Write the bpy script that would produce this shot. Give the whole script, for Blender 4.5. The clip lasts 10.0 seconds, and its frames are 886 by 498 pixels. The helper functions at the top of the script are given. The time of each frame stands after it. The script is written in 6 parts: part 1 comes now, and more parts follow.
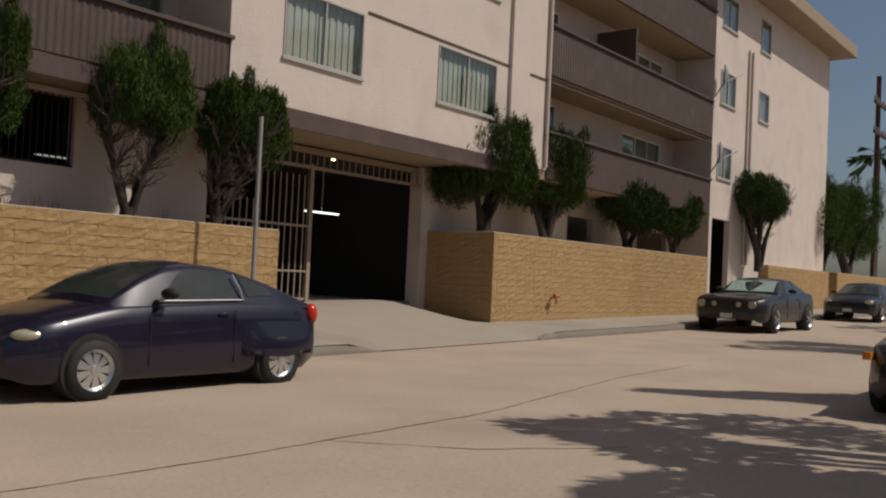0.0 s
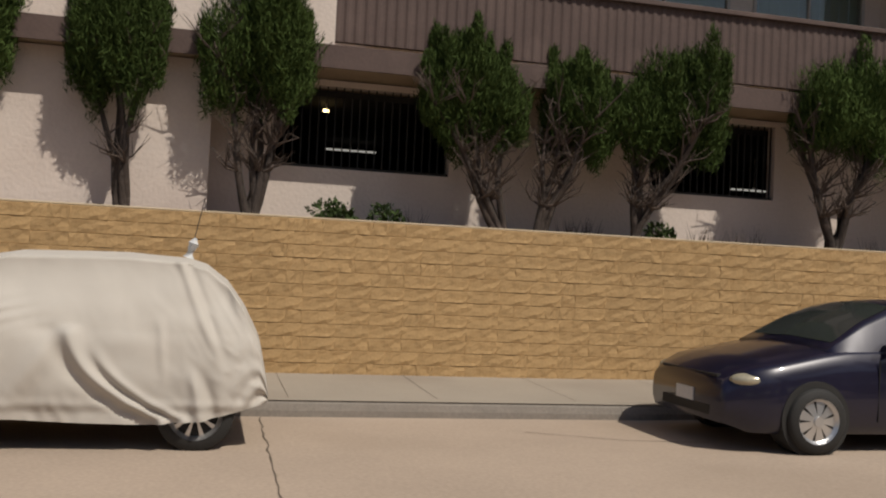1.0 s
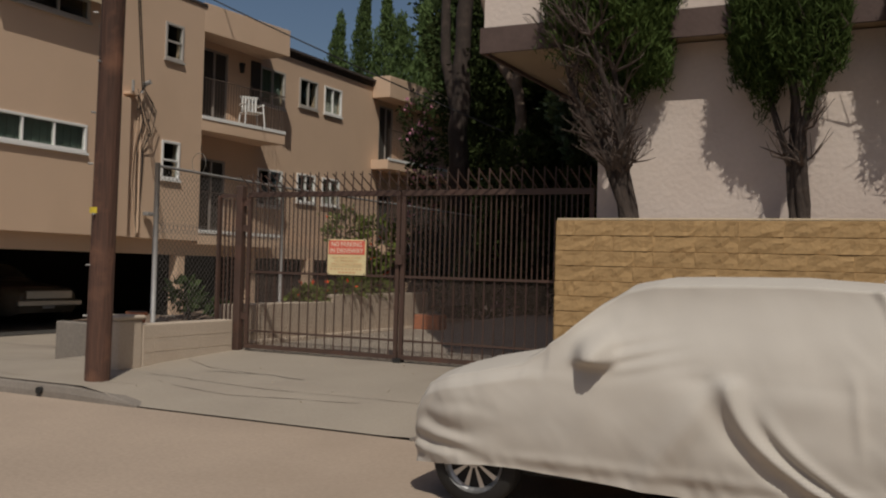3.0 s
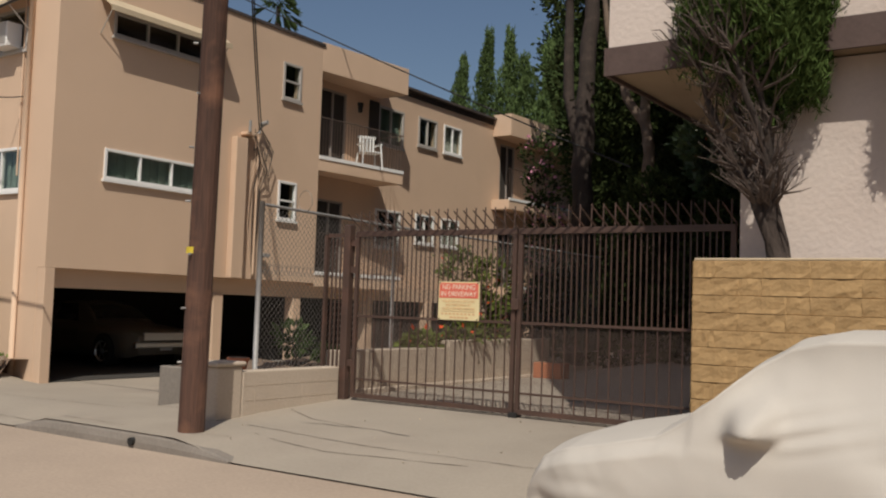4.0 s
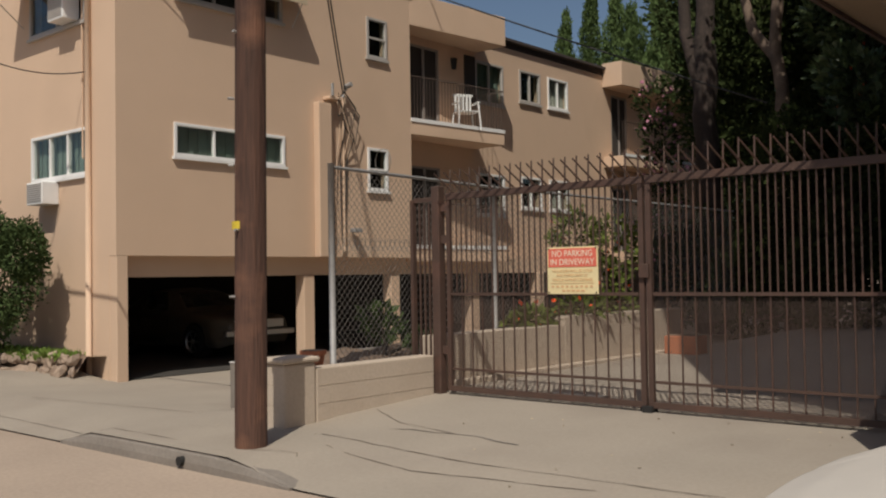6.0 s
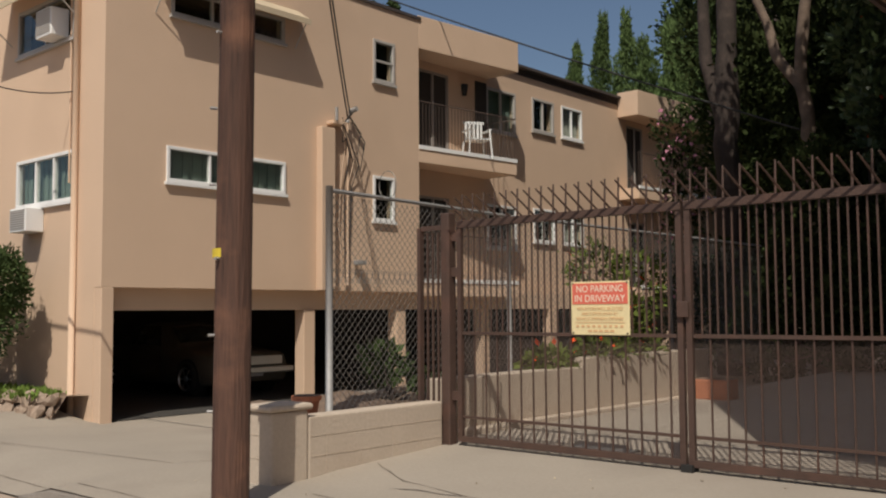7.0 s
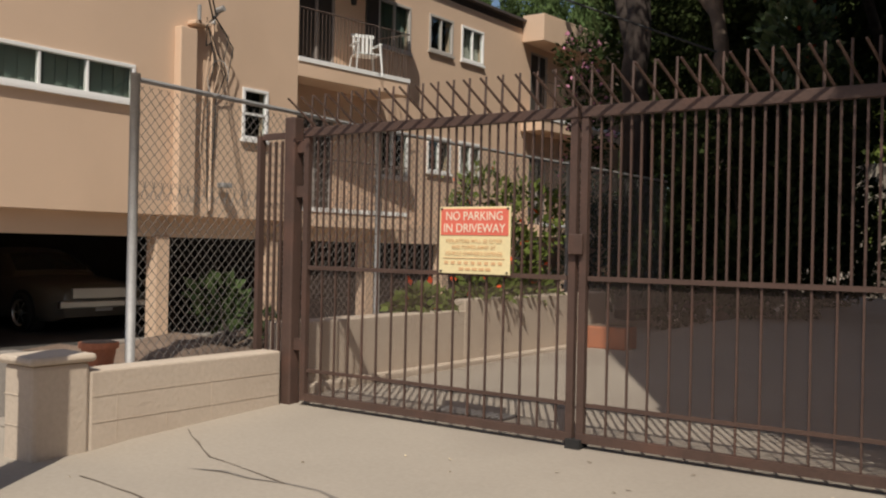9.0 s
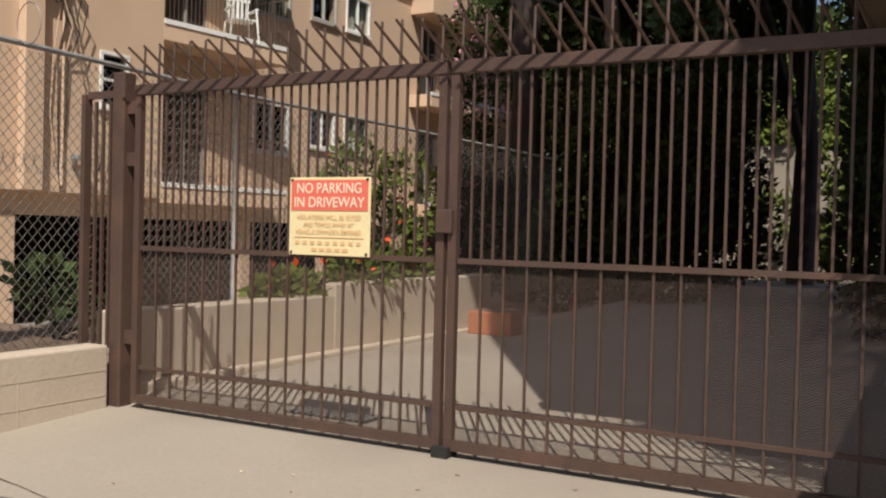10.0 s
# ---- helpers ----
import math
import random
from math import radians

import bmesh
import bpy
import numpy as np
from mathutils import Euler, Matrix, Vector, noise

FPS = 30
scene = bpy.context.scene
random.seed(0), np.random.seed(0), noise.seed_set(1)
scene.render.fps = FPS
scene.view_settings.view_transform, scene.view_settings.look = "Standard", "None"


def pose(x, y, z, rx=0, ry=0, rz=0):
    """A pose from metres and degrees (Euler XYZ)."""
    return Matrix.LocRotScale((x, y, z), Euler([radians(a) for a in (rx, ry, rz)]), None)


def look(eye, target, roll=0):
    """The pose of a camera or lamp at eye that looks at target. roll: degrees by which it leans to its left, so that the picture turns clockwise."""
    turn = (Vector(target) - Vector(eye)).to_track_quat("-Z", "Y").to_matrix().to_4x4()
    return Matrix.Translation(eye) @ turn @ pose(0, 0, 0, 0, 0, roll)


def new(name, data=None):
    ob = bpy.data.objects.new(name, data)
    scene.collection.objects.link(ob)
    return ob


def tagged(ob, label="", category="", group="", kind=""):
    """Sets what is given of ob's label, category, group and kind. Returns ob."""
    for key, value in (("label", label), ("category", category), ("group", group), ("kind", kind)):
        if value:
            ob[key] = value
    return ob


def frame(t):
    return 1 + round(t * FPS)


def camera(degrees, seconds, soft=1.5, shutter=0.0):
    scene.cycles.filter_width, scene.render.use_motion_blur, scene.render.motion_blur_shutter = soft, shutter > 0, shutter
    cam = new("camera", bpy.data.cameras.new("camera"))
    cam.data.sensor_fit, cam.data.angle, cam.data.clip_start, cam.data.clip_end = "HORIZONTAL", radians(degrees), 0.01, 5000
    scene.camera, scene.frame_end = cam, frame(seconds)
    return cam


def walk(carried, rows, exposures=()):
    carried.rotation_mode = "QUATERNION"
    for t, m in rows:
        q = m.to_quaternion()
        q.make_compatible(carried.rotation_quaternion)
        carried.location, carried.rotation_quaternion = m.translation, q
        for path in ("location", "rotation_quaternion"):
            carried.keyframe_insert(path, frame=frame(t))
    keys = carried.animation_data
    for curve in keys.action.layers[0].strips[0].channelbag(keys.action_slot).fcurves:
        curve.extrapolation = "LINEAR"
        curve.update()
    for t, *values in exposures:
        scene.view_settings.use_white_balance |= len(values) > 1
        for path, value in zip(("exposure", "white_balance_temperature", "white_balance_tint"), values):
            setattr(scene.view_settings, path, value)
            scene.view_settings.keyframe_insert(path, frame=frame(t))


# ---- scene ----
cam = camera(50.2, 10.0, soft=2.1)
PATH = [
    (0, (-0.492, -0.558, 1.379), (1.107, 0.642, 1.439), 2.7),
    (0.5, (-0.315, -0.076, 1.353), (0.978, 1.448, 1.423), 2.0),
    (1, (-0.391, 0.26, 1.458), (0.082, 2.202, 1.513), 2.7),
    (1.5, (-0.263, 0.718, 1.438), (-0.143, 2.713, 1.52), 2.5),
    (2, (-0.33, 1.318, 1.43), (-0.382, 3.316, 1.501), 2.5),
    (2.5, (-0.344, 1.724, 1.451), (-1.054, 3.593, 1.504), 4.2),
    (3, (-0.483, 2.233, 1.52), (-1.372, 4.025, 1.561), 1.6),
    (3.2, (-0.538, 2.416, 1.509), (-1.459, 4.19, 1.582), 0.9),
    (4.3, (-1.056, 3.421, 1.561), (-2.233, 5.033, 1.688), 1.3),
    (4.5, (-1.178, 3.604, 1.548), (-2.375, 5.2, 1.675), -1.0),
    (5, (-1.423, 4.033, 1.571), (-2.881, 5.394, 1.718), -0.4),
    (5.5, (-1.667, 4.438, 1.579), (-3.075, 5.857, 1.646), -0.3),
    (6, (-1.979, 4.872, 1.587), (-3.286, 6.385, 1.646), -0.9),
    (6.2, (-2.113, 5.044, 1.613), (-3.463, 6.516, 1.7), -0.7),
    (7.3, (-2.848, 5.858, 1.607), (-4.156, 7.363, 1.761), -0.2),
    (7.5, (-2.932, 6.018, 1.62), (-4.262, 7.502, 1.789), 0.4),
    (8, (-3.16, 6.409, 1.605), (-4.401, 7.969, 1.762), 1.5),
    (8.5, (-3.349, 6.84, 1.578), (-4.479, 8.489, 1.637), -0.2),
    (9, (-3.463, 7.274, 1.57), (-4.625, 8.902, 1.569), 1.2),
    (9.5, (-3.634, 7.692, 1.563), (-4.538, 9.475, 1.497), 2.5),
    (10, (-3.744, 8.131, 1.556), (-4.72, 9.877, 1.52), 1.4),
]
EXPO = [(0.0, -0.32), (0.5, -0.15), (1.0, -0.12), (1.5, -0.5), (2.0, -0.72), (2.5, -0.68), (3.0, -0.52), (4.5, 0.08), (5.0, -0.05), (5.5, -0.13), (6.0, -0.1), (7.5, 0.1), (8.0, 0.15), (9.0, 0.25), (10.0, 0.46)]
walk(cam, [(t, look(eye, target, roll)) for t, eye, target, roll in PATH], EXPO)

# ---- world and sun ----
SUN_WAY = Vector((-1.42, 2.28, -3.6)).normalized()
world = bpy.data.worlds.new("sky")
scene.world = world
world.use_nodes = True
wn = world.node_tree
sky = wn.nodes.new("ShaderNodeTexSky")
sky.sky_type, sky.sun_disc = "NISHITA", False
sky.sun_elevation = math.asin(-SUN_WAY.z)
sky.sun_rotation = math.atan2(-SUN_WAY.x, -SUN_WAY.y)
sky.dust_density, sky.ozone_density = 2.0, 1.5
wn.links.new(sky.outputs[0], wn.nodes["Background"].inputs[0])
wn.nodes["Background"].inputs[1].default_value = 0.066
sun = new("sun", bpy.data.lights.new("sun", "SUN"))
sun.data.energy, sun.data.angle, sun.data.color = 3.7, radians(0.5), (1.0, 0.93, 0.82)
sun.matrix_world = look((0, 0, 60), Vector((0, 0, 60)) + SUN_WAY)


# ---- materials ----
def mat(name, col, rough=0.8, metal=0.0, var=0.12, scale=1.5, fine=40.0, bump=0.25, depth=0.01, rnd=0.0, stain=None, spec=0.4, coat=0.0, grain=1.0):
    m = bpy.data.materials.new(name)
    m.use_nodes = True
    nt = m.node_tree
    b = nt.nodes["Principled BSDF"]
    tc = nt.nodes.new("ShaderNodeTexCoord")
    big, small = nt.nodes.new("ShaderNodeTexNoise"), nt.nodes.new("ShaderNodeTexNoise")
    big.inputs["Scale"].default_value, big.inputs["Detail"].default_value = scale, 6
    small.inputs["Scale"].default_value, small.inputs["Detail"].default_value = fine, 4
    along = nt.nodes.new("ShaderNodeMapping")
    along.inputs["Scale"].default_value = (1, 1, grain)
    nt.links.new(tc.outputs["Object"], along.inputs["Vector"])
    for n in (big, small):
        nt.links.new(along.outputs["Vector"], n.inputs["Vector"])
    add = nt.nodes.new("ShaderNodeMath")
    add.operation = "ADD"
    nt.links.new(big.outputs["Fac"], add.inputs[0])
    nt.links.new(small.outputs["Fac"], add.inputs[1])
    val = nt.nodes.new("ShaderNodeMapRange")
    val.inputs[1].default_value, val.inputs[2].default_value = 0.6, 1.4
    val.inputs[3].default_value, val.inputs[4].default_value = 1 - var, 1 + var
    nt.links.new(add.outputs[0], val.inputs[0])
    last = val.outputs[0]
    if rnd:
        oi = nt.nodes.new("ShaderNodeObjectInfo")
        geo = nt.nodes.new("ShaderNodeNewGeometry")
        s = nt.nodes.new("ShaderNodeMath")
        s.operation = "ADD"
        nt.links.new(oi.outputs["Random"], s.inputs[0])
        nt.links.new(geo.outputs["Random Per Island"], s.inputs[1])
        r = nt.nodes.new("ShaderNodeMapRange")
        r.inputs[2].default_value = 2.0
        r.inputs[3].default_value, r.inputs[4].default_value = 1 - rnd, 1 + rnd
        nt.links.new(s.outputs[0], r.inputs[0])
        mul = nt.nodes.new("ShaderNodeMath")
        mul.operation = "MULTIPLY"
        nt.links.new(last, mul.inputs[0])
        nt.links.new(r.outputs[0], mul.inputs[1])
        last = mul.outputs[0]
    hsv = nt.nodes.new("ShaderNodeHueSaturation")
    hsv.inputs["Color"].default_value = (*col, 1)
    nt.links.new(last, hsv.inputs["Value"])
    out = hsv.outputs[0]
    if stain:
        sc, sharp, amount = stain[1], 0.62, stain[2]
        ns = nt.nodes.new("ShaderNodeTexNoise")
        ns.inputs["Scale"].default_value, ns.inputs["Detail"].default_value = sc, 8
        nt.links.new(tc.outputs["Object"], ns.inputs["Vector"])
        rp = nt.nodes.new("ShaderNodeMapRange")
        rp.inputs[1].default_value, rp.inputs[2].default_value = 0.52, 0.72
        rp.inputs[4].default_value = amount
        nt.links.new(ns.outputs["Fac"], rp.inputs[0])
        mx = nt.nodes.new("ShaderNodeMix")
        mx.data_type = "RGBA"
        nt.links.new(rp.outputs[0], mx.inputs[0])
        nt.links.new(out, mx.inputs[6])
        mx.inputs[7].default_value = (*stain[0], 1)
        out = mx.outputs[2]
    nt.links.new(out, b.inputs["Base Color"])
    b.inputs["Roughness"].default_value, b.inputs["Metallic"].default_value = rough, metal
    b.inputs["Specular IOR Level"].default_value = spec
    b.inputs["Coat Weight"].default_value = coat
    b.inputs["Coat Roughness"].default_value = 0.04
    if bump:
        bp = nt.nodes.new("ShaderNodeBump")
        bp.inputs["Strength"].default_value, bp.inputs["Distance"].default_value = bump, depth
        nt.links.new(add.outputs[0], bp.inputs["Height"])
        nt.links.new(bp.outputs[0], b.inputs["Normal"])
    return m


def glass_mat(name, tint, fac=1.45):
    m = bpy.data.materials.new(name)
    m.use_nodes = True
    nt = m.node_tree
    nt.nodes.clear()
    o, mx, tr, gl, lw, pw, fr = (nt.nodes.new("ShaderNode" + k) for k in ("OutputMaterial", "MixShader", "BsdfTransparent", "BsdfGlossy", "LayerWeight", "Math", "MapRange"))
    tr.inputs[0].default_value = (*tint, 1)
    gl.inputs["Roughness"].default_value = 0.03
    lw.inputs[0].default_value = 0.5
    pw.operation, pw.inputs[1].default_value = "POWER", 4.0
    nt.links.new(lw.outputs["Facing"], pw.inputs[0])
    nt.links.new(pw.outputs[0], fr.inputs[0])
    fr.inputs[3].default_value, fr.inputs[4].default_value = 0.07 * fac, 0.9
    nt.links.new(fr.outputs[0], mx.inputs[0])
    nt.links.new(tr.outputs[0], mx.inputs[1])
    nt.links.new(gl.outputs[0], mx.inputs[2])
    nt.links.new(mx.outputs[0], o.inputs[0])
    return m


def glow_mat(name, col, power):
    m = bpy.data.materials.new(name)
    m.use_nodes = True
    b = m.node_tree.nodes["Principled BSDF"]
    b.inputs["Base Color"].default_value = b.inputs["Emission Color"].default_value = (*col, 1)
    b.inputs["Emission Strength"].default_value = power
    return m


def leaf_mat(name, col, rnd=0.45):
    m = mat(name, col, rough=0.75, var=0.25, scale=2.0, fine=15, bump=0, rnd=rnd, spec=0.04)
    return m


M = {}
M["road"] = mat("road_concrete", (0.40, 0.315, 0.245), 0.9, var=0.15, scale=0.6, fine=30, bump=0.3, depth=0.006, stain=((0.31, 0.24, 0.18), 0.35, 0.6))
M["pave"] = mat("pavement_concrete", (0.33, 0.285, 0.232), 0.9, var=0.10, scale=0.9, fine=35, bump=0.3, depth=0.005, stain=((0.24, 0.20, 0.165), 0.5, 0.6))
M["kerb"] = mat("kerb_concrete", (0.22, 0.193, 0.166), 0.9, var=0.18, scale=2.5, fine=30, bump=0.4, stain=((0.20, 0.17, 0.14), 1.2, 0.6))
M["crack"] = mat("crack_filler", (0.13, 0.10, 0.075), 0.95, bump=0.3)
M["brick"] = mat("splitface_block", (0.405, 0.262, 0.122), 0.9, var=0.16, scale=4, fine=28, bump=0.55, depth=0.015, rnd=0.09, stain=((0.33, 0.19, 0.07), 1.1, 0.4))
M["mortar"] = mat("mortar_tan", (0.37, 0.235, 0.108), 0.95, bump=0.4)
M["cap"] = mat("wall_cap_mortar", (0.52, 0.42, 0.29), 0.9, bump=0.4, var=0.15)
M["stuccoA"] = mat("beige_stucco", (0.63, 0.455, 0.325), 0.92, var=0.06, scale=0.7, fine=70, bump=0.35, depth=0.006, stain=((0.52, 0.37, 0.26), 0.4, 0.45))
M["stuccoB"] = mat("pinkish_white_stucco", (0.63, 0.54, 0.48), 0.92, var=0.07, scale=1.2, fine=20, bump=0.4, depth=0.018, stain=((0.50, 0.41, 0.36), 0.7, 0.6))
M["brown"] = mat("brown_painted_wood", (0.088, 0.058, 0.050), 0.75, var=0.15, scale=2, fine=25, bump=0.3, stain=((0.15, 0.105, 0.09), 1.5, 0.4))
M["soffit"] = mat("soffit_tan", (0.33, 0.25, 0.17), 0.9, bump=0.2)
M["gate"] = mat("brown_gate_paint", (0.082, 0.050, 0.039), 0.5, var=0.2, scale=5, fine=60, bump=0.15, stain=((0.14, 0.07, 0.05), 3, 0.5))
M["steel"] = mat("galvanised_steel", (0.34, 0.33, 0.32), 0.65, 0.4, var=0.15, scale=8, fine=60, bump=0.1)
M["wire"] = mat("old_chain_wire", (0.22, 0.20, 0.18), 0.6, 0.4, bump=0)
M["garage_metal"] = mat("cream_painted_bars", (0.32, 0.25, 0.19), 0.6, var=0.15, bump=0.1)
M["white"] = mat("white_vinyl", (0.78, 0.77, 0.75), 0.5, var=0.04, bump=0.05)
M["alu"] = mat("aluminium_frame", (0.42, 0.39, 0.36), 0.5, 0.0, var=0.08, bump=0.05)
# Near-black that holds indoor shade in its colour; also used on the shutter.
M["dark"] = mat("indoor_shade_and_shutter_dark", (0.045, 0.04, 0.036), 0.95, var=0.2, bump=0)
M["door"] = mat("grey_door", (0.30, 0.27, 0.25), 0.6, bump=0.1)
M["blind"] = mat("pale_blinds", (0.62, 0.60, 0.54), 0.8, var=0.06, bump=0)
M["greenblind"] = mat("greenish_curtain", (0.25, 0.31, 0.27), 0.8, var=0.1, bump=0)
M["glass"] = glass_mat("window_glass", (0.80, 0.84, 0.82), 1.0)
# Opaque dark glossy coat in place of see-through car glass.
M["carglass"] = mat("opaque_dark_car_glass", (0.035, 0.04, 0.038), 0.06, var=0.3, scale=3, bump=0, spec=0.6)
M["pole"] = mat("creosoted_pole_wood", (0.058, 0.027, 0.017), 0.85, var=0.55, scale=6, fine=45, bump=0.9, depth=0.02, grain=0.07, stain=((0.17, 0.078, 0.045), 2.5, 0.7))
M["yellow"] = mat("yellow_tag", (0.65, 0.50, 0.05), 0.5, bump=0)
M["oldyellow"] = mat("weathered_yellow_plastic", (0.42, 0.34, 0.13), 0.7, var=0.2, scale=5, bump=0.1)
M["rail"] = mat("brown_railing_paint", (0.11, 0.08, 0.065), 0.6, bump=0)
M["black"] = mat("black_rubber", (0.022, 0.021, 0.020), 0.75, var=0.2, bump=0.1)
M["cable"] = mat("black_cable", (0.02, 0.02, 0.02), 0.6, bump=0)
M["chrome"] = mat("alloy_wheel", (0.62, 0.62, 0.62), 0.3, 0.85, var=0.05, bump=0)
M["navy"] = mat("dark_navy_car_paint", (0.009, 0.008, 0.024), 0.32, 0.1, var=0.2, scale=3, fine=25, bump=0.0, coat=0.55)
M["blackpaint"] = mat("black_car_paint", (0.012, 0.012, 0.014), 0.35, 0.0, var=0.08, bump=0.0, coat=0.35)
M["tanpaint"] = mat("dusty_tan_car_paint", (0.14, 0.125, 0.10), 0.4, 0.2, var=0.1, bump=0.0, coat=0.4)
M["whitepaint"] = mat("white_car_paint", (0.6, 0.6, 0.6), 0.35, 0.0, var=0.05, bump=0.0, coat=0.5)
M["lamp"] = mat("headlight_lens", (0.42, 0.38, 0.28), 0.12, 0.3, var=0.15, scale=12, bump=0)
M["tail"] = mat("red_tail_lens", (0.55, 0.03, 0.015), 0.2, var=0.1, bump=0)
M["amber"] = mat("amber_lens", (0.7, 0.22, 0.02), 0.2, var=0.1, bump=0)
M["shade"] = mat("silver_sunshade", (0.55, 0.72, 0.66), 0.3, 0.6, var=0.3, scale=14, bump=0.3)
M["plate"] = mat("number_plate", (0.55, 0.55, 0.55), 0.5, bump=0)
M["cloth"] = mat("pale_grey_car_cover", (0.50, 0.462, 0.412), 0.85, var=0.05, scale=2, fine=250, bump=0.15, depth=0.003, stain=((0.42, 0.395, 0.36), 1.2, 0.5))
M["bark"] = mat("grey_brown_bark", (0.045, 0.033, 0.027), 0.9, var=0.35, scale=6, fine=50, bump=0.8, depth=0.025, grain=0.3, stain=((0.12, 0.085, 0.07), 3, 0.5))
M["twig"] = mat("bare_dry_twigs", (0.09, 0.066, 0.054), 0.9, var=0.25, scale=6, fine=50, bump=0.3)
M["juniper"] = leaf_mat("juniper_green", (0.052, 0.078, 0.022))
M["cypress"] = leaf_mat("cypress_green", (0.085, 0.125, 0.045))
M["broadleaf"] = leaf_mat("broadleaf_green", (0.062, 0.090, 0.034))
# Shade among the driveway trees is put into this very dark leaf green.
M["darkleaf"] = leaf_mat("shade_dark_leaves", (0.030, 0.040, 0.014))
M["oleander"] = mat("oleander_leaves", (0.075, 0.105, 0.045), rough=0.35, var=0.25, scale=2.0, fine=15, bump=0, rnd=0.5, spec=0.4)
# Paler than the other bark: sunlight on the trunk put into the colour.
M["palebark"] = mat("sunlit_pale_bark", (0.16, 0.115, 0.085), 0.9, var=0.35, scale=5, fine=40, bump=0.5, depth=0.02, stain=((0.10, 0.075, 0.06), 3, 0.7))
M["bushleaf"] = leaf_mat("bush_leaves", (0.115, 0.145, 0.035))
M["flower"] = leaf_mat("orange_red_flowers", (0.75, 0.10, 0.03), 0.15)
M["pinkflower"] = leaf_mat("pink_flowers", (0.50, 0.22, 0.30), 0.2)
M["grass"] = leaf_mat("grass_blades", (0.15, 0.22, 0.05))
M["soil"] = mat("dry_soil", (0.20, 0.14, 0.10), 0.95, var=0.3, scale=4, fine=40, bump=0.8, depth=0.03)
M["stone"] = mat("rubble_stone", (0.33, 0.25, 0.19), 0.9, var=0.25, scale=5, fine=40, bump=0.6, depth=0.02, rnd=0.35)
M["lowwall"] = mat("cream_painted_block", (0.50, 0.415, 0.33), 0.9, var=0.10, scale=1.5, fine=30, bump=0.4, stain=((0.40, 0.32, 0.25), 1.5, 0.5))
M["terracotta"] = mat("terracotta", (0.42, 0.16, 0.085), 0.85, var=0.15, bump=0.2)
M["signyellow"] = mat("faded_sign_cream", (0.78, 0.66, 0.38), 0.5, var=0.08, scale=4, bump=0)
M["signred"] = mat("faded_sign_red", (0.72, 0.16, 0.11), 0.5, var=0.08, scale=6, bump=0)
M["signtext"] = mat("sign_lettering_cream", (0.82, 0.74, 0.58), 0.5, var=0.03, bump=0)
M["signbrown"] = mat("sign_lettering_faded_red", (0.68, 0.42, 0.22), 0.5, var=0.03, bump=0)
M["roof"] = mat("dark_roofing", (0.07, 0.055, 0.05), 0.9, bump=0.3)
M["asphalt"] = mat("oily_asphalt", (0.055, 0.050, 0.045), 0.85, var=0.25, scale=1.5, bump=0.3)
M["lot"] = mat("dry_ground", (0.24, 0.19, 0.14), 0.95, var=0.2, scale=0.3, fine=10, bump=0.4)
M["plastic"] = mat("white_plastic", (0.75, 0.75, 0.73), 0.45, var=0.03, bump=0)
M["lit"] = glow_mat("lit_tube", (1.0, 0.95, 0.85), 2.4)
M["litdim"] = glow_mat("dim_tube", (1.0, 0.95, 0.85), 0.35)
M["litwarm"] = glow_mat("warm_bulb", (1.0, 0.72, 0.32), 8.0)
M["hill"] = mat("far_slope", (0.10, 0.11, 0.05), 0.95, var=0.4, scale=0.05, fine=1.0, bump=0.0)


def mesh_sheet_mat():
    m = mat("expanded_metal_sheet", (0.12, 0.085, 0.07), 0.6, var=0.1, bump=0)
    nt = m.node_tree
    tc = nt.nodes.new("ShaderNodeTexCoord")
    sep = nt.nodes.new("ShaderNodeSeparateXYZ")
    nt.links.new(tc.outputs["Object"], sep.inputs[0])
    outs = []
    for sign in (1, -1):
        a = nt.nodes.new("ShaderNodeMath")
        a.operation, a.inputs[1].default_value = "MULTIPLY", sign * 1.9
        nt.links.new(sep.outputs["Z"], a.inputs[0])
        s = nt.nodes.new("ShaderNodeMath")
        s.operation = "ADD"
        nt.links.new(sep.outputs["X"], s.inputs[0])
        nt.links.new(a.outputs[0], s.inputs[1])
        p = nt.nodes.new("ShaderNodeMath")
        p.operation, p.inputs[1].default_value = "PINGPONG", 0.0125
        nt.links.new(s.outputs[0], p.inputs[0])
        g = nt.nodes.new("ShaderNodeMath")
        g.operation, g.inputs[1].default_value = "LESS_THAN", 0.0014
        nt.links.new(p.outputs[0], g.inputs[0])
        outs.append(g)
    mx = nt.nodes.new("ShaderNodeMath")
    mx.operation = "MAXIMUM"
    nt.links.new(outs[0].outputs[0], mx.inputs[0])
    nt.links.new(outs[1].outputs[0], mx.inputs[1])
    nt.links.new(mx.outputs[0], nt.nodes["Principled BSDF"].inputs["Alpha"])
    return m


M["sheet"] = mesh_sheet_mat()


# ---- building helpers ----
def thing(name, at, label, category, group="", kind=""):
    ob = new(name)
    ob.empty_display_size = 0.2
    ob.location = at
    return tagged(ob, label, category, group, kind)


def offset(ob):
    v = Vector((0, 0, 0))
    while ob is not None:
        v += ob.location
        ob = ob.parent
    return v


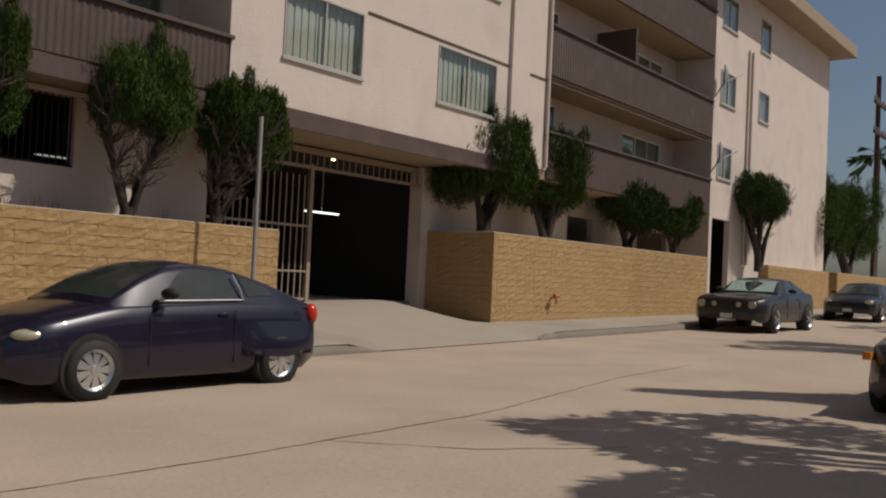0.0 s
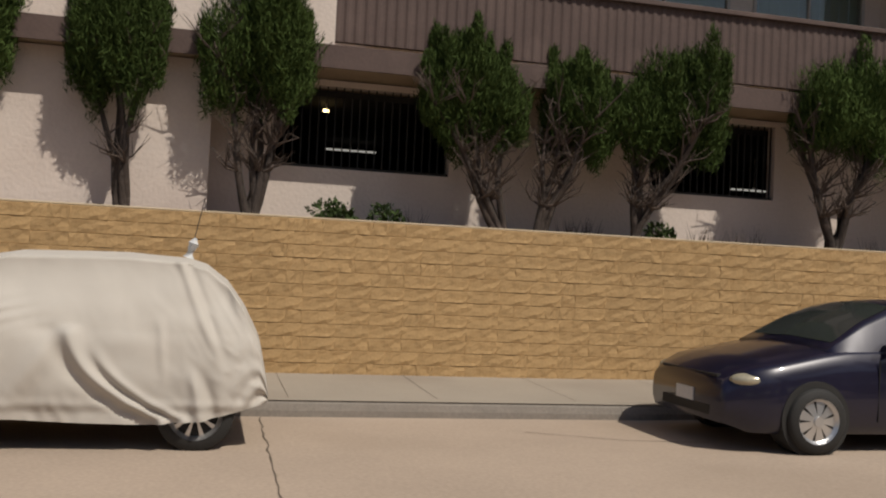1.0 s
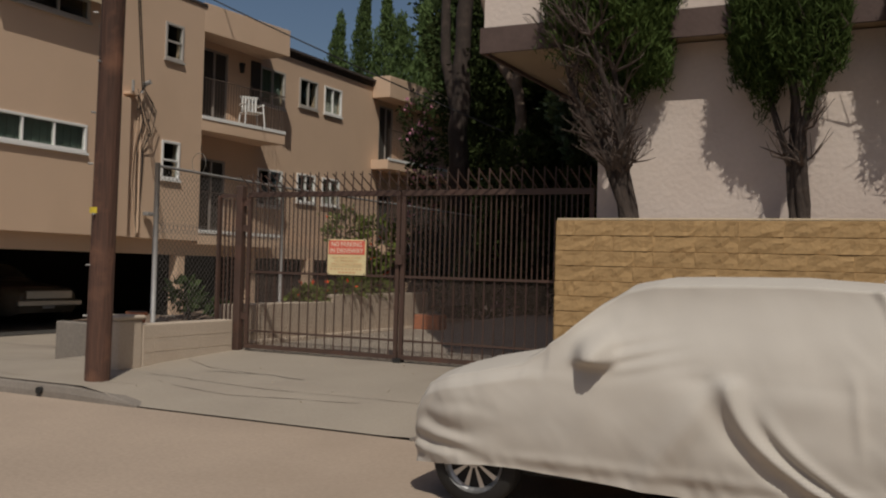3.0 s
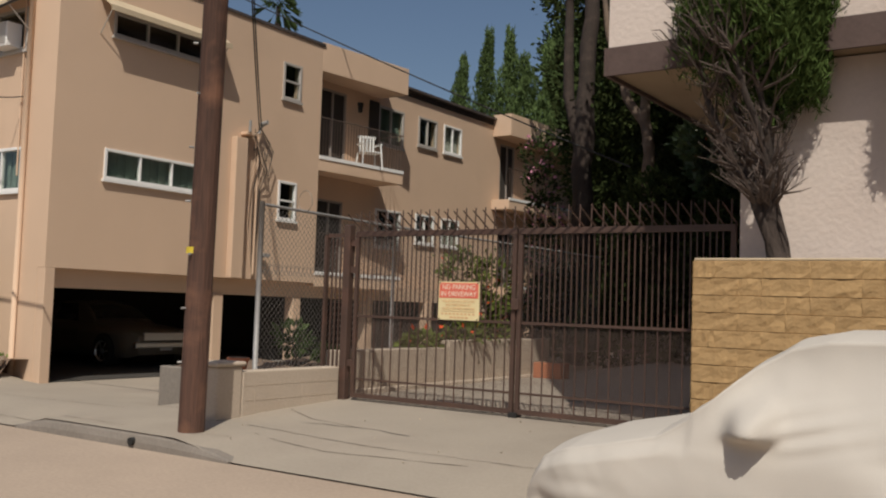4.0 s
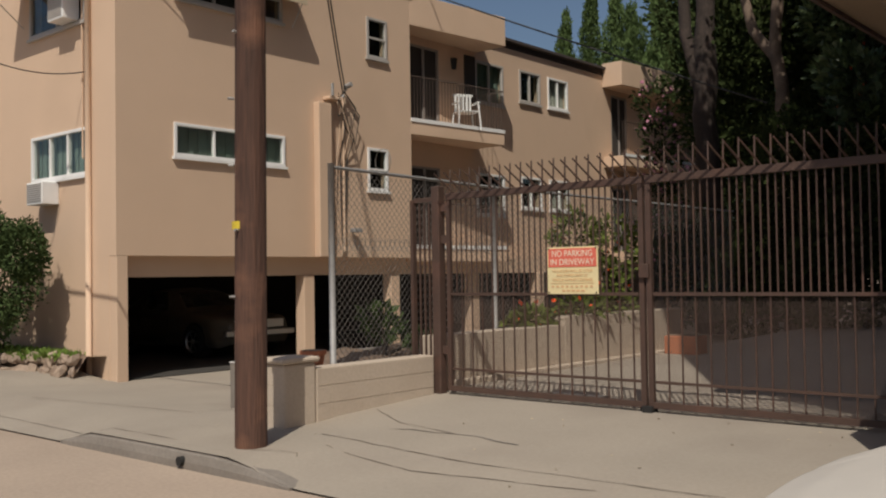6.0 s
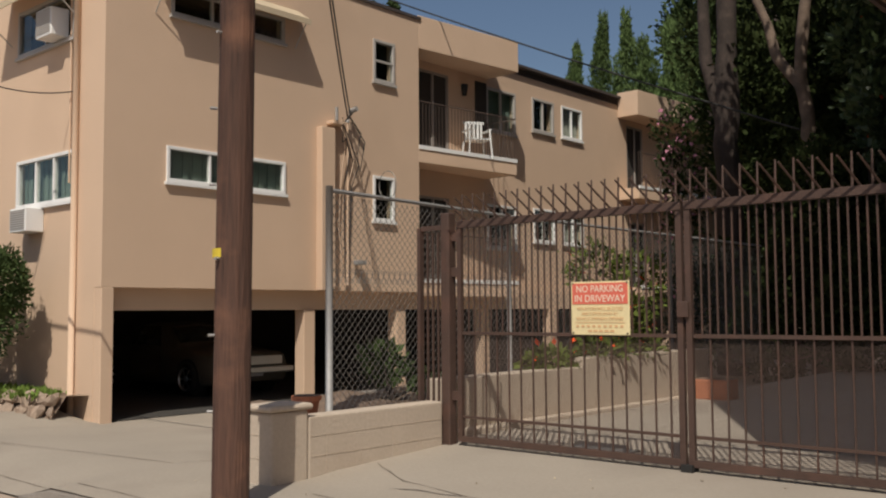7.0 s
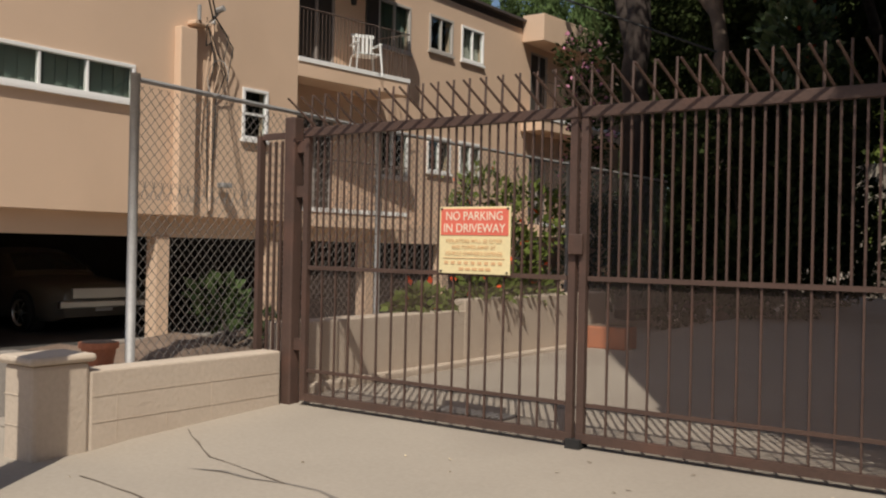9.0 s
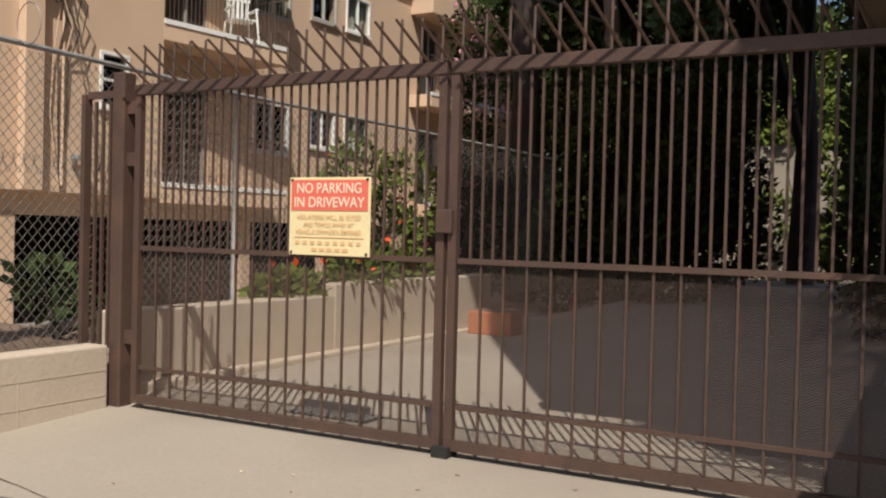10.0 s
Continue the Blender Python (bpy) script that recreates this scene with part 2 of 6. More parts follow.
def part(name, bm, material, parent=None, label="", bevel=0.0, smooth=False):
    me = bpy.data.meshes.new(name)
    if parent is not None:
        bmesh.ops.translate(bm, verts=bm.verts, vec=-offset(parent))
    bm.to_mesh(me)
    bm.free()
    for k in (material if isinstance(material, (list, tuple)) else [material]):
        me.materials.append(k)
    if smooth:
        me.polygons.foreach_set("use_smooth", [True] * len(me.polygons))
    ob = new(name, me)
    ob.parent = parent
    if label:
        ob["label"] = label
    if bevel:
        mod = ob.modifiers.new("bevel", "BEVEL")
        mod.width, mod.segments, mod.limit_method = bevel, 2, "ANGLE"
    return ob


def solo(name, bm, material, label, category, group="", kind="", bevel=0.0, smooth=False):
    return tagged(part(name, bm, material, None, "", bevel, smooth), label, category, group, kind)


def box(bm, x0, x1, y0, y1, z0, z1, mi=0):
    v = [bm.verts.new((x, y, z)) for z in (z0, z1) for y in (y0, y1) for x in (x0, x1)]
    for q in ((0, 2, 3, 1), (4, 5, 7, 6), (0, 1, 5, 4), (2, 6, 7, 3), (0, 4, 6, 2), (1, 3, 7, 5)):
        bm.faces.new([v[i] for i in q]).material_index = mi
    return bm


def B(*a):
    return box(bmesh.new(), *a)


def tube(bm, pts, radii, seg=8, cap=True):
    rings = []
    pts = [Vector(p) for p in pts]
    for i, p in enumerate(pts):
        d = (pts[min(i + 1, len(pts) - 1)] - pts[max(i - 1, 0)]).normalized()
        a = d.cross(Vector((0, 0, 1)) if abs(d.z) < 0.95 else Vector((1, 0, 0))).normalized()
        b = d.cross(a)
        r = radii[i] if isinstance(radii, (list, tuple)) else radii
        rings.append([bm.verts.new(p + r * (math.cos(t) * a + math.sin(t) * b)) for t in (2 * math.pi * k / seg for k in range(seg))])
    for r0, r1 in zip(rings, rings[1:]):
        for k in range(seg):
            bm.faces.new((r0[k], r0[(k + 1) % seg], r1[(k + 1) % seg], r1[k]))
    if cap:
        bm.faces.new(rings[0])
        bm.faces.new(rings[-1][::-1])
    return bm


def T(pts, r, seg=8):
    return tube(bmesh.new(), pts, r, seg)


def panel(bm, axis, p0, p1, u0, u1, z0, z1, holes=()):
    """A wall slab with openings: axis 'x' has its faces at x = p0 and p1 and runs along y; 'y' the other way round."""
    us = sorted({u0, u1, *(h[0] for h in holes), *(h[1] for h in holes)})
    zs = sorted({z0, z1, *(h[2] for h in holes), *(h[3] for h in holes)})
    us, zs = [u for u in us if u0 <= u <= u1], [z for z in zs if z0 <= z <= z1]
    nu, nz = len(us) - 1, len(zs) - 1
    solid = lambda i, j: 0 <= i < nu and 0 <= j < nz and not any(h[0] < (us[i] + us[i + 1]) / 2 < h[1] and h[2] < (zs[j] + zs[j + 1]) / 2 < h[3] for h in holes)
    pt = (lambda p, u, z: (p, u, z)) if axis == "x" else (lambda p, u, z: (u, p, z))
    face = lambda *c: bm.faces.new([bm.verts.new(q) for q in c])
    for i in range(nu):
        for j in range(nz):
            if not solid(i, j):
                continue
            a, b, c, d = us[i], us[i + 1], zs[j], zs[j + 1]
            face(pt(p0, a, c), pt(p0, b, c), pt(p0, b, d), pt(p0, a, d))
            face(pt(p1, a, c), pt(p1, a, d), pt(p1, b, d), pt(p1, b, c))
            if not solid(i - 1, j):
                face(pt(p0, a, c), pt(p0, a, d), pt(p1, a, d), pt(p1, a, c))
            if not solid(i + 1, j):
                face(pt(p0, b, c), pt(p1, b, c), pt(p1, b, d), pt(p0, b, d))
            if not solid(i, j - 1):
                face(pt(p0, a, c), pt(p1, a, c), pt(p1, b, c), pt(p0, b, c))
            if not solid(i, j + 1):
                face(pt(p0, a, d), pt(p0, b, d), pt(p1, b, d), pt(p1, a, d))
    bmesh.ops.remove_doubles(bm, verts=bm.verts, dist=1e-5)
    bmesh.ops.recalc_face_normals(bm, faces=bm.faces)
    return bm


def abox(bm, axis, p0, p1, u0, u1, z0, z1):
    p0, p1 = min(p0, p1), max(p0, p1)
    return box(bm, p0, p1, u0, u1, z0, z1) if axis == "x" else box(bm, u0, u1, p0, p1, z0, z1)


def window(parent, axis, p, out, u0, u1, z0, z1, panes=2, frame_m="white", proud=0.03, w=0.055, back="", label=""):
    """A window in the wall face at p; out is +1 or -1, the side on which the open air lies. back: what hangs behind the glass."""
    bm = bmesh.new()
    q0, q1 = p + out * proud, p - out * 0.06
    for a, b, c, d in ((u0, u1, z0, z0 + w), (u0, u1, z1 - w, z1), (u0, u0 + w, z0 + w, z1 - w), (u1 - w, u1, z0 + w, z1 - w)):
        abox(bm, axis, q0, q1, a, b, c, d)
    edges = [u0 + w + (u1 - u0 - 2 * w) * k / panes for k in range(panes + 1)]
    for e in edges[1:-1]:
        abox(bm, axis, p + out * (proud - 0.012), q1, e - 0.02, e + 0.02, z0 + w, z1 - w)
    win = part("window", bm, M[frame_m], parent, label or "framed window with dark reflecting panes", bevel=0.006)
    for a, b in zip(edges, edges[1:]):
        part("pane", abox(bmesh.new(), axis, p - out * 0.012, p - out * 0.02, a, b, z0 + w, z1 - w), M["glass"], win).visible_shadow = False
    part("sill", abox(bmesh.new(), axis, p + out * (proud + 0.03), p + out * 0.001, u0 - 0.03, u1 + 0.03, z0 - 0.05, z0 - 0.002), M[frame_m], win)
    if back:
        bm = bmesh.new()
        n = max(3, int((u1 - u0) / 0.09))
        for k in range(n):
            a = u0 + (u1 - u0) * k / n
            abox(bm, axis, p - out * (0.12 + 0.02 * (k % 2)), p - out * (0.13 + 0.02 * (k % 2)), a, a + (u1 - u0) / n + 0.004, z0, z1)
        part("blind", bm, M[back], win, "vertical blinds behind the glass")
    return win


def lerp(a, b, t):
    return a + (b - a) * t


def sstep(a, b, x):
    t = min(1, max(0, (x - a) / (b - a)))
    return t * t * (3 - 2 * t)


def curve_at(knots, x):
    if x <= knots[0][0]:
        return knots[0][1]
    for (a, u), (b, v) in zip(knots, knots[1:]):
        if x <= b:
            return lerp(u, v, (x - a) / (b - a))
    return knots[-1][1]


# ---- lie of the land ----
KERB_Y = 9.41


def road_z(x):
    return 0.04 + max(0.0, x - 4) * 0.0125 if x < 60 else 0.74


def drive(x):
    """How far a place along the kerb belongs to a driveway, 0 to 1."""
    a = sstep(-8.1, -7.5, x) * (1 - sstep(-4.4, -3.6, x))
    b = sstep(-15.9, -15.2, x) * (1 - sstep(-10.9, -10.2, x))
    c = sstep(10.4, 11.2, x) * (1 - sstep(16.2, 17.0, x))
    d = sstep(30.6, 31.2, x) * (1 - sstep(36.2, 37.0, x))
    return max(a, b, c, d)


def pave_z(x, y):
    r = road_z(x)
    walkway = r + 0.155 + 0.02 * (y - KERB_Y)
    if x < -9.3:
        dr = r + 0.012 + curve_at(((0, 0), (1.0, 0.13), (3.3, -0.02), (20, -0.02)), y - KERB_Y)
    elif x < 5:
        dr = r + 0.012 + curve_at(((0, 0), (1.1, 0.17), (3.2, 0.27), (25, 0.45)), y - KERB_Y)
    else:
        dr = r + 0.012 + curve_at(((0, 0), (1.0, 0.13), (4.0, 0.58), (30, 0.58)), y - KERB_Y)
    if -9.3 <= x < -3 and y > 11.0:
        return dr
    if x < -9.3 and y > 11.8:
        return lerp(walkway, dr, sstep(-16.5, -15.2, x)) if y < 12.7 else dr
    return lerp(walkway, dr, drive(x))


def sheet(name, xs, ys, zf, material, label, category, kind="structure"):
    verts = [(x, y, zf(x, y)) for y in ys for x in xs]
    n = len(xs)
    faces = [(j * n + i, j * n + i + 1, (j + 1) * n + i + 1, (j + 1) * n + i) for j in range(len(ys) - 1) for i in range(n - 1)]
    me = bpy.data.meshes.new(name)
    me.from_pydata(verts, [], faces)
    me.materials.append(material)
    me.polygons.foreach_set("use_smooth", [True] * len(me.polygons))
    return tagged(new(name, me), label, category, "", kind)


def steps(a, b, d):
    n = max(1, round((b - a) / d))
    return [a + (b - a) * k / n for k in range(n + 1)]


sheet("ground", [-900, -200, -60, 0, 60, 200, 900], [-900, -200, -40, 0, 40, 200, 1200], lambda x, y: -0.25, M["lot"], "dry earth lot reaching to the horizon", "ground")
sheet("road", steps(-90, 120, 1.0), steps(-6.0, KERB_Y, 1.2), lambda x, y: road_z(x), M["road"], "pale worn concrete street with cracks and joints", "road")
sheet("pavement", steps(-60, -17, 2.0) + steps(-16.9, 18, 0.3) + steps(18.5, 90, 1.0), steps(KERB_Y + 0.004, 13.6, 0.3) + steps(13.9, 34, 1.5), pave_z, M["pave"],
      "pale concrete pavement and driveway aprons", "pavement")


# ---- kerbs, joints and cracks ----
def kerb_run(x0, x1):
    bm = bmesh.new()
    xs = steps(x0, x1, 0.5)
    prof = ((-0.03, -0.2), (-0.02, 0.06), (0.0, 0.125), (0.03, 0.152), (0.15, 0.158), (0.15, -0.2))
    rows = []
    for x in xs:
        h = 1 - drive(x)
        rows.append([bm.verts.new((x, KERB_Y - 0.004 + dy, road_z(x) + (dz if dz < 0 else lerp(min(dz, 0.02), dz, h)))) for dy, dz in prof])
    for a, b in zip(rows, rows[1:]):
        for k in range(len(prof) - 1):
            bm.faces.new((a[k], b[k], b[k + 1], a[k + 1]))
    bm.faces.new(rows[0])
    bm.faces.new(rows[-1][::-1])
    bmesh.ops.recalc_face_normals(bm, faces=bm.faces)
    return solo("kerb", bm, M["kerb"], "grey worn concrete kerb with stains and chips", "kerb", kind="structure")


for a, b in ((-40, -15.3), (-10.8, -7.4), (-4.3, 11.2), (16.2, 31.2), (36.3, 70)):
    kerb_run(a, b)
solo("drain_hole", T([(-8.76, KERB_Y - 0.06, 0.105), (-8.76, KERB_Y + 0.02, 0.105)], 0.04, 12), M["black"], "dark round drain outlet in the kerb face", "drain", kind="structure")


def wiggle(name, pts, width, zf, material, label, seed):
    rng = random.Random(seed)
    bm = bmesh.new()
    line = []
    for (x0, y0), (x1, y1) in zip(pts, pts[1:]):
        n = max(2, int(math.hypot(x1 - x0, y1 - y0) / 0.18))
        line += [(lerp(x0, x1, k / n), lerp(y0, y1, k / n)) for k in range(n)]
    line.append(pts[-1])
    prev = None
    for i, (x, y) in enumerate(line):
        x2, y2 = line[min(i + 1, len(line) - 1)]
        x1, y1 = line[max(i - 1, 0)]
        d = Vector((y1 - y2, x2 - x1)).normalized()
        w, j = width * rng.uniform(0.4, 1.2), rng.uniform(-1, 1) * width * 0.9
        row = [bm.verts.new((x + d.x * (j + s * w / 2), y + d.y * (j + s * w / 2), zf(x, y) + 0.004)) for s in (-1, 1)]
        if prev:
            bm.faces.new((prev[0], row[0], row[1], prev[1]))
        prev = row
    bmesh.ops.recalc_face_normals(bm, faces=bm.faces)
    return solo(name, bm, material, label, "crack", kind="structure")


rz = lambda x, y: road_z(x)
for i, p in enumerate((
        [(-2.0, 4.7), (3.8, 4.62), (7.2, 4.6), (11.3, 5.2), (14, 5.3)], [(0.12, 9.35), (0.1, 5.2), (0.2, 3)], [(11.3, 7.6), (11.9, 6.6), (13.5, 5.6)],
        [(5.0, 4.6), (5.6, 3.6), (6.6, 2.8)], [(-30, 6.3), (-18, 6.2), (-9, 6.4)], [(-14, 9.3), (-12.6, 8.2), (-11.8, 7.6)], [(2.5, 8.6), (3.3, 8.2), (4.1, 8.1)])):
    wiggle("road_crack", p, 0.016, rz, M["crack"], "dark irregular crack in the concrete street", i)
for i, p in enumerate(([(-8.3, 10.5), (-6.5, 10.35), (-4.5, 10.4)], [(-7.9, 10.2), (-6.8, 10.05), (-5.3, 10.2)], [(-8.25, 9.7), (-7.9, 9.9), (-7.6, 9.6)], [(-13.5, 10.4), (-11, 10.9), (-9.6, 11.0)])):
    wiggle("pavement_crack", p, 0.013, pave_z, M["crack"], "dark crack across the concrete apron", 20 + i)
for x in (-2.6, -1.1, 0.4, 1.9, 3.4, 4.9, 6.4, 7.9, 9.4, 18.5, 20, 21.5, 23, 24.5, 26, 27.5, 29):
    bm = bmesh.new()
    vs = [(x + dx, y, pave_z(x, y) + 0.003) for y in (9.58, 11.38) for dx in (-0.003, 0.003)]
    v = [bm.verts.new(p) for p in vs]
    bm.faces.new((v[0], v[1], v[3], v[2]))
    solo("pavement_joint", bm, M["crack"], "tooled joint across the concrete pavement", "joint", kind="structure")


wiggle("pavement_groove", [(-7.95, 11.00), (-7.44, 11.03), (-6.95, 11.04), (-6.48, 10.96)], 0.035, pave_z, M["kerb"], "worn dark groove across the driveway apron", 31)
for i, p in enumerate(([(-8.7, 11.6), (-8.0, 11.2), (-7.2, 11.05)], [(-15.2, 9.75), (-12.5, 9.7), (-9.2, 9.62)])):
    wiggle("pavement_crack", p, 0.012, pave_z, M["crack"], "dark crack across the concrete apron", 40 + i)
grate = thing("drain_grate", (-7.40, 13.24, 0.34), "small dark iron drain grate in the driveway", "grate")
gz = pave_z(-7.40, 13.24)
part("grate_frame", B(-7.73, -7.07, 13.12, 13.36, gz - 0.02, gz + 0.006), M["black"], grate)
for x in steps(-7.69, -7.11, 0.06):
    part("grate_bar", B(x - 0.012, x + 0.012, 13.13, 13.35, gz + 0.0065, gz + 0.016), M["steel"], grate)
rl = random.Random(77)
litter = bmesh.new()
for k in range(26):
    x, y = rl.uniform(-9.6, -4.2), rl.choice((rl.uniform(9.9, 12.5), rl.uniform(11.6, 12.5)))
    a, q = rl.uniform(0, 6.28), rl.uniform(0.008, 0.022)
    z = pave_z(x, y) + 0.005
    litter.faces.new([litter.verts.new((x + q * math.cos(a + d), y + q * math.sin(a + d) * 0.6, z + (0.008 if d > 3 else 0))) for d in (0, 1.7, 3.2, 4.6)])
solo("leaf_litter", litter, M["cap"], "scattered pale dry leaves and scraps on the driveway", "litter", kind="stuff")
solo("yellow_block", box(bmesh.new(), -15.55, -15.19, 10.03, 10.15, pave_z(-15.37, 10.09) - 0.01, pave_z(-15.37, 10.09) + 0.06), M["oldyellow"], "small faded yellow block lying by the kerb", "block", bevel=0.015)


# ---- beige apartment building over a carport ----
AX, AY = -15.41, 12.66
house = thing("apartment_building", (AX, AY, 0), "beige stucco apartment building on posts over a carport", "building")
SA = M["stuccoA"]
side_win = [(13.70, 16.03, 3.64, 4.20), (13.75, 16.0, 6.27, 6.72), (18.16, 18.74, 6.02, 6.84), (18.15, 18.73, 3.34, 4.2)]
part("side_wall", panel(bmesh.new(), "x", AX, AX - 0.2, AY, 19.45, 2.0, 7.5, side_win), SA, house)
front_win = [(-18.15, -16.25, 3.33, 4.11), (-21.9, -20.35, 3.17, 3.99), (-18.2, -16.3, 5.85, 6.62), (-21.9, -20.5, 5.8, 6.55), (-25.0, -22.9, 4.42, 6.75),
             (-25.0, -22.9, 1.75, 3.95), (-27.4, -25.9, 5.8, 6.55), (-27.4, -25.9, 3.2, 4.0), (-34.0, -31.5, 4.42, 6.75)]
part("front_wall", panel(bmesh.new(), "y", AY, AY + 0.2, -40, AX - 0.2, -0.05, 7.5, front_win), SA, house)
RX = -16.0
rear_win = [(24.13, 25.04, 5.98, 6.79), (25.39, 26.33, 5.98, 6.79), (24.13, 25.04, 3.28, 4.09), (25.39, 26.33, 3.28, 4.09), (20.0, 21.05, 4.95, 6.75), (22.35, 23.45, 5.75, 6.75),
            (20.0, 21.05, 2.25, 4.05), (22.35, 23.45, 3.05, 4.05), (28.6, 29.5, 4.95, 6.75), (28.6, 29.5, 2.25, 4.05)]
part("rear_wall", panel(bmesh.new(), "x", RX, RX - 0.2, 19.25, 34, 2.0, 7.25, rear_win), SA, house)
part("return_wall", B(RX - 0.2, AX - 0.2, 19.25, 19.448, 2.0, 7.5), SA, house)
part("back_wall", B(-40, -39.8, AY + 0.2, 34, -0.05, 7.5), SA, house)
part("far_wall", B(-39.8, RX - 0.2, 33.8, 34, -0.05, 7.25), SA, house)
bm = B(-39.8, RX, AY + 0.2, 34, 7.28, 7.4)
box(bm, RX, AX - 0.2, AY + 0.2, 19.2, 7.28, 7.4)
part("roof", bm, M["roof"], house)
bm = B(-40.05, AX + 0.03, AY - 0.04, AY + 0.22, 7.5, 7.56)
box(bm, AX - 0.22, AX + 0.03, AY + 0.22, 19.5, 7.5, 7.56)
box(bm, RX - 0.3, RX + 0.12, 19.5, 34, 7.405, 7.47)
part("coping", bm, M["roof"], house, "dark metal coping along the roof edge")
part("floor_slab", B(-39.8, AX - 0.21, AY + 0.21, 19.24, 2.0, 2.2), SA, house)
part("floor_slab", B(-39.8, RX - 0.21, 19.46, 33.7, 2.0, 2.2), SA, house)
part("floor_slab", B(-39.8, RX - 0.21, AY + 0.21, 33.7, 4.68, 4.8), SA, house)
# Unseen near-black partitions, added so the rooms behind the windows stay dark.
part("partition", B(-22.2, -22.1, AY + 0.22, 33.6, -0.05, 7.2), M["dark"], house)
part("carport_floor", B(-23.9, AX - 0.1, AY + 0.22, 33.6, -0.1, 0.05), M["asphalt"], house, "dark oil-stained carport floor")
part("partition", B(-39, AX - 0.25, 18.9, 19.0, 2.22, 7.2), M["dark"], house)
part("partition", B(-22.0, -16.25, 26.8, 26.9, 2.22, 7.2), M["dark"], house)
# Carport shade is put into the near-black colour of this wall.
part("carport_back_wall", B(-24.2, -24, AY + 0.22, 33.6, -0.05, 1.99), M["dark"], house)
part("carport_beam", B(AX - 0.45, AX - 0.2, AY + 0.2, 33.7, 1.66, 1.998), SA, house)
for y0, y1 in ((AY + 0.005, AY + 0.2), (16.6, 16.85), (18.95, 19.2), (21.6, 21.85), (24.2, 24.45), (27.0, 27.25), (30.0, 30.25)):
    part("carport_post", B(AX - 0.40, AX - 0.15 if y0 > 13 else AX, y0, y1, -0.05, 1.66 if y0 > 13 else 2.0), SA, house, bevel=0.01)
part("conduit_chase", B(AX + 0.001, AX + 0.16, 16.74, 17.06, 2.0, 4.92), SA, house, bevel=0.012)
part("corner_pipe", T([(AX - 0.75, AY - 0.05, 0.1), (AX - 0.75, AY - 0.05, 7.4)], 0.05, 10), SA, house, smooth=True)
part("downpipe", T([(AX - 0.95, AY - 0.03, 3.6), (AX - 0.97, AY - 0.03, 7.3)], 0.018, 6), SA, house)
for k, (u0, u1, z0, z1) in enumerate(side_win):
    window(house, "x", AX, 1, u0, u1, z0, z1, 3 if u1 - u0 > 1.5 else 1, "white" if k in (0, 3) else "alu", back="greenblind" if k == 0 else "")
    if k > 1:
        part("meeting_rail", B(AX - 0.02, AX + 0.02, u0 + 0.05, u1 - 0.05, (z0 + z1) / 2 - 0.02, (z0 + z1) / 2 + 0.02), M["white" if k == 3 else "alu"], house)
for k, (u0, u1, z0, z1) in enumerate(front_win):
    if k in (4, 5, 8):
        continue
    window(house, "y", AY, -1, u0, u1, z0, z1, 3 if k == 0 else 2, "white" if z0 < 5 else "alu", back="greenblind" if z0 < 5 else "")
for k, (u0, u1, z0, z1) in enumerate(rear_win):
    if u1 - u0 > 1 and z1 - z0 > 1.5 or u0 > 28:
        # Opaque dark slab in place of the door glass.
        door = part("balcony_door", B(RX - 0.12, RX - 0.06, u0, u1, z0, z1), M["dark"], house, "sliding balcony door with an opaque dark panel for glass")
        bm = bmesh.new()
        for a in (u0, (u0 + u1) / 2, u1 - 0.05):
            box(bm, RX - 0.05, RX - 0.01, a, a + 0.05, z0, z1)
        box(bm, RX - 0.05, RX - 0.01, u0, u1, z1 - 0.05, z1 - 0.001)
        part("door_frame", bm, M["door"], door)
    else:
        window(house, "x", RX, 1, u0, u1, z0, z1, 2, "alu" if k in (0, 4, 5) else "white", back="blind" if k in (1, 3) else "greenblind" if k == 5 else "")
part("shutter", B(RX + 0.002, RX + 0.04, 21.95, 22.33, 5.7, 6.8), M["dark"], house, "dark louvred shutter")


def wedge(x0, fa, fb, y0, y1, z0, z1):
    """A slab whose front edge runs aslant, from fa at y0 to fb at y1."""
    bm = bmesh.new()
    v = [bm.verts.new(p) for z in (z0, z1) for p in ((x0, y0, z), (fa, y0, z), (fb, y1, z), (x0, y1, z))]
    for q in ((0, 1, 2, 3), (7, 6, 5, 4), (0, 4, 5, 1), (1, 5, 6, 2), (2, 6, 7, 3), (3, 7, 4, 0)):
        bm.faces.new([v[i] for i in q])
    bmesh.ops.recalc_face_normals(bm, faces=bm.faces)
    return bm


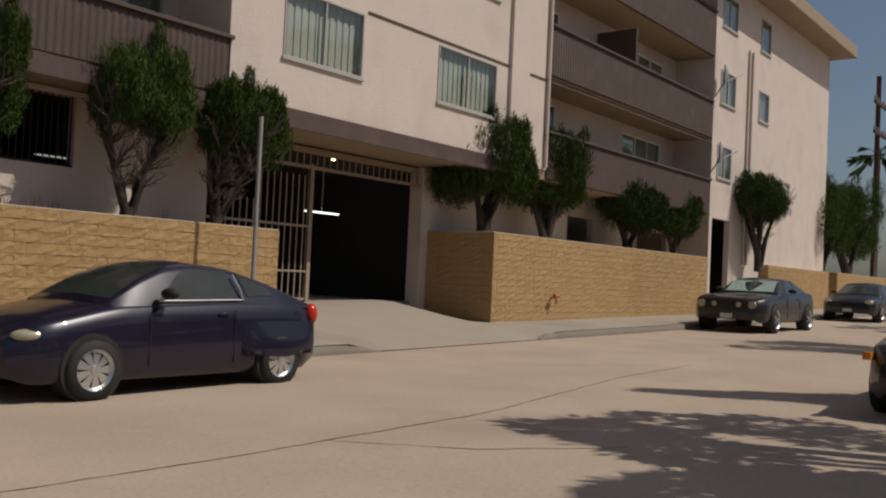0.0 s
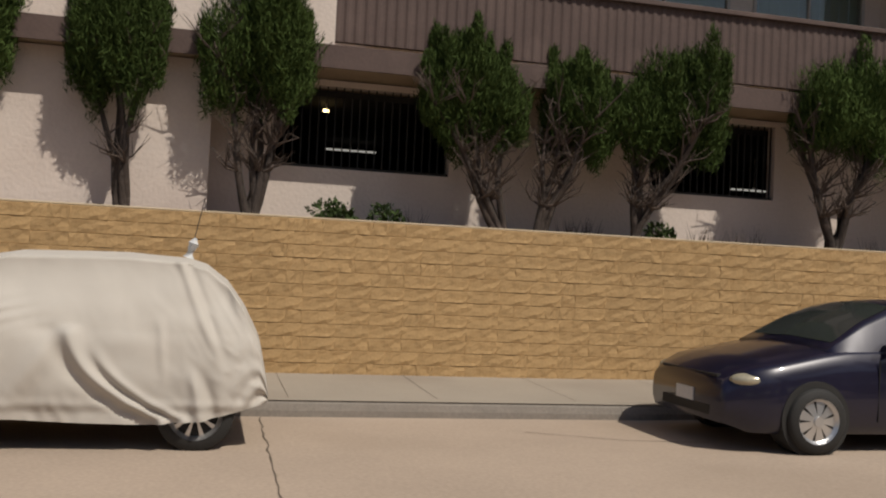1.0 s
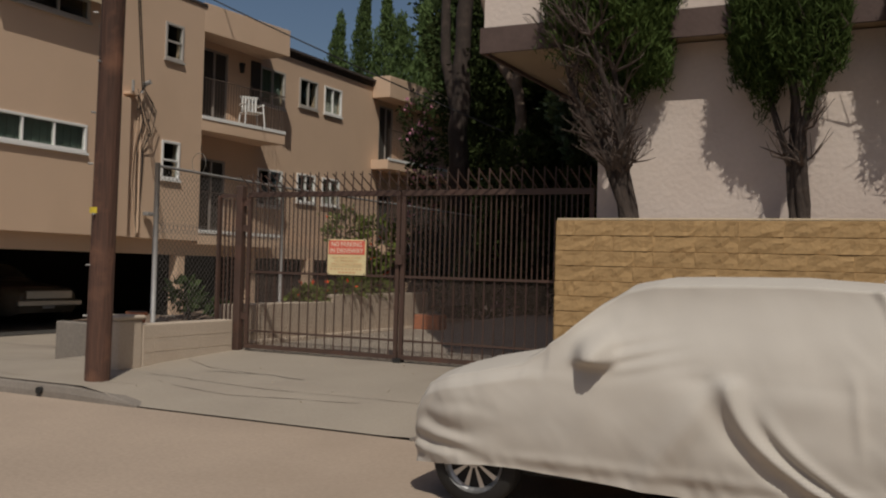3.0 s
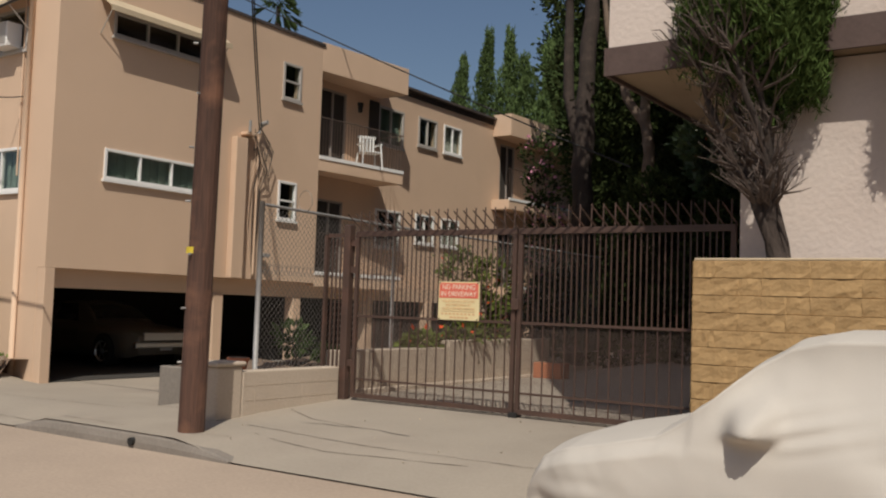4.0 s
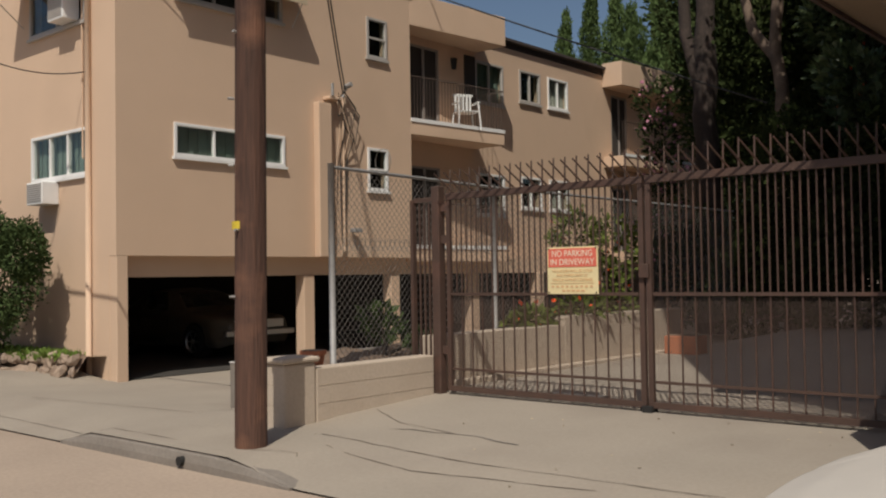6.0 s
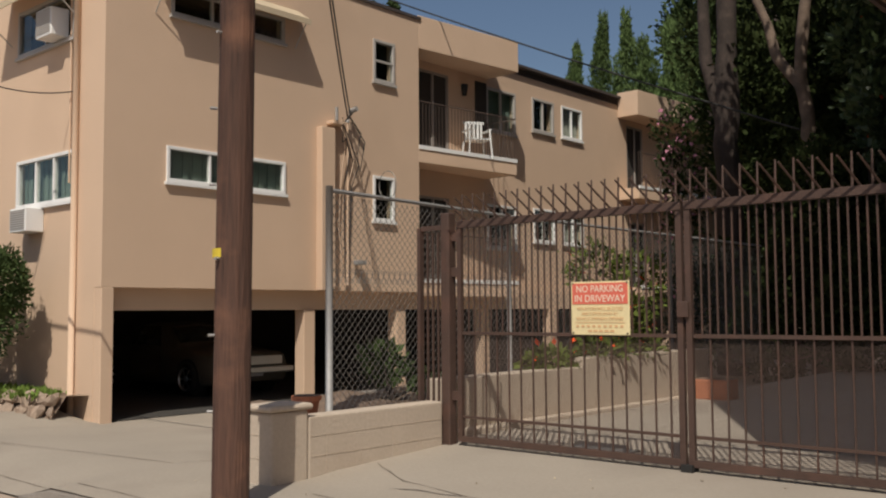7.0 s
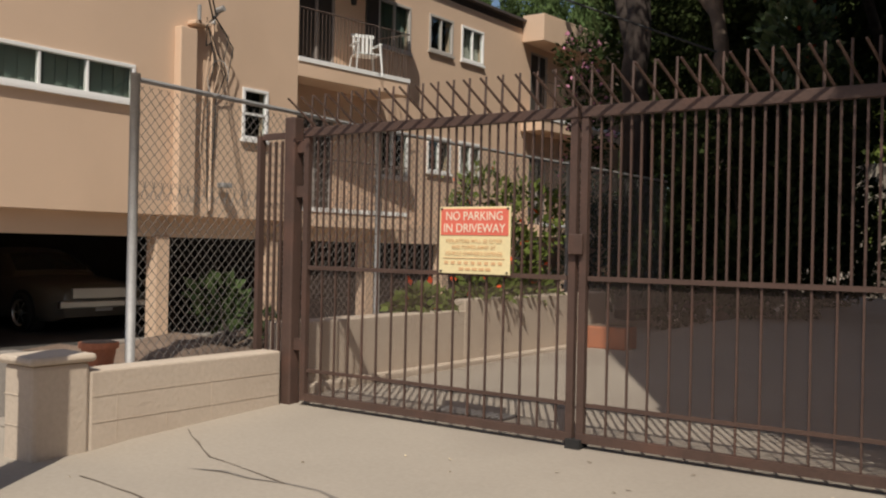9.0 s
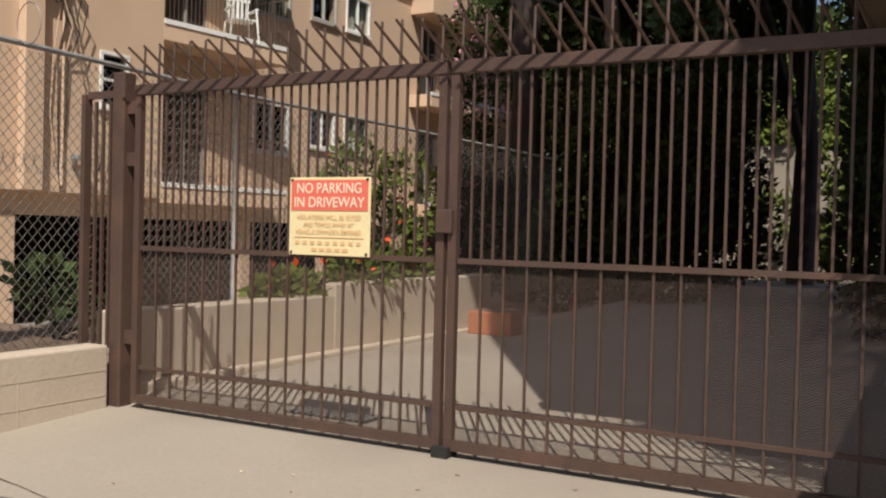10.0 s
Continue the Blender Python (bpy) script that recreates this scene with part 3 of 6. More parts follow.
def balcony(y0, y1, z, top, near=AX - 0.001, front=-15.1):
    b = part("balcony", wedge(RX + 0.002, near, front, y0, y1, z - 0.3, z), SA, house, "beige balcony slab with a white edge strip", bevel=0.01)
    strip = wedge(near - 0.02, near + 0.02, front + 0.02, y0, y1, z - 0.03, z + 0.05)
    part("edge_strip", strip, M["white"], b)
    rail = part("railing", T([(near - 0.03, y0, z + 0.95), (front - 0.03, y1, z + 0.95), (RX, y1 - 0.01, z + 0.95)], 0.013, 6), M["rail"], b, "thin dark metal railing")
    for y in steps(y0 + 0.05, y1 - 0.05, 0.09):
        fx = lerp(near, front, (y - y0) / (y1 - y0))
        part("picket", B(fx - 0.039, fx - 0.031, y - 0.004, y + 0.004, z, z + 0.93), M["rail"], rail)
    for x in steps(RX + 0.1, front - 0.1, 0.11):
        part("picket", B(x - 0.004, x + 0.004, y1 - 0.037, y1 - 0.029, z, z + 0.93), M["rail"], rail)
    if top:
        part("fascia", wedge(RX + 0.002, near, front, y0, y1 + 0.1, top, top + 0.68), SA, b, "projecting beige roof fascia", bevel=0.01)
    return b


balcony(19.452, 22.3, 4.90, 6.92)
balcony(19.452, 22.3, 2.22, 0)
balcony(28.15, 33.0, 4.92, 6.90, -15.37, -15.0)
balcony(28.15, 33.0, 2.22, 0, -15.37, -15.0)
bm = B(-25.0, -22.9, AY + 0.9, AY + 1.0, 1.75, 6.75)
part("recess_wall", bm, SA, house)
for z in (4.42, 1.75, ):
    bm = B(-25.3, -22.8, AY - 0.35, AY - 0.001, z - 0.22, z)
    part("street_balcony", bm, M["white"] if z > 3 else SA, house, "small street balcony with pale edge")
    rail = part("street_railing", B(-25.27, -22.83, AY - 0.33, AY - 0.30, z + 0.95, z + 0.99), M["roof"], house, "dark metal railing")
    for x in steps(-25.25, -22.85, 0.1):
        part("picket", B(x - 0.007, x + 0.007, AY - 0.32, AY - 0.306, z, z + 0.95), M["roof"], rail)


def awning(axis, p, out, u0, u1, z_top, drop=0.3, depth=0.8):
    """A sloping metal awning on arms over a window."""
    bm = bmesh.new()
    n = 8
    for k in range(n):
        a, b = k / n, (k + 1) / n
        q = [(p + out * (0.01 + depth * t), z_top - drop * t - (0.02 if s else 0)) for t, s in ((a, 0), (b, 0), (b, 1), (a, 1))]
        vs = []
        for u in (u0, u1):
            vs.append([bm.verts.new((pp, u, z) if axis == "x" else (u, pp, z)) for pp, z in q])
        for i in range(4):
            bm.faces.new((vs[0][i], vs[0][(i + 1) % 4], vs[1][(i + 1) % 4], vs[1][i]))
        bm.faces.new(vs[0])
        bm.faces.new(vs[1][::-1])
    abox(bm, axis, p + out * depth, p + out * (depth + 0.015), u0, u1, z_top - drop - 0.09, z_top - drop + 0.01)
    bmesh.ops.remove_doubles(bm, verts=bm.verts, dist=1e-4)
    bmesh.ops.recalc_face_normals(bm, faces=bm.faces)
    a = part("awning", bm, M["cap"], house, "cream slatted metal window awning")
    for u in (u0 + 0.06, u1 - 0.06):
        e, s = (p + out * (depth - 0.03), u, z_top - drop - 0.03), (p + out * 0.01, u, z_top - drop - 0.45)
        part("awning_arm", T([e, s] if axis == "x" else [(e[1], e[0], e[2]), (s[1], s[0], s[2])], 0.01, 5), M["alu"], a)


awning("x", AX, 1, 13.42, 16.3, 6.93, 0.24, 0.36)
awning("y", AY, -1, -18.5, -16.1, 6.95, 0.40, 0.55)
awning("y", AY, -1, -22.3, -20.2, 6.9, 0.40, 0.55)
awning("y", AY, -1, -27.7, -25.6, 6.9, 0.40, 0.55)
for x0, x1, z0, z1 in ((-17.0, -16.5, 5.88, 6.32), (-17.75, -17.2, 2.9, 3.28)):
    ac = thing("air_conditioner", (x0, AY, z0), "boxy cream window air conditioner fixed in the wall", "air conditioner", "window air conditioners")
    part("casing", B(x0, x1, AY - 0.30, AY - 0.002, z0, z1), M["white"], ac, bevel=0.015)
    bm = bmesh.new()
    for z in steps(z0 + 0.05, z1 - 0.05, 0.035):
        box(bm, x0 + 0.03, x1 - 0.03, AY - 0.312, AY - 0.301, z, z + 0.015)
    part("grille", bm, M["alu"], ac, "grey louvred grille")
wl = thing("wall_lamp", (RX, 21.5, 6.5), "small black wall lantern beside the balcony door", "lamp")
part("lantern", T([(RX + 0.08, 21.5, 6.38), (RX + 0.08, 21.5, 6.62)], [0.05, 0.08], 8), M["black"], wl)
part("bracket", B(RX, RX + 0.09, 21.48, 21.52, 6.6, 6.64), M["black"], wl)


def plastic_chair(at, turn, label):
    c = thing("garden_chair", (0, 0, 0), label, "chair")
    part("seat", B(-0.24, 0.24, -0.22, 0.22, 0.41, 0.44), M["plastic"], c, bevel=0.01)
    back = part("backrest", B(-0.24, 0.24, 0.2, 0.235, 0.82, 0.88), M["plastic"], c)
    for x in steps(-0.2, 0.16, 0.09):
        part("slat", B(x, x + 0.05, 0.2, 0.23, 0.44, 0.82), M["plastic"], back)
    for sx in (-1, 1):
        part("armrest", B(sx * 0.24 - 0.03, sx * 0.24 + 0.03, -0.2, 0.22, 0.62, 0.65), M["plastic"], c, bevel=0.008)
        for y in (-0.2, 0.2):
            part("leg", T([(sx * 0.27, y * 1.2, 0), (sx * 0.22, y, 0.63 if y < 0 else 0.43)], [0.018, 0.022], 6), M["plastic"], c)
    c.matrix_basis = pose(*at, 0, 0, turn)
    return c


plastic_chair((-15.5, 21.4, 4.88), 60, "white plastic chair on the upper balcony")
plastic_chair((-3.95, 16.6, 0.40), 150, "white plastic garden chair on the shaded driveway")

# service head with cables on the wall
sh = thing("service_mast", (AX, 17.4, 4.2), "grey electric service mast with drooping cables on the wall", "mast")
part("mast_pipe", T([(AX + 0.06, 17.45, 2.1), (AX + 0.06, 17.45, 5.1)], 0.022, 8), SA, sh)
part("weather_head", T([(AX + 0.06, 17.45, 5.1), (AX + 0.12, 17.47, 5.3), (AX + 0.25, 17.5, 5.34)], [0.04, 0.06, 0.05], 8), M["steel"], sh)
for k, (dy, dz) in enumerate(((0.25, 0.7), (-0.2, 0.5), (0.35, 1.0))):
    part("drip_loop", T([(AX + 0.15, 17.4, 5.2), (AX + 0.2, 17.4 + dy, 5.25 - dz * 0.5), (AX + 0.15, 17.4 + dy * 0.8, 5.2 - dz), (AX + 0.05, 17.45, 5.0 - dz * 0.4)], 0.012, 5), M["cable"], sh)
for k in range(4):
    y0 = 17.28 + 0.09 * k
    part("wall_cable", T([(AX + 0.14, 17.25, 5.18 - 0.03 * k), (AX + 0.10 + 0.03 * k, y0 + 0.06, 4.6 - 0.1 * k), (AX + 0.05, y0, 3.9), (AX + 0.04, y0 - 0.03 + 0.05 * math.sin(k), 3.1), (AX + 0.04, 17.42, 2.05)], 0.011, 5), M["cable"] if k % 2 else SA, sh)
part("mast_bracket", B(AX + 0.001, AX + 0.2, 16.98, 17.3, 5.0, 5.06), SA, sh, bevel=0.01)
part("insulator", T([(AX + 0.2, 17.05, 5.06), (AX + 0.2, 17.05, 5.3)], 0.03, 8), M["steel"], sh)
sl = thing("flood_lamp", (AX, 17.7, 2.5), "small grey floodlight on the stucco wall", "lamp")
part("lamp_head", B(AX + 0.05, AX + 0.2, 17.6, 17.8, 2.48, 2.56), M["steel"], sl, bevel=0.01)
part("lamp_arm", B(AX + 0.001, AX + 0.06, 17.68, 17.72, 2.5, 2.54), M["steel"], sl)

# ---- stucco apartment building above the block wall ----
BY, GY = 11.95, 13.4
hb = thing("apartment_building", (10, BY, 0.3), "pinkish white stucco apartment block with brown balconies", "building")
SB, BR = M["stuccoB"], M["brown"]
winB = [(11.13, 13.25, 5.2, 6.48), (15.69, 17.97, 5.19, 6.45), (11.13, 13.25, 8.0, 9.3), (15.69, 17.97, 8.0, 9.3)]
part("upper_wall", panel(bmesh.new(), "y", BY, BY + 0.2, 9.92, 20.4, 4.25, 12.9, winB), SB, hb)
for k, (u0, u1, z0, z1) in enumerate(winB):
    window(hb, "y", BY, -1, u0, u1, z0, z1, 2, "alu", proud=0.02, w=0.04, back="blind", label="aluminium sliding window with vertical blinds")
winL = [(-4.2, -3.3, 4.75, 5.9), (-1.0, -0.1, 4.9, 6.0)]
part("upper_wall", panel(bmesh.new(), "y", BY, BY + 0.2, -4.86, 0.95, 4.25, 12.9, winL), SB, hb)
for u0, u1, z0, z1 in winL:
    window(hb, "y", BY, -1, u0, u1, z0, z1, 2, "alu", proud=0.02, w=0.04, back="blind")
part("end_wall", B(-4.86, -4.66, BY + 0.2, 30, 4.25, 12.9), SB, hb)
part("side_wall", B(-3.6, -3.4, 12.501, 30, -0.1, 3.95), SB, hb)
part("overhang", B(-4.86, 20.4, BY + 0.02, 29.8, 4.0, 4.24), M["soffit"], hb, "tan soffit under the overhanging storey")
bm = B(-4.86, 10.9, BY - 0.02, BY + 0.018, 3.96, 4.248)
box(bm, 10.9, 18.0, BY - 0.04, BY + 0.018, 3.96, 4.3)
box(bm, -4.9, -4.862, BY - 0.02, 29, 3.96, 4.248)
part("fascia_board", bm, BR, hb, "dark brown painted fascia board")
# corrugated balcony parapet
def parapet(x0, x1, z0, z1, y=BY, label="brown ribbed balcony parapet with a cap rail"):
    xs = steps(x0, x1, 0.0325)
    low = [(x, y + (0.0 if k % 4 < 2 else 0.014)) for k, x in enumerate(xs)]
    ring = low + [(x1, y + 0.1), (x0, y + 0.1)]
    bm = bmesh.new()
    va, vb = [[bm.verts.new((px, py, z)) for px, py in ring] for z in (z0, z1)]
    for k in range(len(ring)):
        bm.faces.new((va[k], va[(k + 1) % len(ring)], vb[(k + 1) % len(ring)], vb[k]))
    bm.faces.new(va)
    bm.faces.new(vb[::-1])
    bmesh.ops.recalc_face_normals(bm, faces=bm.faces)
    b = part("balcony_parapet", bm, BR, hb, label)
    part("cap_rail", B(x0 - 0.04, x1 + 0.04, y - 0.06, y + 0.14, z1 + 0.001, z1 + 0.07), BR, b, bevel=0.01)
    return b


parapet(0.95, 9.95, 4.30, 5.22)
winR = [(1.6, 3.8, 4.7, 6.6), (5.0, 7.2, 4.7, 6.6), (7.6, 9.6, 4.7, 6.6)]
part("balcony_back_wall", panel(bmesh.new(), "y", GY, GY + 0.2, 0.95, 9.92, 4.25, 12.9, winR), SB, hb)
for u0, u1, z0, z1 in winR:
    window(hb, "y", GY, -1, u0, u1, z0, z1, 2, "alu", back="greenblind")
part("balcony_cheek", B(0.75, 0.949, BY + 0.2, GY + 0.2, 4.25, 12.9), SB, hb)
part("balcony_cheek", B(9.921, 10.1, BY + 0.2, GY + 0.2, 4.25, 12.9), SB, hb)
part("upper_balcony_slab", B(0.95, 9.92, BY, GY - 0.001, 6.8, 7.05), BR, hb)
parapet(0.95, 9.95, 7.06, 8.0)
# ground storey
LY = 12.80
gw = [(0.30, 2.69, 2.80, 3.90), (5.67, 7.70, 2.80, 3.90)]
part("ground_wall", panel(bmesh.new(), "y", LY, LY + 0.2, -0.49, 10.3, 0.1, 3.98, gw), SB, hb)
part("ground_wall", B(-3.6, -0.49, 12.30, 12.50, 0.1, 3.98), SB, hb)
part("ground_wall", B(-0.69, -0.491, 12.501, LY + 0.2, 0.1, 3.98), SB, hb)
part("ground_wall", B(10.101, 10.3, LY + 0.201, GY + 0.199, 0.1, 3.98), SB, hb)
# Garage lining is near-black: the shade inside is put into the wall colour.
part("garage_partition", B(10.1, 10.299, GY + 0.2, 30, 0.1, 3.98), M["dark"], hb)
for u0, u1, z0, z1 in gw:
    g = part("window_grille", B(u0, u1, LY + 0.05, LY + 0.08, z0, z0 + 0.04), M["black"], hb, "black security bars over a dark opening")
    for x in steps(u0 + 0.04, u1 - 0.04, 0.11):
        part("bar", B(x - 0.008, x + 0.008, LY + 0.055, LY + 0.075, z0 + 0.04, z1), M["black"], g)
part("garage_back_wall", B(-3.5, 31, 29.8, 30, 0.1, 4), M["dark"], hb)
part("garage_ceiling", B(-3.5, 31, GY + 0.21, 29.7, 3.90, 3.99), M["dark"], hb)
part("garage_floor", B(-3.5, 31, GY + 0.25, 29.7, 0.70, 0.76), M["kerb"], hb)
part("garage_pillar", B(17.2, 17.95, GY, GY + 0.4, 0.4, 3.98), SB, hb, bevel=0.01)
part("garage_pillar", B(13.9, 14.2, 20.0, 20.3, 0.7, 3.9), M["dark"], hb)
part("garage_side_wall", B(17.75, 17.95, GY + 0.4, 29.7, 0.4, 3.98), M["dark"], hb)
# garage gate: fixed bars at one side, sliding leaf open
gg = thing("garage_gate", (12, GY, 0.7), "cream painted steel bar gate of the garage, standing open", "gate")
bm = B(10.35, 13.5, GY + 0.05, GY + 0.09, 2.28, 2.33)
box(bm, 10.35, 13.5, GY + 0.05, GY + 0.09, 1.35, 1.39)
box(bm, 10.35, 13.5, GY + 0.05, GY + 0.09, 0.78, 0.83)
part("rail", bm, M["garage_metal"], gg)
part("post", B(13.48, 13.58, GY + 0.03, GY + 0.12, 0.74, 3.6), M["garage_metal"], gg, bevel=0.006)
for x in steps(10.45, 13.35, 0.17):
    part("bar", B(x - 0.012, x + 0.012, GY + 0.06, GY + 0.084, 0.8, 3.35 if x > 12.0 else 2.75), M["garage_metal"], gg)
part("top_rail", B(10.35, 17.15, GY + 0.04, GY + 0.09, 3.5, 3.57), M["garage_metal"], gg)
for x in steps(10.5, 17.05, 0.2):
    part("spike", B(x - 0.012, x + 0.012, GY + 0.055, GY + 0.079, 3.571, 3.80), M["garage_metal"], gg)
bm = B(10.35, 17.15, GY + 0.1, GY + 0.14, 3.82, 3.95)
part("header", bm, M["soffit"], gg)
for x0, y, z in ((13.0, 19, 3.2), (15.9, 16, 2.83), (12.2, 17, 3.5)):
    t = thing("ceiling_light", (x0, y, z), "lit fluorescent tube under the garage ceiling", "lamp", "garage tubes")
    part("tube", B(x0, x0 + 1.2, y, y + 0.06, z, z + 0.04), M["lit"], t)
    part("hanger", B(x0 + 0.58, x0 + 0.62, y + 0.02, y + 0.04, z + 0.041, 3.9), M["alu"], t)
for x, y, z in ((1.13, 14.2, 3.80), (14.5, 13.8, 3.84)):
    t = thing("ceiling_lamp", (x, y, z), "small warm bulb glowing in the dark garage", "lamp", "garage bulbs")
    part("bulb", T([(x - 0.04, y, z), (x + 0.04, y, z)], 0.022, 8), M["litwarm"], t)
    part("hanger", B(x - 0.01, x + 0.01, y - 0.01, y + 0.01, z + 0.03, 3.9), M["alu"], t)
for x0, y, z in ((1.58, 18, 3.73), (8.9, 16, 3.31)):
    t = thing("ceiling_light", (x0, y, z), "dim tube lamp deep inside the dark garage", "lamp", "garage tubes")
    part("tube", B(x0, x0 + 0.95, y, y + 0.06, z - 0.02, z + 0.01), M["litdim"], t)
    part("hanger", B(x0 + 0.45, x0 + 0.48, y + 0.02, y + 0.04, z + 0.011, 3.9), M["alu"], t)
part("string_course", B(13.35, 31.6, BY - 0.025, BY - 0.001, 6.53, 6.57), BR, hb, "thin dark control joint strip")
part("rain_pipe", T([(20.28, BY - 0.06, 4.3), (20.28, BY - 0.06, 12.8)], 0.05, 8), SB, hb)
part("pilaster", B(18.5, 19.3, BY - 0.09, BY - 0.001, 4.3, 12.9), SB, hb)
# balcony stack further along
part("stack_back_wall", panel(bmesh.new(), "y", GY, GY + 0.2, 20.4, 31.7, 4.0, 12.9, [(21.2, 23.2, z, z + 1.9) for z in (4.6, 7.3, 10.1)] + [(27.5, 30.5, z, z + 1.2) for z in (5.2, 8.0, 10.8)]), SB, hb)
for z in (4.6, 7.3, 10.1):
    window(hb, "y", GY, -1, 21.2, 23.2, z, z + 1.9, 2, "white", back="greenblind")
for z in (5.2, 8.0, 10.8):
    window(hb, "y", GY, -1, 27.5, 30.5, z, z + 1.2, 3, "white", back="blind")
part("stack_cheek", B(20.2, 20.399, BY + 0.2, GY + 0.2, 4.25, 12.9), SB, hb)
for z0, z1 in ((4.25, 5.22), (6.95, 8.0), (9.85, 11.2)):
    part("stack_slab", B(20.401, 31.69, BY + 0.1, GY - 0.001, z0 - 0.25, z0), M["soffit"], hb)
    parapet(20.45, 31.66, z0 - 0.2, z1)
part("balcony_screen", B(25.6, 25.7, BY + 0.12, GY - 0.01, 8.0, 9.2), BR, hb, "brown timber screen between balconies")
winE = [(31.95, 33.7, 0.6, 3.95), (32.3, 33.8, 8.1, 9.33), (36.4, 37.6, 8.13, 9.33), (32.2, 33.6, 5.4, 6.6), (32.3, 33.8, 10.9, 12.1), (36.4, 37.6, 10.9, 12.2)]
part("end_block_wall", panel(bmesh.new(), "y", BY, BY + 0.2, 31.7, 46.3, 0.5, 13.2, winE), SB, hb)
# Near-black box added behind the opening so that it reads as deep shade.
bm = B(31.9, 37.0, 17.0, 17.2, 0.5, 4.1)
box(bm, 36.8, 37.0, BY + 0.21, 16.99, 0.5, 4.1)
box(bm, 31.91, 36.79, BY + 0.21, 16.99, 4.0, 4.1)
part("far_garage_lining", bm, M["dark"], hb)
for k, (u0, u1, z0, z1) in enumerate(winE[1:]):
    window(hb, "y", BY, -1, u0, u1, z0, z1, 1 if k in (1, 4) else 2, "alu", back="blind")
part("end_block_side", B(46.1, 46.3, BY + 0.2, 30, 0.5, 13.2), SB, hb)
part("end_block_side", B(31.7, 31.9, BY + 0.2, 30, 0.5, 13.2), SB, hb)
for x in (35.1, 35.5):
    part("vent_pipe", T([(x, BY - 0.05, 2.4), (x, BY - 0.05, 10.6)], 0.045, 8), SB, hb)
part("roof", B(-5.2, 47.0, BY - 1.05, 30.2, 12.75, 13.3), M["soffit"], hb, "deep tan roof overhang", bevel=0.03)
part("ground_wall_far", panel(bmesh.new(), "y", GY, GY + 0.2, 17.95, 31.7, 0.1, 3.98, [(24.2, 25.8, 0.8, 3.4), (29.0, 31.4, 0.7, 3.3)]), SB, hb)
for x, z in ((32.0, 8.2), (31.8, 5.45)):
    d = thing("satellite_dish", (x - 0.3, BY, z), "grey satellite dish on the balcony rail", "satellite dish", "dishes on the balconies")
    bm = bmesh.new()
    rings = []
    for r in (0.02, 0.2, 0.38):
        rings.append([bm.verts.new((x - 0.3 + r * math.cos(a) * 0.9, BY - 0.35 - 0.9 * (0.14 - r * r) + 0.4 * r * math.cos(a), z + 0.75 + r * math.sin(a))) for a in (k * math.pi / 8 for k in range(16))])
    for a, b in zip(rings, rings[1:]):
        for k in range(16):
            bm.faces.new((a[k], a[(k + 1) % 16], b[(k + 1) % 16], b[k]))
    dish = part("dish", bm, M["steel"], d)
    dish.modifiers.new("thick", "SOLIDIFY").thickness = 0.02
    part("stem", T([(x - 0.3, BY - 0.03, z), (x - 0.3, BY - 0.3, z + 0.4), (x - 0.3, BY - 0.42, z + 0.75)], 0.025, 6), M["steel"], d)
    part("feed_arm", T([(x - 0.3, BY - 0.42, z + 0.5), (x + 0.35, BY - 0.75, z + 0.85)], 0.02, 6), M["steel"], d)


# ---- poles, wires ----
def wood_pole(x, y, z, h, r, label, lean=-0.02):
    p = thing("utility_pole", (x, y, z), label, "utility pole")
    part("shaft", T([(x, y, z - 0.1), (x + lean * 0.5, y, z + h * 0.5), (x + lean, y, z + h)], [r, r * 0.92, r * 0.8], 20), M["pole"], p, smooth=True)
    return p


p1 = wood_pole(-8.38, 9.80, 0.2, 10.5, 0.135, "reddish brown creosoted wooden utility pole by the kerb", 0.13)
bm = bmesh.new()
for a0 in range(6):
    a = -2.15 + a0 * 0.28
    v = [bm.verts.new((-8.385 + 0.138 * math.cos(t), 9.80 + 0.138 * math.sin(t), z)) for t in (a, a + 0.28) for z in (2.01, 2.075)]
    bm.faces.new((v[0], v[2], v[3], v[1]))
part("number_tag", bm, M["yellow"], p1, "yellow metal tag strip").modifiers.new("thick", "SOLIDIFY").thickness = 0.004
for k in range(8):
    a = -2.4 + 0.5 * (k % 3)
    z = 0.9 + 0.55 * k
    part("bolt", T([(-8.38 + 0.12 * math.cos(a), 9.8 + 0.12 * math.sin(a), z), (-8.38 + 0.17 * math.cos(a), 9.8 + 0.17 * math.sin(a), z)], 0.012, 6), M["steel"], p1)
wood_pole(-16.4, 10.3, 0.2, 5.3, 0.16, "short dark wooden utility pole by the kerb")
p3 = wood_pole(71.6, 15.3, 0.6, 16.6, 0.2, "distant wooden utility pole with two crossarms")
for z in (15.0, 12.9):
    part("crossarm", B(69.8, 73.4, 15.05, 15.2, z, z + 0.2), M["pole"], p3)
    for x in (69.9, 70.8, 72.4, 73.3):
        part("insulator", T([(x, 15.12, z + 0.2), (x, 15.12, z + 0.5)], 0.08, 8), M["steel"], p3)
sp = thing("sign_post", (9.5, 10.6, 0.3), "thin grey steel sign post on the pavement", "sign post")
part("post", T([(9.5, 10.6, 0.2), (9.5, 10.6, 3.75)], 0.035, 8), M["steel"], sp)
guy = thing("guy_wire", (-19.9, 10.4, 0.2), "slanting guy wire with a yellow plastic sleeve", "guy wire")
part("sleeve", T([(-19.9, 10.4, 0.2), (-19.2, 10.5, 2.6)], 0.05, 8), M["oldyellow"], guy)
part("strand", T([(-19.2, 10.5, 2.6), (-18.2, 10.6, 6.0)], 0.008, 5), M["cable"], guy)


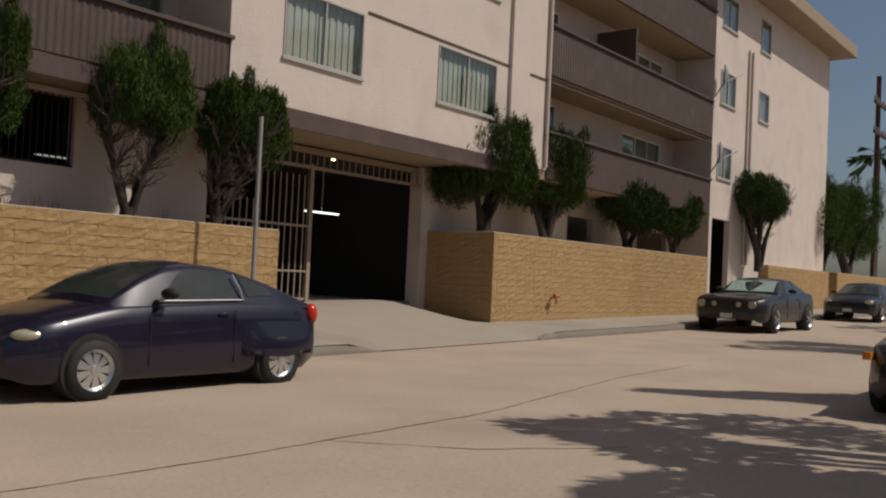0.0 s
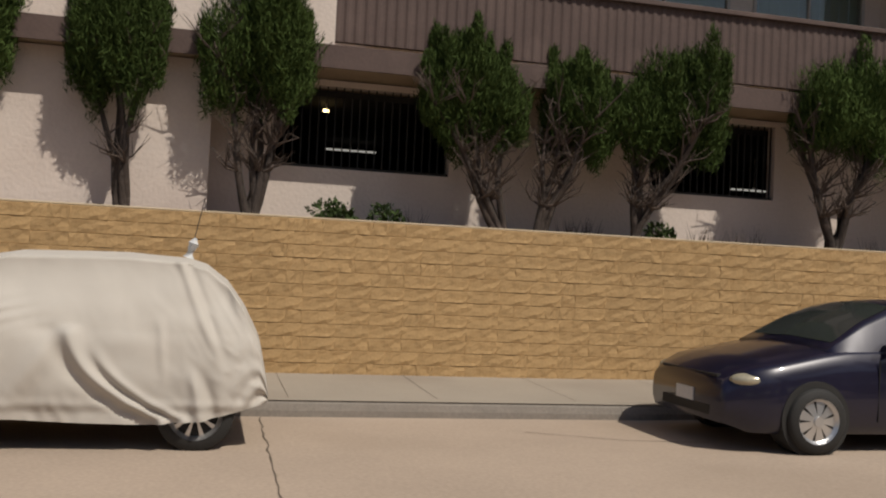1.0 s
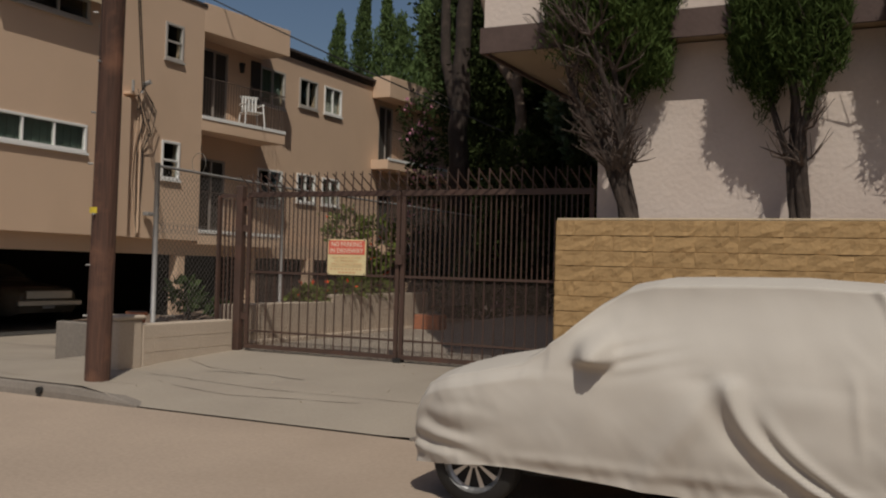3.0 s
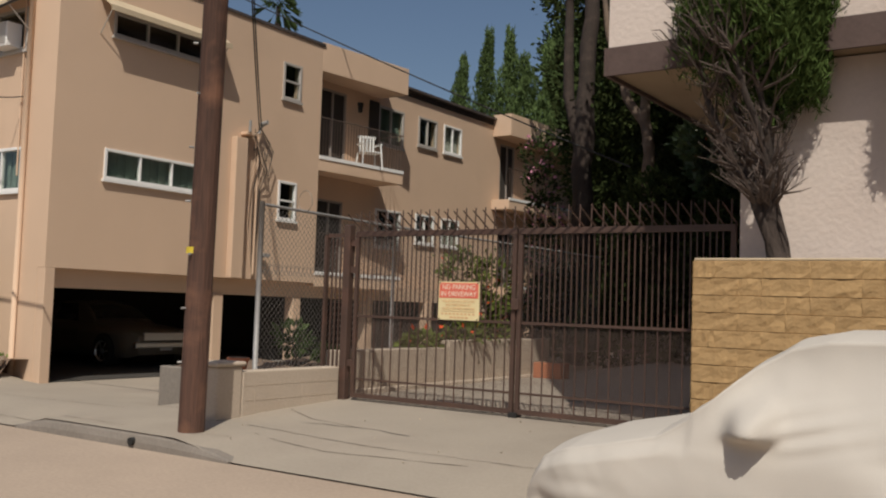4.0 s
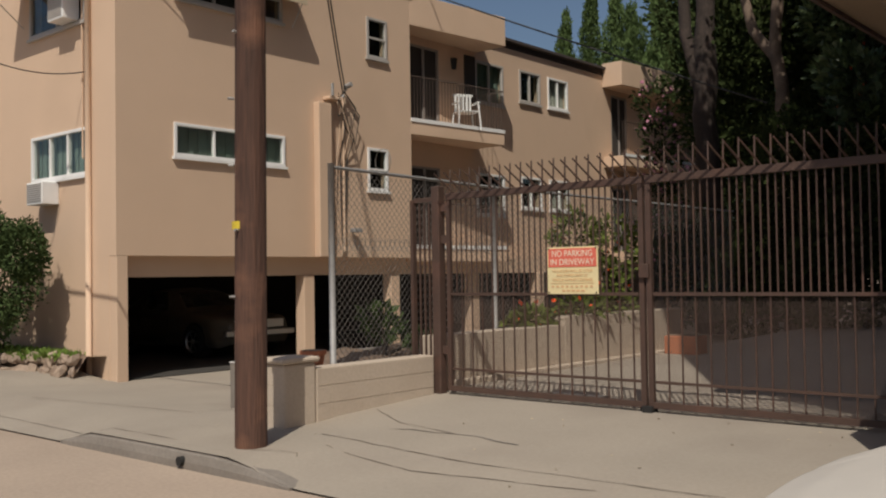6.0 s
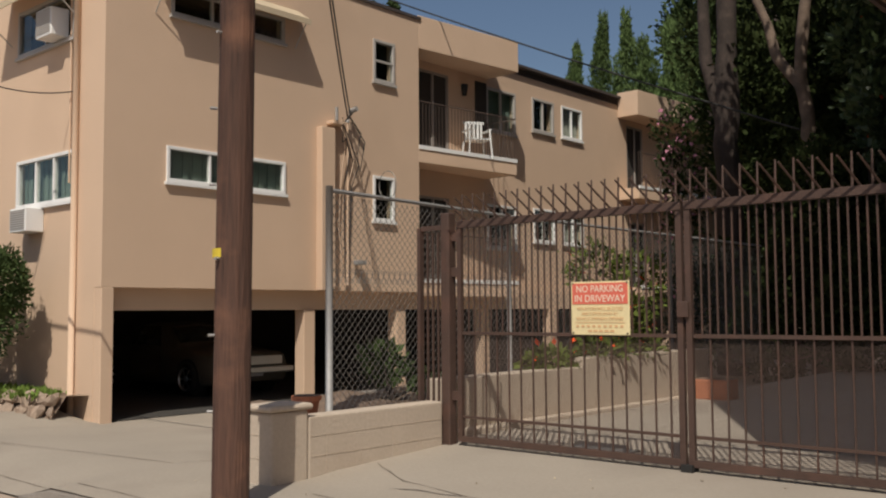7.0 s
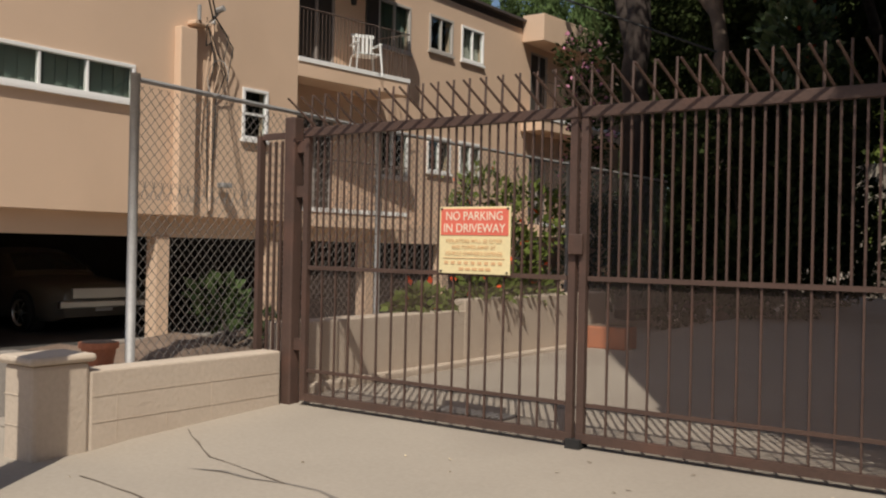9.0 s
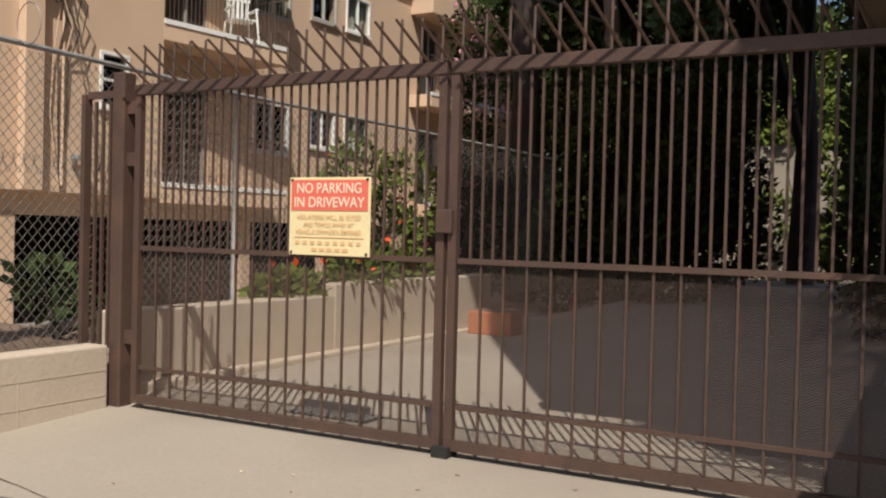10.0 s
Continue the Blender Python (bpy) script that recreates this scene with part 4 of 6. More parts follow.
def cable(a, b, sag, r=0.014, name="overhead_cable", label="black overhead service cable"):
    n = 14
    pts = [Vector(a).lerp(Vector(b), k / n) - Vector((0, 0, sag * 4 * (k / n) * (1 - k / n))) for k in range(n + 1)]
    t = thing(name, a, label, "cable")
    part("strand", T(pts, r, 5), M["cable"], t)


cable((-8.4, 9.8, 10.2), (AX + 0.12, 17.45, 5.25), 0.5)
cable((-8.4, 9.8, 9.9), (AX + 0.12, 17.4, 5.15), 0.45)
cable((-20.3, 20.0, 10.1), (-8.0, 20.0, 4.35), 0.1, 0.016)
cable((-16.4, 10.3, 5.25), (-8.38, 9.8, 5.75), 0.12, 0.02)
cable((-16.4, 10.3, 5.3), (AX - 0.9, AY - 0.03, 5.0), 0.25, 0.01)


# ---- driveway gate ----
GTY = 12.68
gate = thing("driveway_gate", (-6.25, GTY, 0.3), "brown steel double driveway gate with bars and leaning spikes, closed", "gate")
GM = M["gate"]
part("hinge_post", B(-8.845, -8.735, GTY - 0.055, GTY + 0.055, 0.2, 2.58), GM, gate, bevel=0.012)


def leaf(x0, x1):
    f = part("leaf_frame", B(x0, x1, GTY - 0.03, GTY + 0.03, 2.42, 2.49), GM, gate, bevel=0.004)
    part("bottom_rail", B(x0, x1, GTY - 0.025, GTY + 0.025, 0.36, 0.415), GM, f)
    part("lower_rail", B(x0 + 0.06, x1 - 0.06, GTY - 0.012, GTY + 0.008, 0.585, 0.61), GM, f)
    part("middle_rail", B(x0 + 0.06, x1 - 0.06, GTY - 0.018, GTY + 0.018, 1.385, 1.415), GM, f)
    for a in (x0, x1 - 0.05):
        part("stile", B(a, a + 0.05, GTY - 0.022, GTY + 0.022, 0.416, 2.419), GM, f)
    for k, x in enumerate(steps(x0 + 0.13, x1 - 0.13, 0.0685)):
        part("bar", B(x - 0.0065, x + 0.0065, GTY - 0.0065, GTY + 0.0065, 0.416 if k % 2 else 1.416, 2.419), GM, f)
    part("mesh_sheet", B(x0 + 0.06, x1 - 0.06, GTY + 0.010, GTY + 0.012, 0.416, 1.384), M["sheet"], f, "perforated expanded metal sheet")
    for k, x in enumerate(steps(x0 + 0.05, x1 - 0.05, 0.137)):
        part("spike", T([(x, GTY, 2.48), (x, GTY + 0.01, 2.75)], [0.010, 0.008], 6), GM, f)
        part("spike", T([(x + 0.065, GTY, 2.48), (x - 0.02, GTY - 0.24, 2.69)], [0.010, 0.008], 6), GM, f)


leaf(-8.66, -6.272)
leaf(-6.245, -3.75)
for z in (0.75, 1.95, 2.3):
    part("hinge", B(-8.734, -8.661, GTY - 0.02, GTY + 0.02, z, z + 0.09), GM, gate)
part("latch_box", B(-6.31, -6.21, GTY - 0.055, GTY - 0.026, 1.55, 1.68), GM, gate, "dark latch box", bevel=0.006)
part("centre_stop", B(-6.30, -6.20, GTY - 0.06, GTY + 0.06, 0.27, 0.38), M["black"], gate)
side = thing("side_fence", (-8.95, 13.0, 0.7), "short brown bar fence panel beside the gate post", "fence")
part("rail", B(-9.15, -8.89, GTY + 0.0, GTY + 0.03, 2.42, 2.47), GM, side)
for x in (-9.07, -9.0, -8.93):
    part("bar", B(x - 0.009, x + 0.009, GTY, GTY + 0.02, 0.7, 2.4), GM, side)
part("edge_post", B(-9.19, -9.15, GTY - 0.02, GTY + 0.04, 0.7, 2.45), GM, side)
hook = thing("wire_coil", (-9.1, 12.5, 2.7), "loose loop of thin rusty wire above the fence rail", "wire")
part("loop", T([(-9.15 + 0.12 * math.cos(a), 12.2, 2.85 + 0.14 * math.sin(a)) for a in (k * 0.5 for k in range(14))], 0.004, 4), M["wire"], hook)

# sign on the gate
sgn = thing("no_parking_sign", (-7.1, GTY - 0.04, 1.42), "faded red and cream no-parking sign bolted to the gate", "sign")
SX = 0.075
part("board", B(-7.40 + SX, -6.82 + SX, GTY - 0.042, GTY - 0.032, 1.40, 1.86), M["signyellow"], sgn, bevel=0.003)
part("red_panel", B(-7.385 + SX, -6.835 + SX, GTY - 0.046, GTY - 0.0425, 1.665, 1.845), M["signred"], sgn)


def words(text, x, z, size, width, material, name="lettering"):
    cu = bpy.data.curves.new("t", "FONT")
    cu.body, cu.size, cu.align_x, cu.extrude = text, size, "CENTER", 0.0008
    ob = bpy.data.objects.new("t", cu)
    me = bpy.data.meshes.new_from_object(ob)
    w = max(v.co.x for v in me.vertices) - min(v.co.x for v in me.vertices)
    bm = bmesh.new()
    bm.from_mesh(me)
    bmesh.ops.scale(bm, verts=bm.verts, vec=(width / w, 1, 1))
    bmesh.ops.rotate(bm, verts=bm.verts, cent=(0, 0, 0), matrix=Matrix.Rotation(math.pi / 2, 3, "X"))
    bmesh.ops.translate(bm, verts=bm.verts, vec=(x + SX, GTY - 0.048, z))
    part(name, bm, material, sgn)
    bpy.data.objects.remove(ob)


words("NO PARKING", -7.11, 1.768, 0.085, 0.46, M["signtext"])
words("IN DRIVEWAY", -7.11, 1.685, 0.085, 0.50, M["signtext"])
words("VIOLATORS WILL BE CITED", -7.11, 1.615, 0.036, 0.46, M["signbrown"])
words("AND TOWED AWAY AT", -7.11, 1.572, 0.036, 0.36, M["signbrown"])
words("VEHICLE OWNER'S EXPENSE", -7.11, 1.529, 0.036, 0.47, M["signbrown"])
part("rule", B(-7.36 + SX, -6.86 + SX, GTY - 0.046, GTY - 0.0425, 1.505, 1.509), M["signbrown"], sgn)
for k in range(9):
    part("print_bar", B(-7.275 + k * 0.055, -7.245 + k * 0.055, GTY - 0.046, GTY - 0.0425, 1.465, 1.485), M["signbrown"], sgn)
for k in range(5):
    part("print_bar", B(-7.155 + k * 0.055, -7.115 + k * 0.055, GTY - 0.046, GTY - 0.0425, 1.425, 1.443), M["signbrown"], sgn)
for x, z in ((-7.38, 1.845), (-6.84, 1.845), (-7.38, 1.415), (-6.84, 1.415)):
    part("bolt", T([(x + SX, GTY - 0.05, z), (x + SX, GTY - 0.04, z)], 0.008, 8), M["black"], sgn)

# ---- low block walls beside the gate ----
lw = thing("low_wall", (-8.9, 11.7, 0.25), "low cream painted block wall with a broken stepped end", "wall")
part("wall_run", B(-9.0, -8.80, 10.9, 12.59, 0.05, 0.74), M["lowwall"], lw, bevel=0.015)
for z in (0.40, 0.57):
    part("joint", B(-8.801, -8.797, 10.92, 12.57, z, z + 0.004), M["lowwall"], lw)
for k, y in enumerate((11.1, 11.5, 11.9, 12.3)):
    part("joint", B(-8.801, -8.797, y, y + 0.004, 0.25, 0.39 if k % 2 else 0.57), M["lowwall"], lw)
part("end_pier", B(-9.12, -8.795, 10.5, 10.899, 0.05, 0.80), M["lowwall"], lw, bevel=0.03)
for z in (0.42, 0.61):
    part("joint", B(-9.10, -8.82, 10.496, 10.502, z, z + 0.006), M["lowwall"], lw)
part("pier_cap", B(-9.15, -8.77, 10.47, 10.93, 0.801, 0.855), M["lowwall"], lw, bevel=0.022)
iw = thing("planter_wall", (-9.2, 15.5, 0.3), "cream block planter wall along the inner driveway", "wall")
part("wall_run", B(-9.35, -9.10, 12.95, 15.6, 0.1, 0.92), M["lowwall"], iw, bevel=0.015)
part("wall_run", B(-9.35, -9.10, 15.605, 19.0, 0.1, 1.03), M["lowwall"], iw, bevel=0.015)
part("footing", B(-9.099, -8.98, 13.0, 19.0, 0.1, 0.40), M["lowwall"], iw, bevel=0.02)
sheet("planter_soil_front", steps(-9.3, -9.0, 0.1), steps(11.6, 12.9, 0.2), lambda x, y: 0.62 + 0.02 * math.sin(9 * y), M["soil"], "dry soil behind the low wall", "soil")
sheet("planter_soil", steps(-10.9, -9.3, 0.2), steps(11.6, 19.0, 0.4), lambda x, y: 0.62 + 0.02 * (y - 11) + 0.05 * math.sin(3 * x + 5 * y), M["soil"], "dry brown planter soil with litter", "soil")
pk = thing("planter_kerb", (-11, 15, 0), "low concrete planter edge beside the carport", "wall")
part("edge", B(-11.05, -10.9, 12.6, 19.0, -0.05, 0.66), M["kerb"], pk, bevel=0.015)
part("edge", B(-10.9, -9.0, 11.45, 11.6, 0.0, 0.66), M["kerb"], pk, bevel=0.015)

# chain-link fence
cf = thing("chain_link_fence", (-9.5, 11.5, 0.7), "galvanised chain-link fence with round steel posts", "fence")
FX, FY0, FY1, FZ0, FZ1 = -9.42, 11.5, 22.0, 0.68, 2.74
part("corner_post", T([(-9.22, 11.5, 0.5), (-9.22, 11.5, 2.78)], 0.035, 12), M["steel"], cf, smooth=True)
for y in (14.6, 18.6):
    part("line_post", T([(-9.5, y, 0.5), (-9.5, y, 2.78)], 0.03, 10), M["steel"], cf, smooth=True)
part("top_rail", T([(-9.22, 11.5, 2.74), (-9.5, 14.6, 2.74), (-9.5, 22.0, 2.74)], 0.02, 8), M["steel"], cf)


def chain(name, pa, pb, z0, z1, pitch, r=0.0028):
    a, b = Vector((*pa, 0)), Vector((*pb, 0))
    length = (b - a).length
    d, h = (b - a) / length, z1 - z0
    verts, faces = [], []
    n = Vector((-d.y, d.x, 0))

    def rod(u0, w0, u1, w1, off):
        p, q = a + d * u0 + Vector((0, 0, z0 + w0)), a + d * u1 + Vector((0, 0, z0 + w1))
        t = (q - p).normalized()
        s = t.cross(n)
        k = len(verts)
        for c in (p, q):
            for ang in (0.5, 2.6, 4.7):
                verts.append(c + n * (off + r * math.cos(ang)) + s * r * math.sin(ang))
        for i in range(3):
            faces.append((k + i, k + (i + 1) % 3, k + 3 + (i + 1) % 3, k + 3 + i))

    k = -h
    while k < length:
        u0, u1 = max(0, k), min(length, k + h)
        if u1 - u0 > 0.02:
            rod(u0, u0 - k, u1, u1 - k, 0.003)
            rod(u0, h - (u0 - k), u1, h - (u1 - k), -0.003)
        k += pitch
    me = bpy.data.meshes.new(name)
    me.from_pydata(verts, [], faces)
    me.materials.append(M["wire"])
    return me


for pa, pb in (((-9.22, 11.5), (-9.5, 14.6)), ((-9.5, 14.6), (-9.5, 22.0))):
    ob = new("chain_mesh", chain("chain_mesh", pa, pb, 0.7, 2.7, 0.085))
    ob.parent = cf
    ob.matrix_parent_inverse = Matrix.Translation(-Vector(cf.location))

bm = bmesh.new()
for k in range(37):
    y = 11.52 + 0.085 * k
    x = lerp(-9.22, -9.5, (y - 11.5) / 3.1)
    for d in (-0.035, 0.035):
        tube(bm, [(x, y + d, 1.88), (x, y, 1.96), (x, y + 0.3 * d, 2.015)], 0.0035, 3, False)
part("wire_ends", bm, M["wire"], cf, "twisted wire ends along the lower mesh roll")

# flower pots
def pot(x, y, z, r, h, label):
    p = thing("flower_pot", (x, y, z), label, "flower pot")
    part("pot", T([(x, y, z), (x, y, z + h * 0.8), (x, y, z + h * 0.8), (x, y, z + h)], [r * 0.7, r * 0.92, r * 1.05, r * 1.05], 20), M["terracotta"], p)
    part("soil", T([(x, y, z + h), (x, y, z + h + 0.005)], r * 0.9, 16), M["soil"], p)
    return p


pot(-9.3, 11.3, 0.66, 0.13, 0.2, "small terracotta pot on the planter edge")
tr = thing("planter_trough", (-8.55, 18.2, 0.38), "long terracotta trough beside the planter wall", "planter")
part("trough", B(-8.9, -8.35, 18.0, 18.35, 0.36, 0.64), M["terracotta"], tr, bevel=0.02)
part("soil", B(-8.87, -8.38, 18.03, 18.32, 0.6405, 0.65), M["soil"], tr)


# ---- leaves ----
def leaves(name, blobs, per, size, material, seed, up=0.6, parent=None, label="", flat=0.35):
    """A crown of many small pointed leaves scattered through overlapping uneven clumps."""
    rng = np.random.default_rng(seed)
    pos = []
    for (cx, cy, cz, rx, ry, rz), k in zip(blobs, per if isinstance(per, list) else [per] * len(blobs)):
        d = rng.normal(size=(k, 3))
        d /= np.linalg.norm(d, axis=1)[:, None]
        r = rng.uniform(0.45, 1.0, k) ** 0.6
        lump = 1 + 0.22 * np.sin(5 * d[:, 0] + 3 * cx) * np.cos(4 * d[:, 2] + cz) + rng.normal(0, 0.07, k)
        pos.append(d * (r * lump)[:, None] * (rx, ry, rz) + (cx, cy, cz))
        axes = d
        pos[-1] = np.hstack([pos[-1], axes])
    pos = np.vstack(pos)
    n = len(pos)
    way = pos[:, 3:] * (1 - up) + np.array((0, 0, up)) + rng.normal(0, 0.35, (n, 3))
    way /= np.linalg.norm(way, axis=1)[:, None]
    acr = np.cross(way, rng.normal(size=(n, 3)))
    acr /= np.linalg.norm(acr, axis=1)[:, None]
    s = size * rng.uniform(0.6, 1.5, n)[:, None]
    p = pos[:, :3]
    verts = np.stack([p - way * s * 0.5, p + acr * s * flat * 0.5, p + way * s * 0.6, p - acr * s * flat * 0.5], 1).reshape(-1, 3)
    if parent is not None:
        verts = verts - np.array(offset(parent))
    me = bpy.data.meshes.new(name)
    me.vertices.add(4 * n)
    me.vertices.foreach_set("co", verts.ravel())
    me.loops.add(4 * n)
    me.loops.foreach_set("vertex_index", np.arange(4 * n))
    me.polygons.add(n)
    me.polygons.foreach_set("loop_start", np.arange(0, 4 * n, 4))
    me.update()
    me.validate()
    me.materials.append(material)
    ob = new(name, me)
    ob.parent = parent
    if label:
        ob["label"] = label
    return ob


def juniper(at, seed, h=2.9, w=0.85, dead=8, low=0.0, foot=0.0, label="trimmed multi-stemmed juniper with a dense green crown and bare lower twigs"):
    """A clipped juniper: several twisting stems, dry twigs below, an uneven crown of upright sprays above."""
    rng = random.Random(seed)
    x, y, z = at
    t = thing("juniper_tree", at, label, "tree", "junipers along the block wall")
    bm = bmesh.new()
    tops = []
    for k in range(rng.randint(4, 6)):
        a = rng.uniform(0, 6.28)
        r = w * rng.uniform(0.45, 0.85)
        pts, rad = [], []
        for i in range(7):
            f = i / 6
            pts.append((x + foot * (1 - f) + math.cos(a) * r * f ** 1.3 + 0.05 * math.sin(7 * f + k), y + 0.6 * math.sin(a) * r * f ** 1.3 + 0.04 * math.cos(6 * f + k), z - 0.1 + f * h * 0.62))
            rad.append(lerp(0.052, 0.018, f) * max(1.0, 1.3 * w))
        tube(bm, pts, rad, 7)
        tops.append(pts)
    part("trunk", bm, M["bark"], t, smooth=True)
    bm = bmesh.new()
    for k in range(dead * 10):
        p = rng.choice(tops)[rng.randint(2, 6)]
        a, ln = rng.uniform(0, 6.28), rng.uniform(0.2, 0.5)
        q = (p[0] + math.cos(a) * ln * 0.7, p[1] + math.sin(a) * ln * 0.5 - 0.16, p[2] + ln * rng.uniform(0.2, 1.1))
        m = [(p[i] + q[i]) / 2 + rng.uniform(-0.05, 0.05) for i in range(3)]
        tube(bm, [p, m, q], [0.018, 0.012, 0.006], 4, False)
        for j in range(3):
            b2 = rng.uniform(0, 6.28)
            e = (q[0] + 0.12 * math.cos(b2), q[1] + 0.1 * math.sin(b2), q[2] + rng.uniform(0.0, 0.16))
            tube(bm, [m if j else q, e], [0.006, 0.003], 3, False)
    tagged(part("twig_tangle", bm, M["twig"], t, "bare greyish brown twigs below the crown"), kind="stuff")
    blobs = []
    for k in range(7):
        a = k * 2.4 + rng.uniform(-0.4, 0.4)
        rr = w * rng.uniform(0.25, 0.66)
        blobs.append((x + math.cos(a) * rr, y + math.sin(a) * rr * 0.6, z + h * rng.uniform(0.58 - low, 0.80 - low * 0.3), w * rng.uniform(0.38, 0.50), w * rng.uniform(0.34, 0.44), h * rng.uniform(0.15, 0.22)))
    blobs.append((x, y, z + h * (0.72 - low * 0.8), w * 0.75, w * 0.55, h * (0.24 + low * 0.3)))
    for k in range(42):
        b = blobs[k % 7]
        a = rng.uniform(0, 6.28)
        blobs.append((b[0] + math.cos(a) * b[3] * 0.75, b[1] + math.sin(a) * b[4] * 0.75, b[2] + b[5] * rng.uniform(-0.2, 0.95), 0.10 * w, 0.10 * w, h * rng.uniform(0.08, 0.15)))
    near = w < 1.3
    leaves("crown", blobs, [4600] * 7 + [6000] + [560] * 42 if near else [3600] * 7 + [5200] + [420] * 42, 0.085 if near else 0.09 + 0.02 * w, M["juniper"], seed, 0.74, t, flat=0.15)
    return t


SOIL = 1.98
for i, (x, foot, w, h, d) in enumerate(((-3.35, 0.25, 0.95, 3.3, 14), (-1.6, 0.15, 0.70, 3.4, 2), (0.08, -0.06, 0.88, 3.4, 12), (2.7, 0.5, 0.86, 2.75, 8), (4.2, -0.55, 0.62, 2.6, 9),
                                        (5.5, -0.5, 0.88, 2.8, 9), (8.25, -0.2, 1.12, 3.0, 14), (10.2, -0.5, 0.98, 2.75, 14))):
    juniper((x, 11.9, SOIL), 40 + i, h, w, d, 0.03, foot)
for i, (x, w, h, low) in enumerate(((18.3, 1.6, 3.5, 0.22), (21.3, 1.5, 3.5, 0.22), (26.2, 1.6, 2.6, 0.2), (29.8, 1.35, 2.6, 0.2), (47.5, 2.8, 5.4, 0.26), (52.5, 3.0, 5.4, 0.26))):
    juniper((x, 12.4, SOIL + 0.45), 60 + i, h, w, 2, low, label="bushy dark green juniper behind the block wall")
juniper((35.4, 11.4, SOIL + 0.3), 71, 3.7, 1.9, 3, 0.05, label="bushy dark green juniper with bare stems behind the block wall")


def bush(name, at, blobs, per, size, material, seed, label, flower=None, stems=6):
    x, y, z = at
    rng = random.Random(seed)
    t = thing(name, at, label, "bush")
    bm = bmesh.new()
    for k in range(stems):
        b = blobs[k % len(blobs)]
        tube(bm, [(x + rng.uniform(-0.1, 0.1), y + rng.uniform(-0.1, 0.1), z), (lerp(x, b[0], 0.6), lerp(y, b[1], 0.6), lerp(z, b[2], 0.5)), b[:3]], [0.018, 0.012, 0.006], 5, False)
    tagged(part("stems", bm, M["bark"], t), kind="stuff")
    leaves("foliage", blobs, per, size, material, seed, 0.2, t, flat=0.6)
    if flower:
        tagged(leaves("flower_scatter", [(b[0], b[1] - 0.05, b[2] + 0.1, b[3] * 1.05, b[4] * 1.05, b[5] * 1.05) for b in blobs], flower[1], 0.07, M[flower[0]], seed + 5, 0.2, t, flat=0.9), kind="stuff")
    return t


bush("flowering_bush", (-9.75, 16.4, 0.75), [(-9.7, 16.9, 2.15, 0.4, 0.55, 0.42), (-9.45, 17.6, 2.0, 0.38, 0.5, 0.55), (-9.5, 17.2, 1.5, 0.4, 0.5, 0.45), (-9.35, 15.2, 1.0, 0.22, 0.5, 0.18), (-9.25, 16.3, 1.12, 0.25, 0.7, 0.22), (-9.4, 17.3, 1.1, 0.35, 0.6, 0.3)],
     400, 0.09, M["bushleaf"], 3, "leafy green bush with orange-red flowers spilling over the planter wall", ("flower", 7), 14)
bush("shrub", (-10.1, 13.2, 0.65), [(-10.1, 13.1, 1.05, 0.28, 0.30, 0.26), (-9.75, 13.4, 0.85, 0.2, 0.25, 0.15), (-10.5, 13.6, 0.95, 0.22, 0.25, 0.2)], 110, 0.11, M["broadleaf"], 8, "loose green shrub in the dry planter by the carport")
for k, (x, y) in enumerate(((1.1, 12.2), (1.7, 12.2), (5.6, 12.3), (0.97, 12.45))):
    bush("low_shrub", (x, y, SOIL), [(x, y, SOIL + 0.2, 0.2, 0.18, 0.17), (x + 0.12, y, SOIL + 0.15, 0.16, 0.16, 0.13)], 180, 0.06, M["broadleaf"], 90 + k, "small round shrub behind the block wall", None, 4)


def grass_tuft(x, y, z, seed):
    rng = random.Random(seed)
    bm = bmesh.new()
    for k in range(26):
        a, ln = rng.uniform(0, 6.28), rng.uniform(0.18, 0.42)
        bx, by = x + rng.uniform(-0.12, 0.12), y + rng.uniform(-0.08, 0.08)
        v = [bm.verts.new(p) for p in ((bx - 0.006, by, z), (bx + 0.006, by, z), (bx + math.cos(a) * ln * 0.35, by + math.sin(a) * ln * 0.3, z + ln))]
        bm.faces.new(v)
    solo("grass_tuft", bm, M["twig"], "dry tuft of ornamental grass in the planter", "grass", "grass tufts", "stuff")


for k, x in enumerate((4.35, 4.55, 4.75, 5.6, 6.35, 6.6, 7.0, 7.3, 9.3, 2.2)):
    grass_tuft(x * 0.98, 12.4, SOIL, k)

# ---- trees behind ----
def big_tree(at, h, blobs, per, size, material, seed, label, name="tree", bark="bark"):
    x, y, z = at
    t = thing(name, at, label, "tree")
    bm = bmesh.new()
    tube(bm, [(x, y, z - 0.2), (x + 0.1, y, z + h * 0.3), (x - 0.05, y, z + h * 0.6), (x + 0.1, y, z + h)], [0.34, 0.27, 0.2, 0.1], 10)
    for k, b in enumerate(blobs):
        s = z + h * (0.3 + 0.4 * (k % 3) / 3)
        tube(bm, [(x, y, s), (lerp(x, b[0], 0.5), lerp(y, b[1], 0.5), lerp(s, b[2], 0.6)), b[:3]], [0.13, 0.09, 0.04], 6, False)
    part("trunk", bm, M[bark], t, smooth=True)
    leaves("crown", blobs, per, size, material, seed, 0.25, t, flat=0.55)
    return t


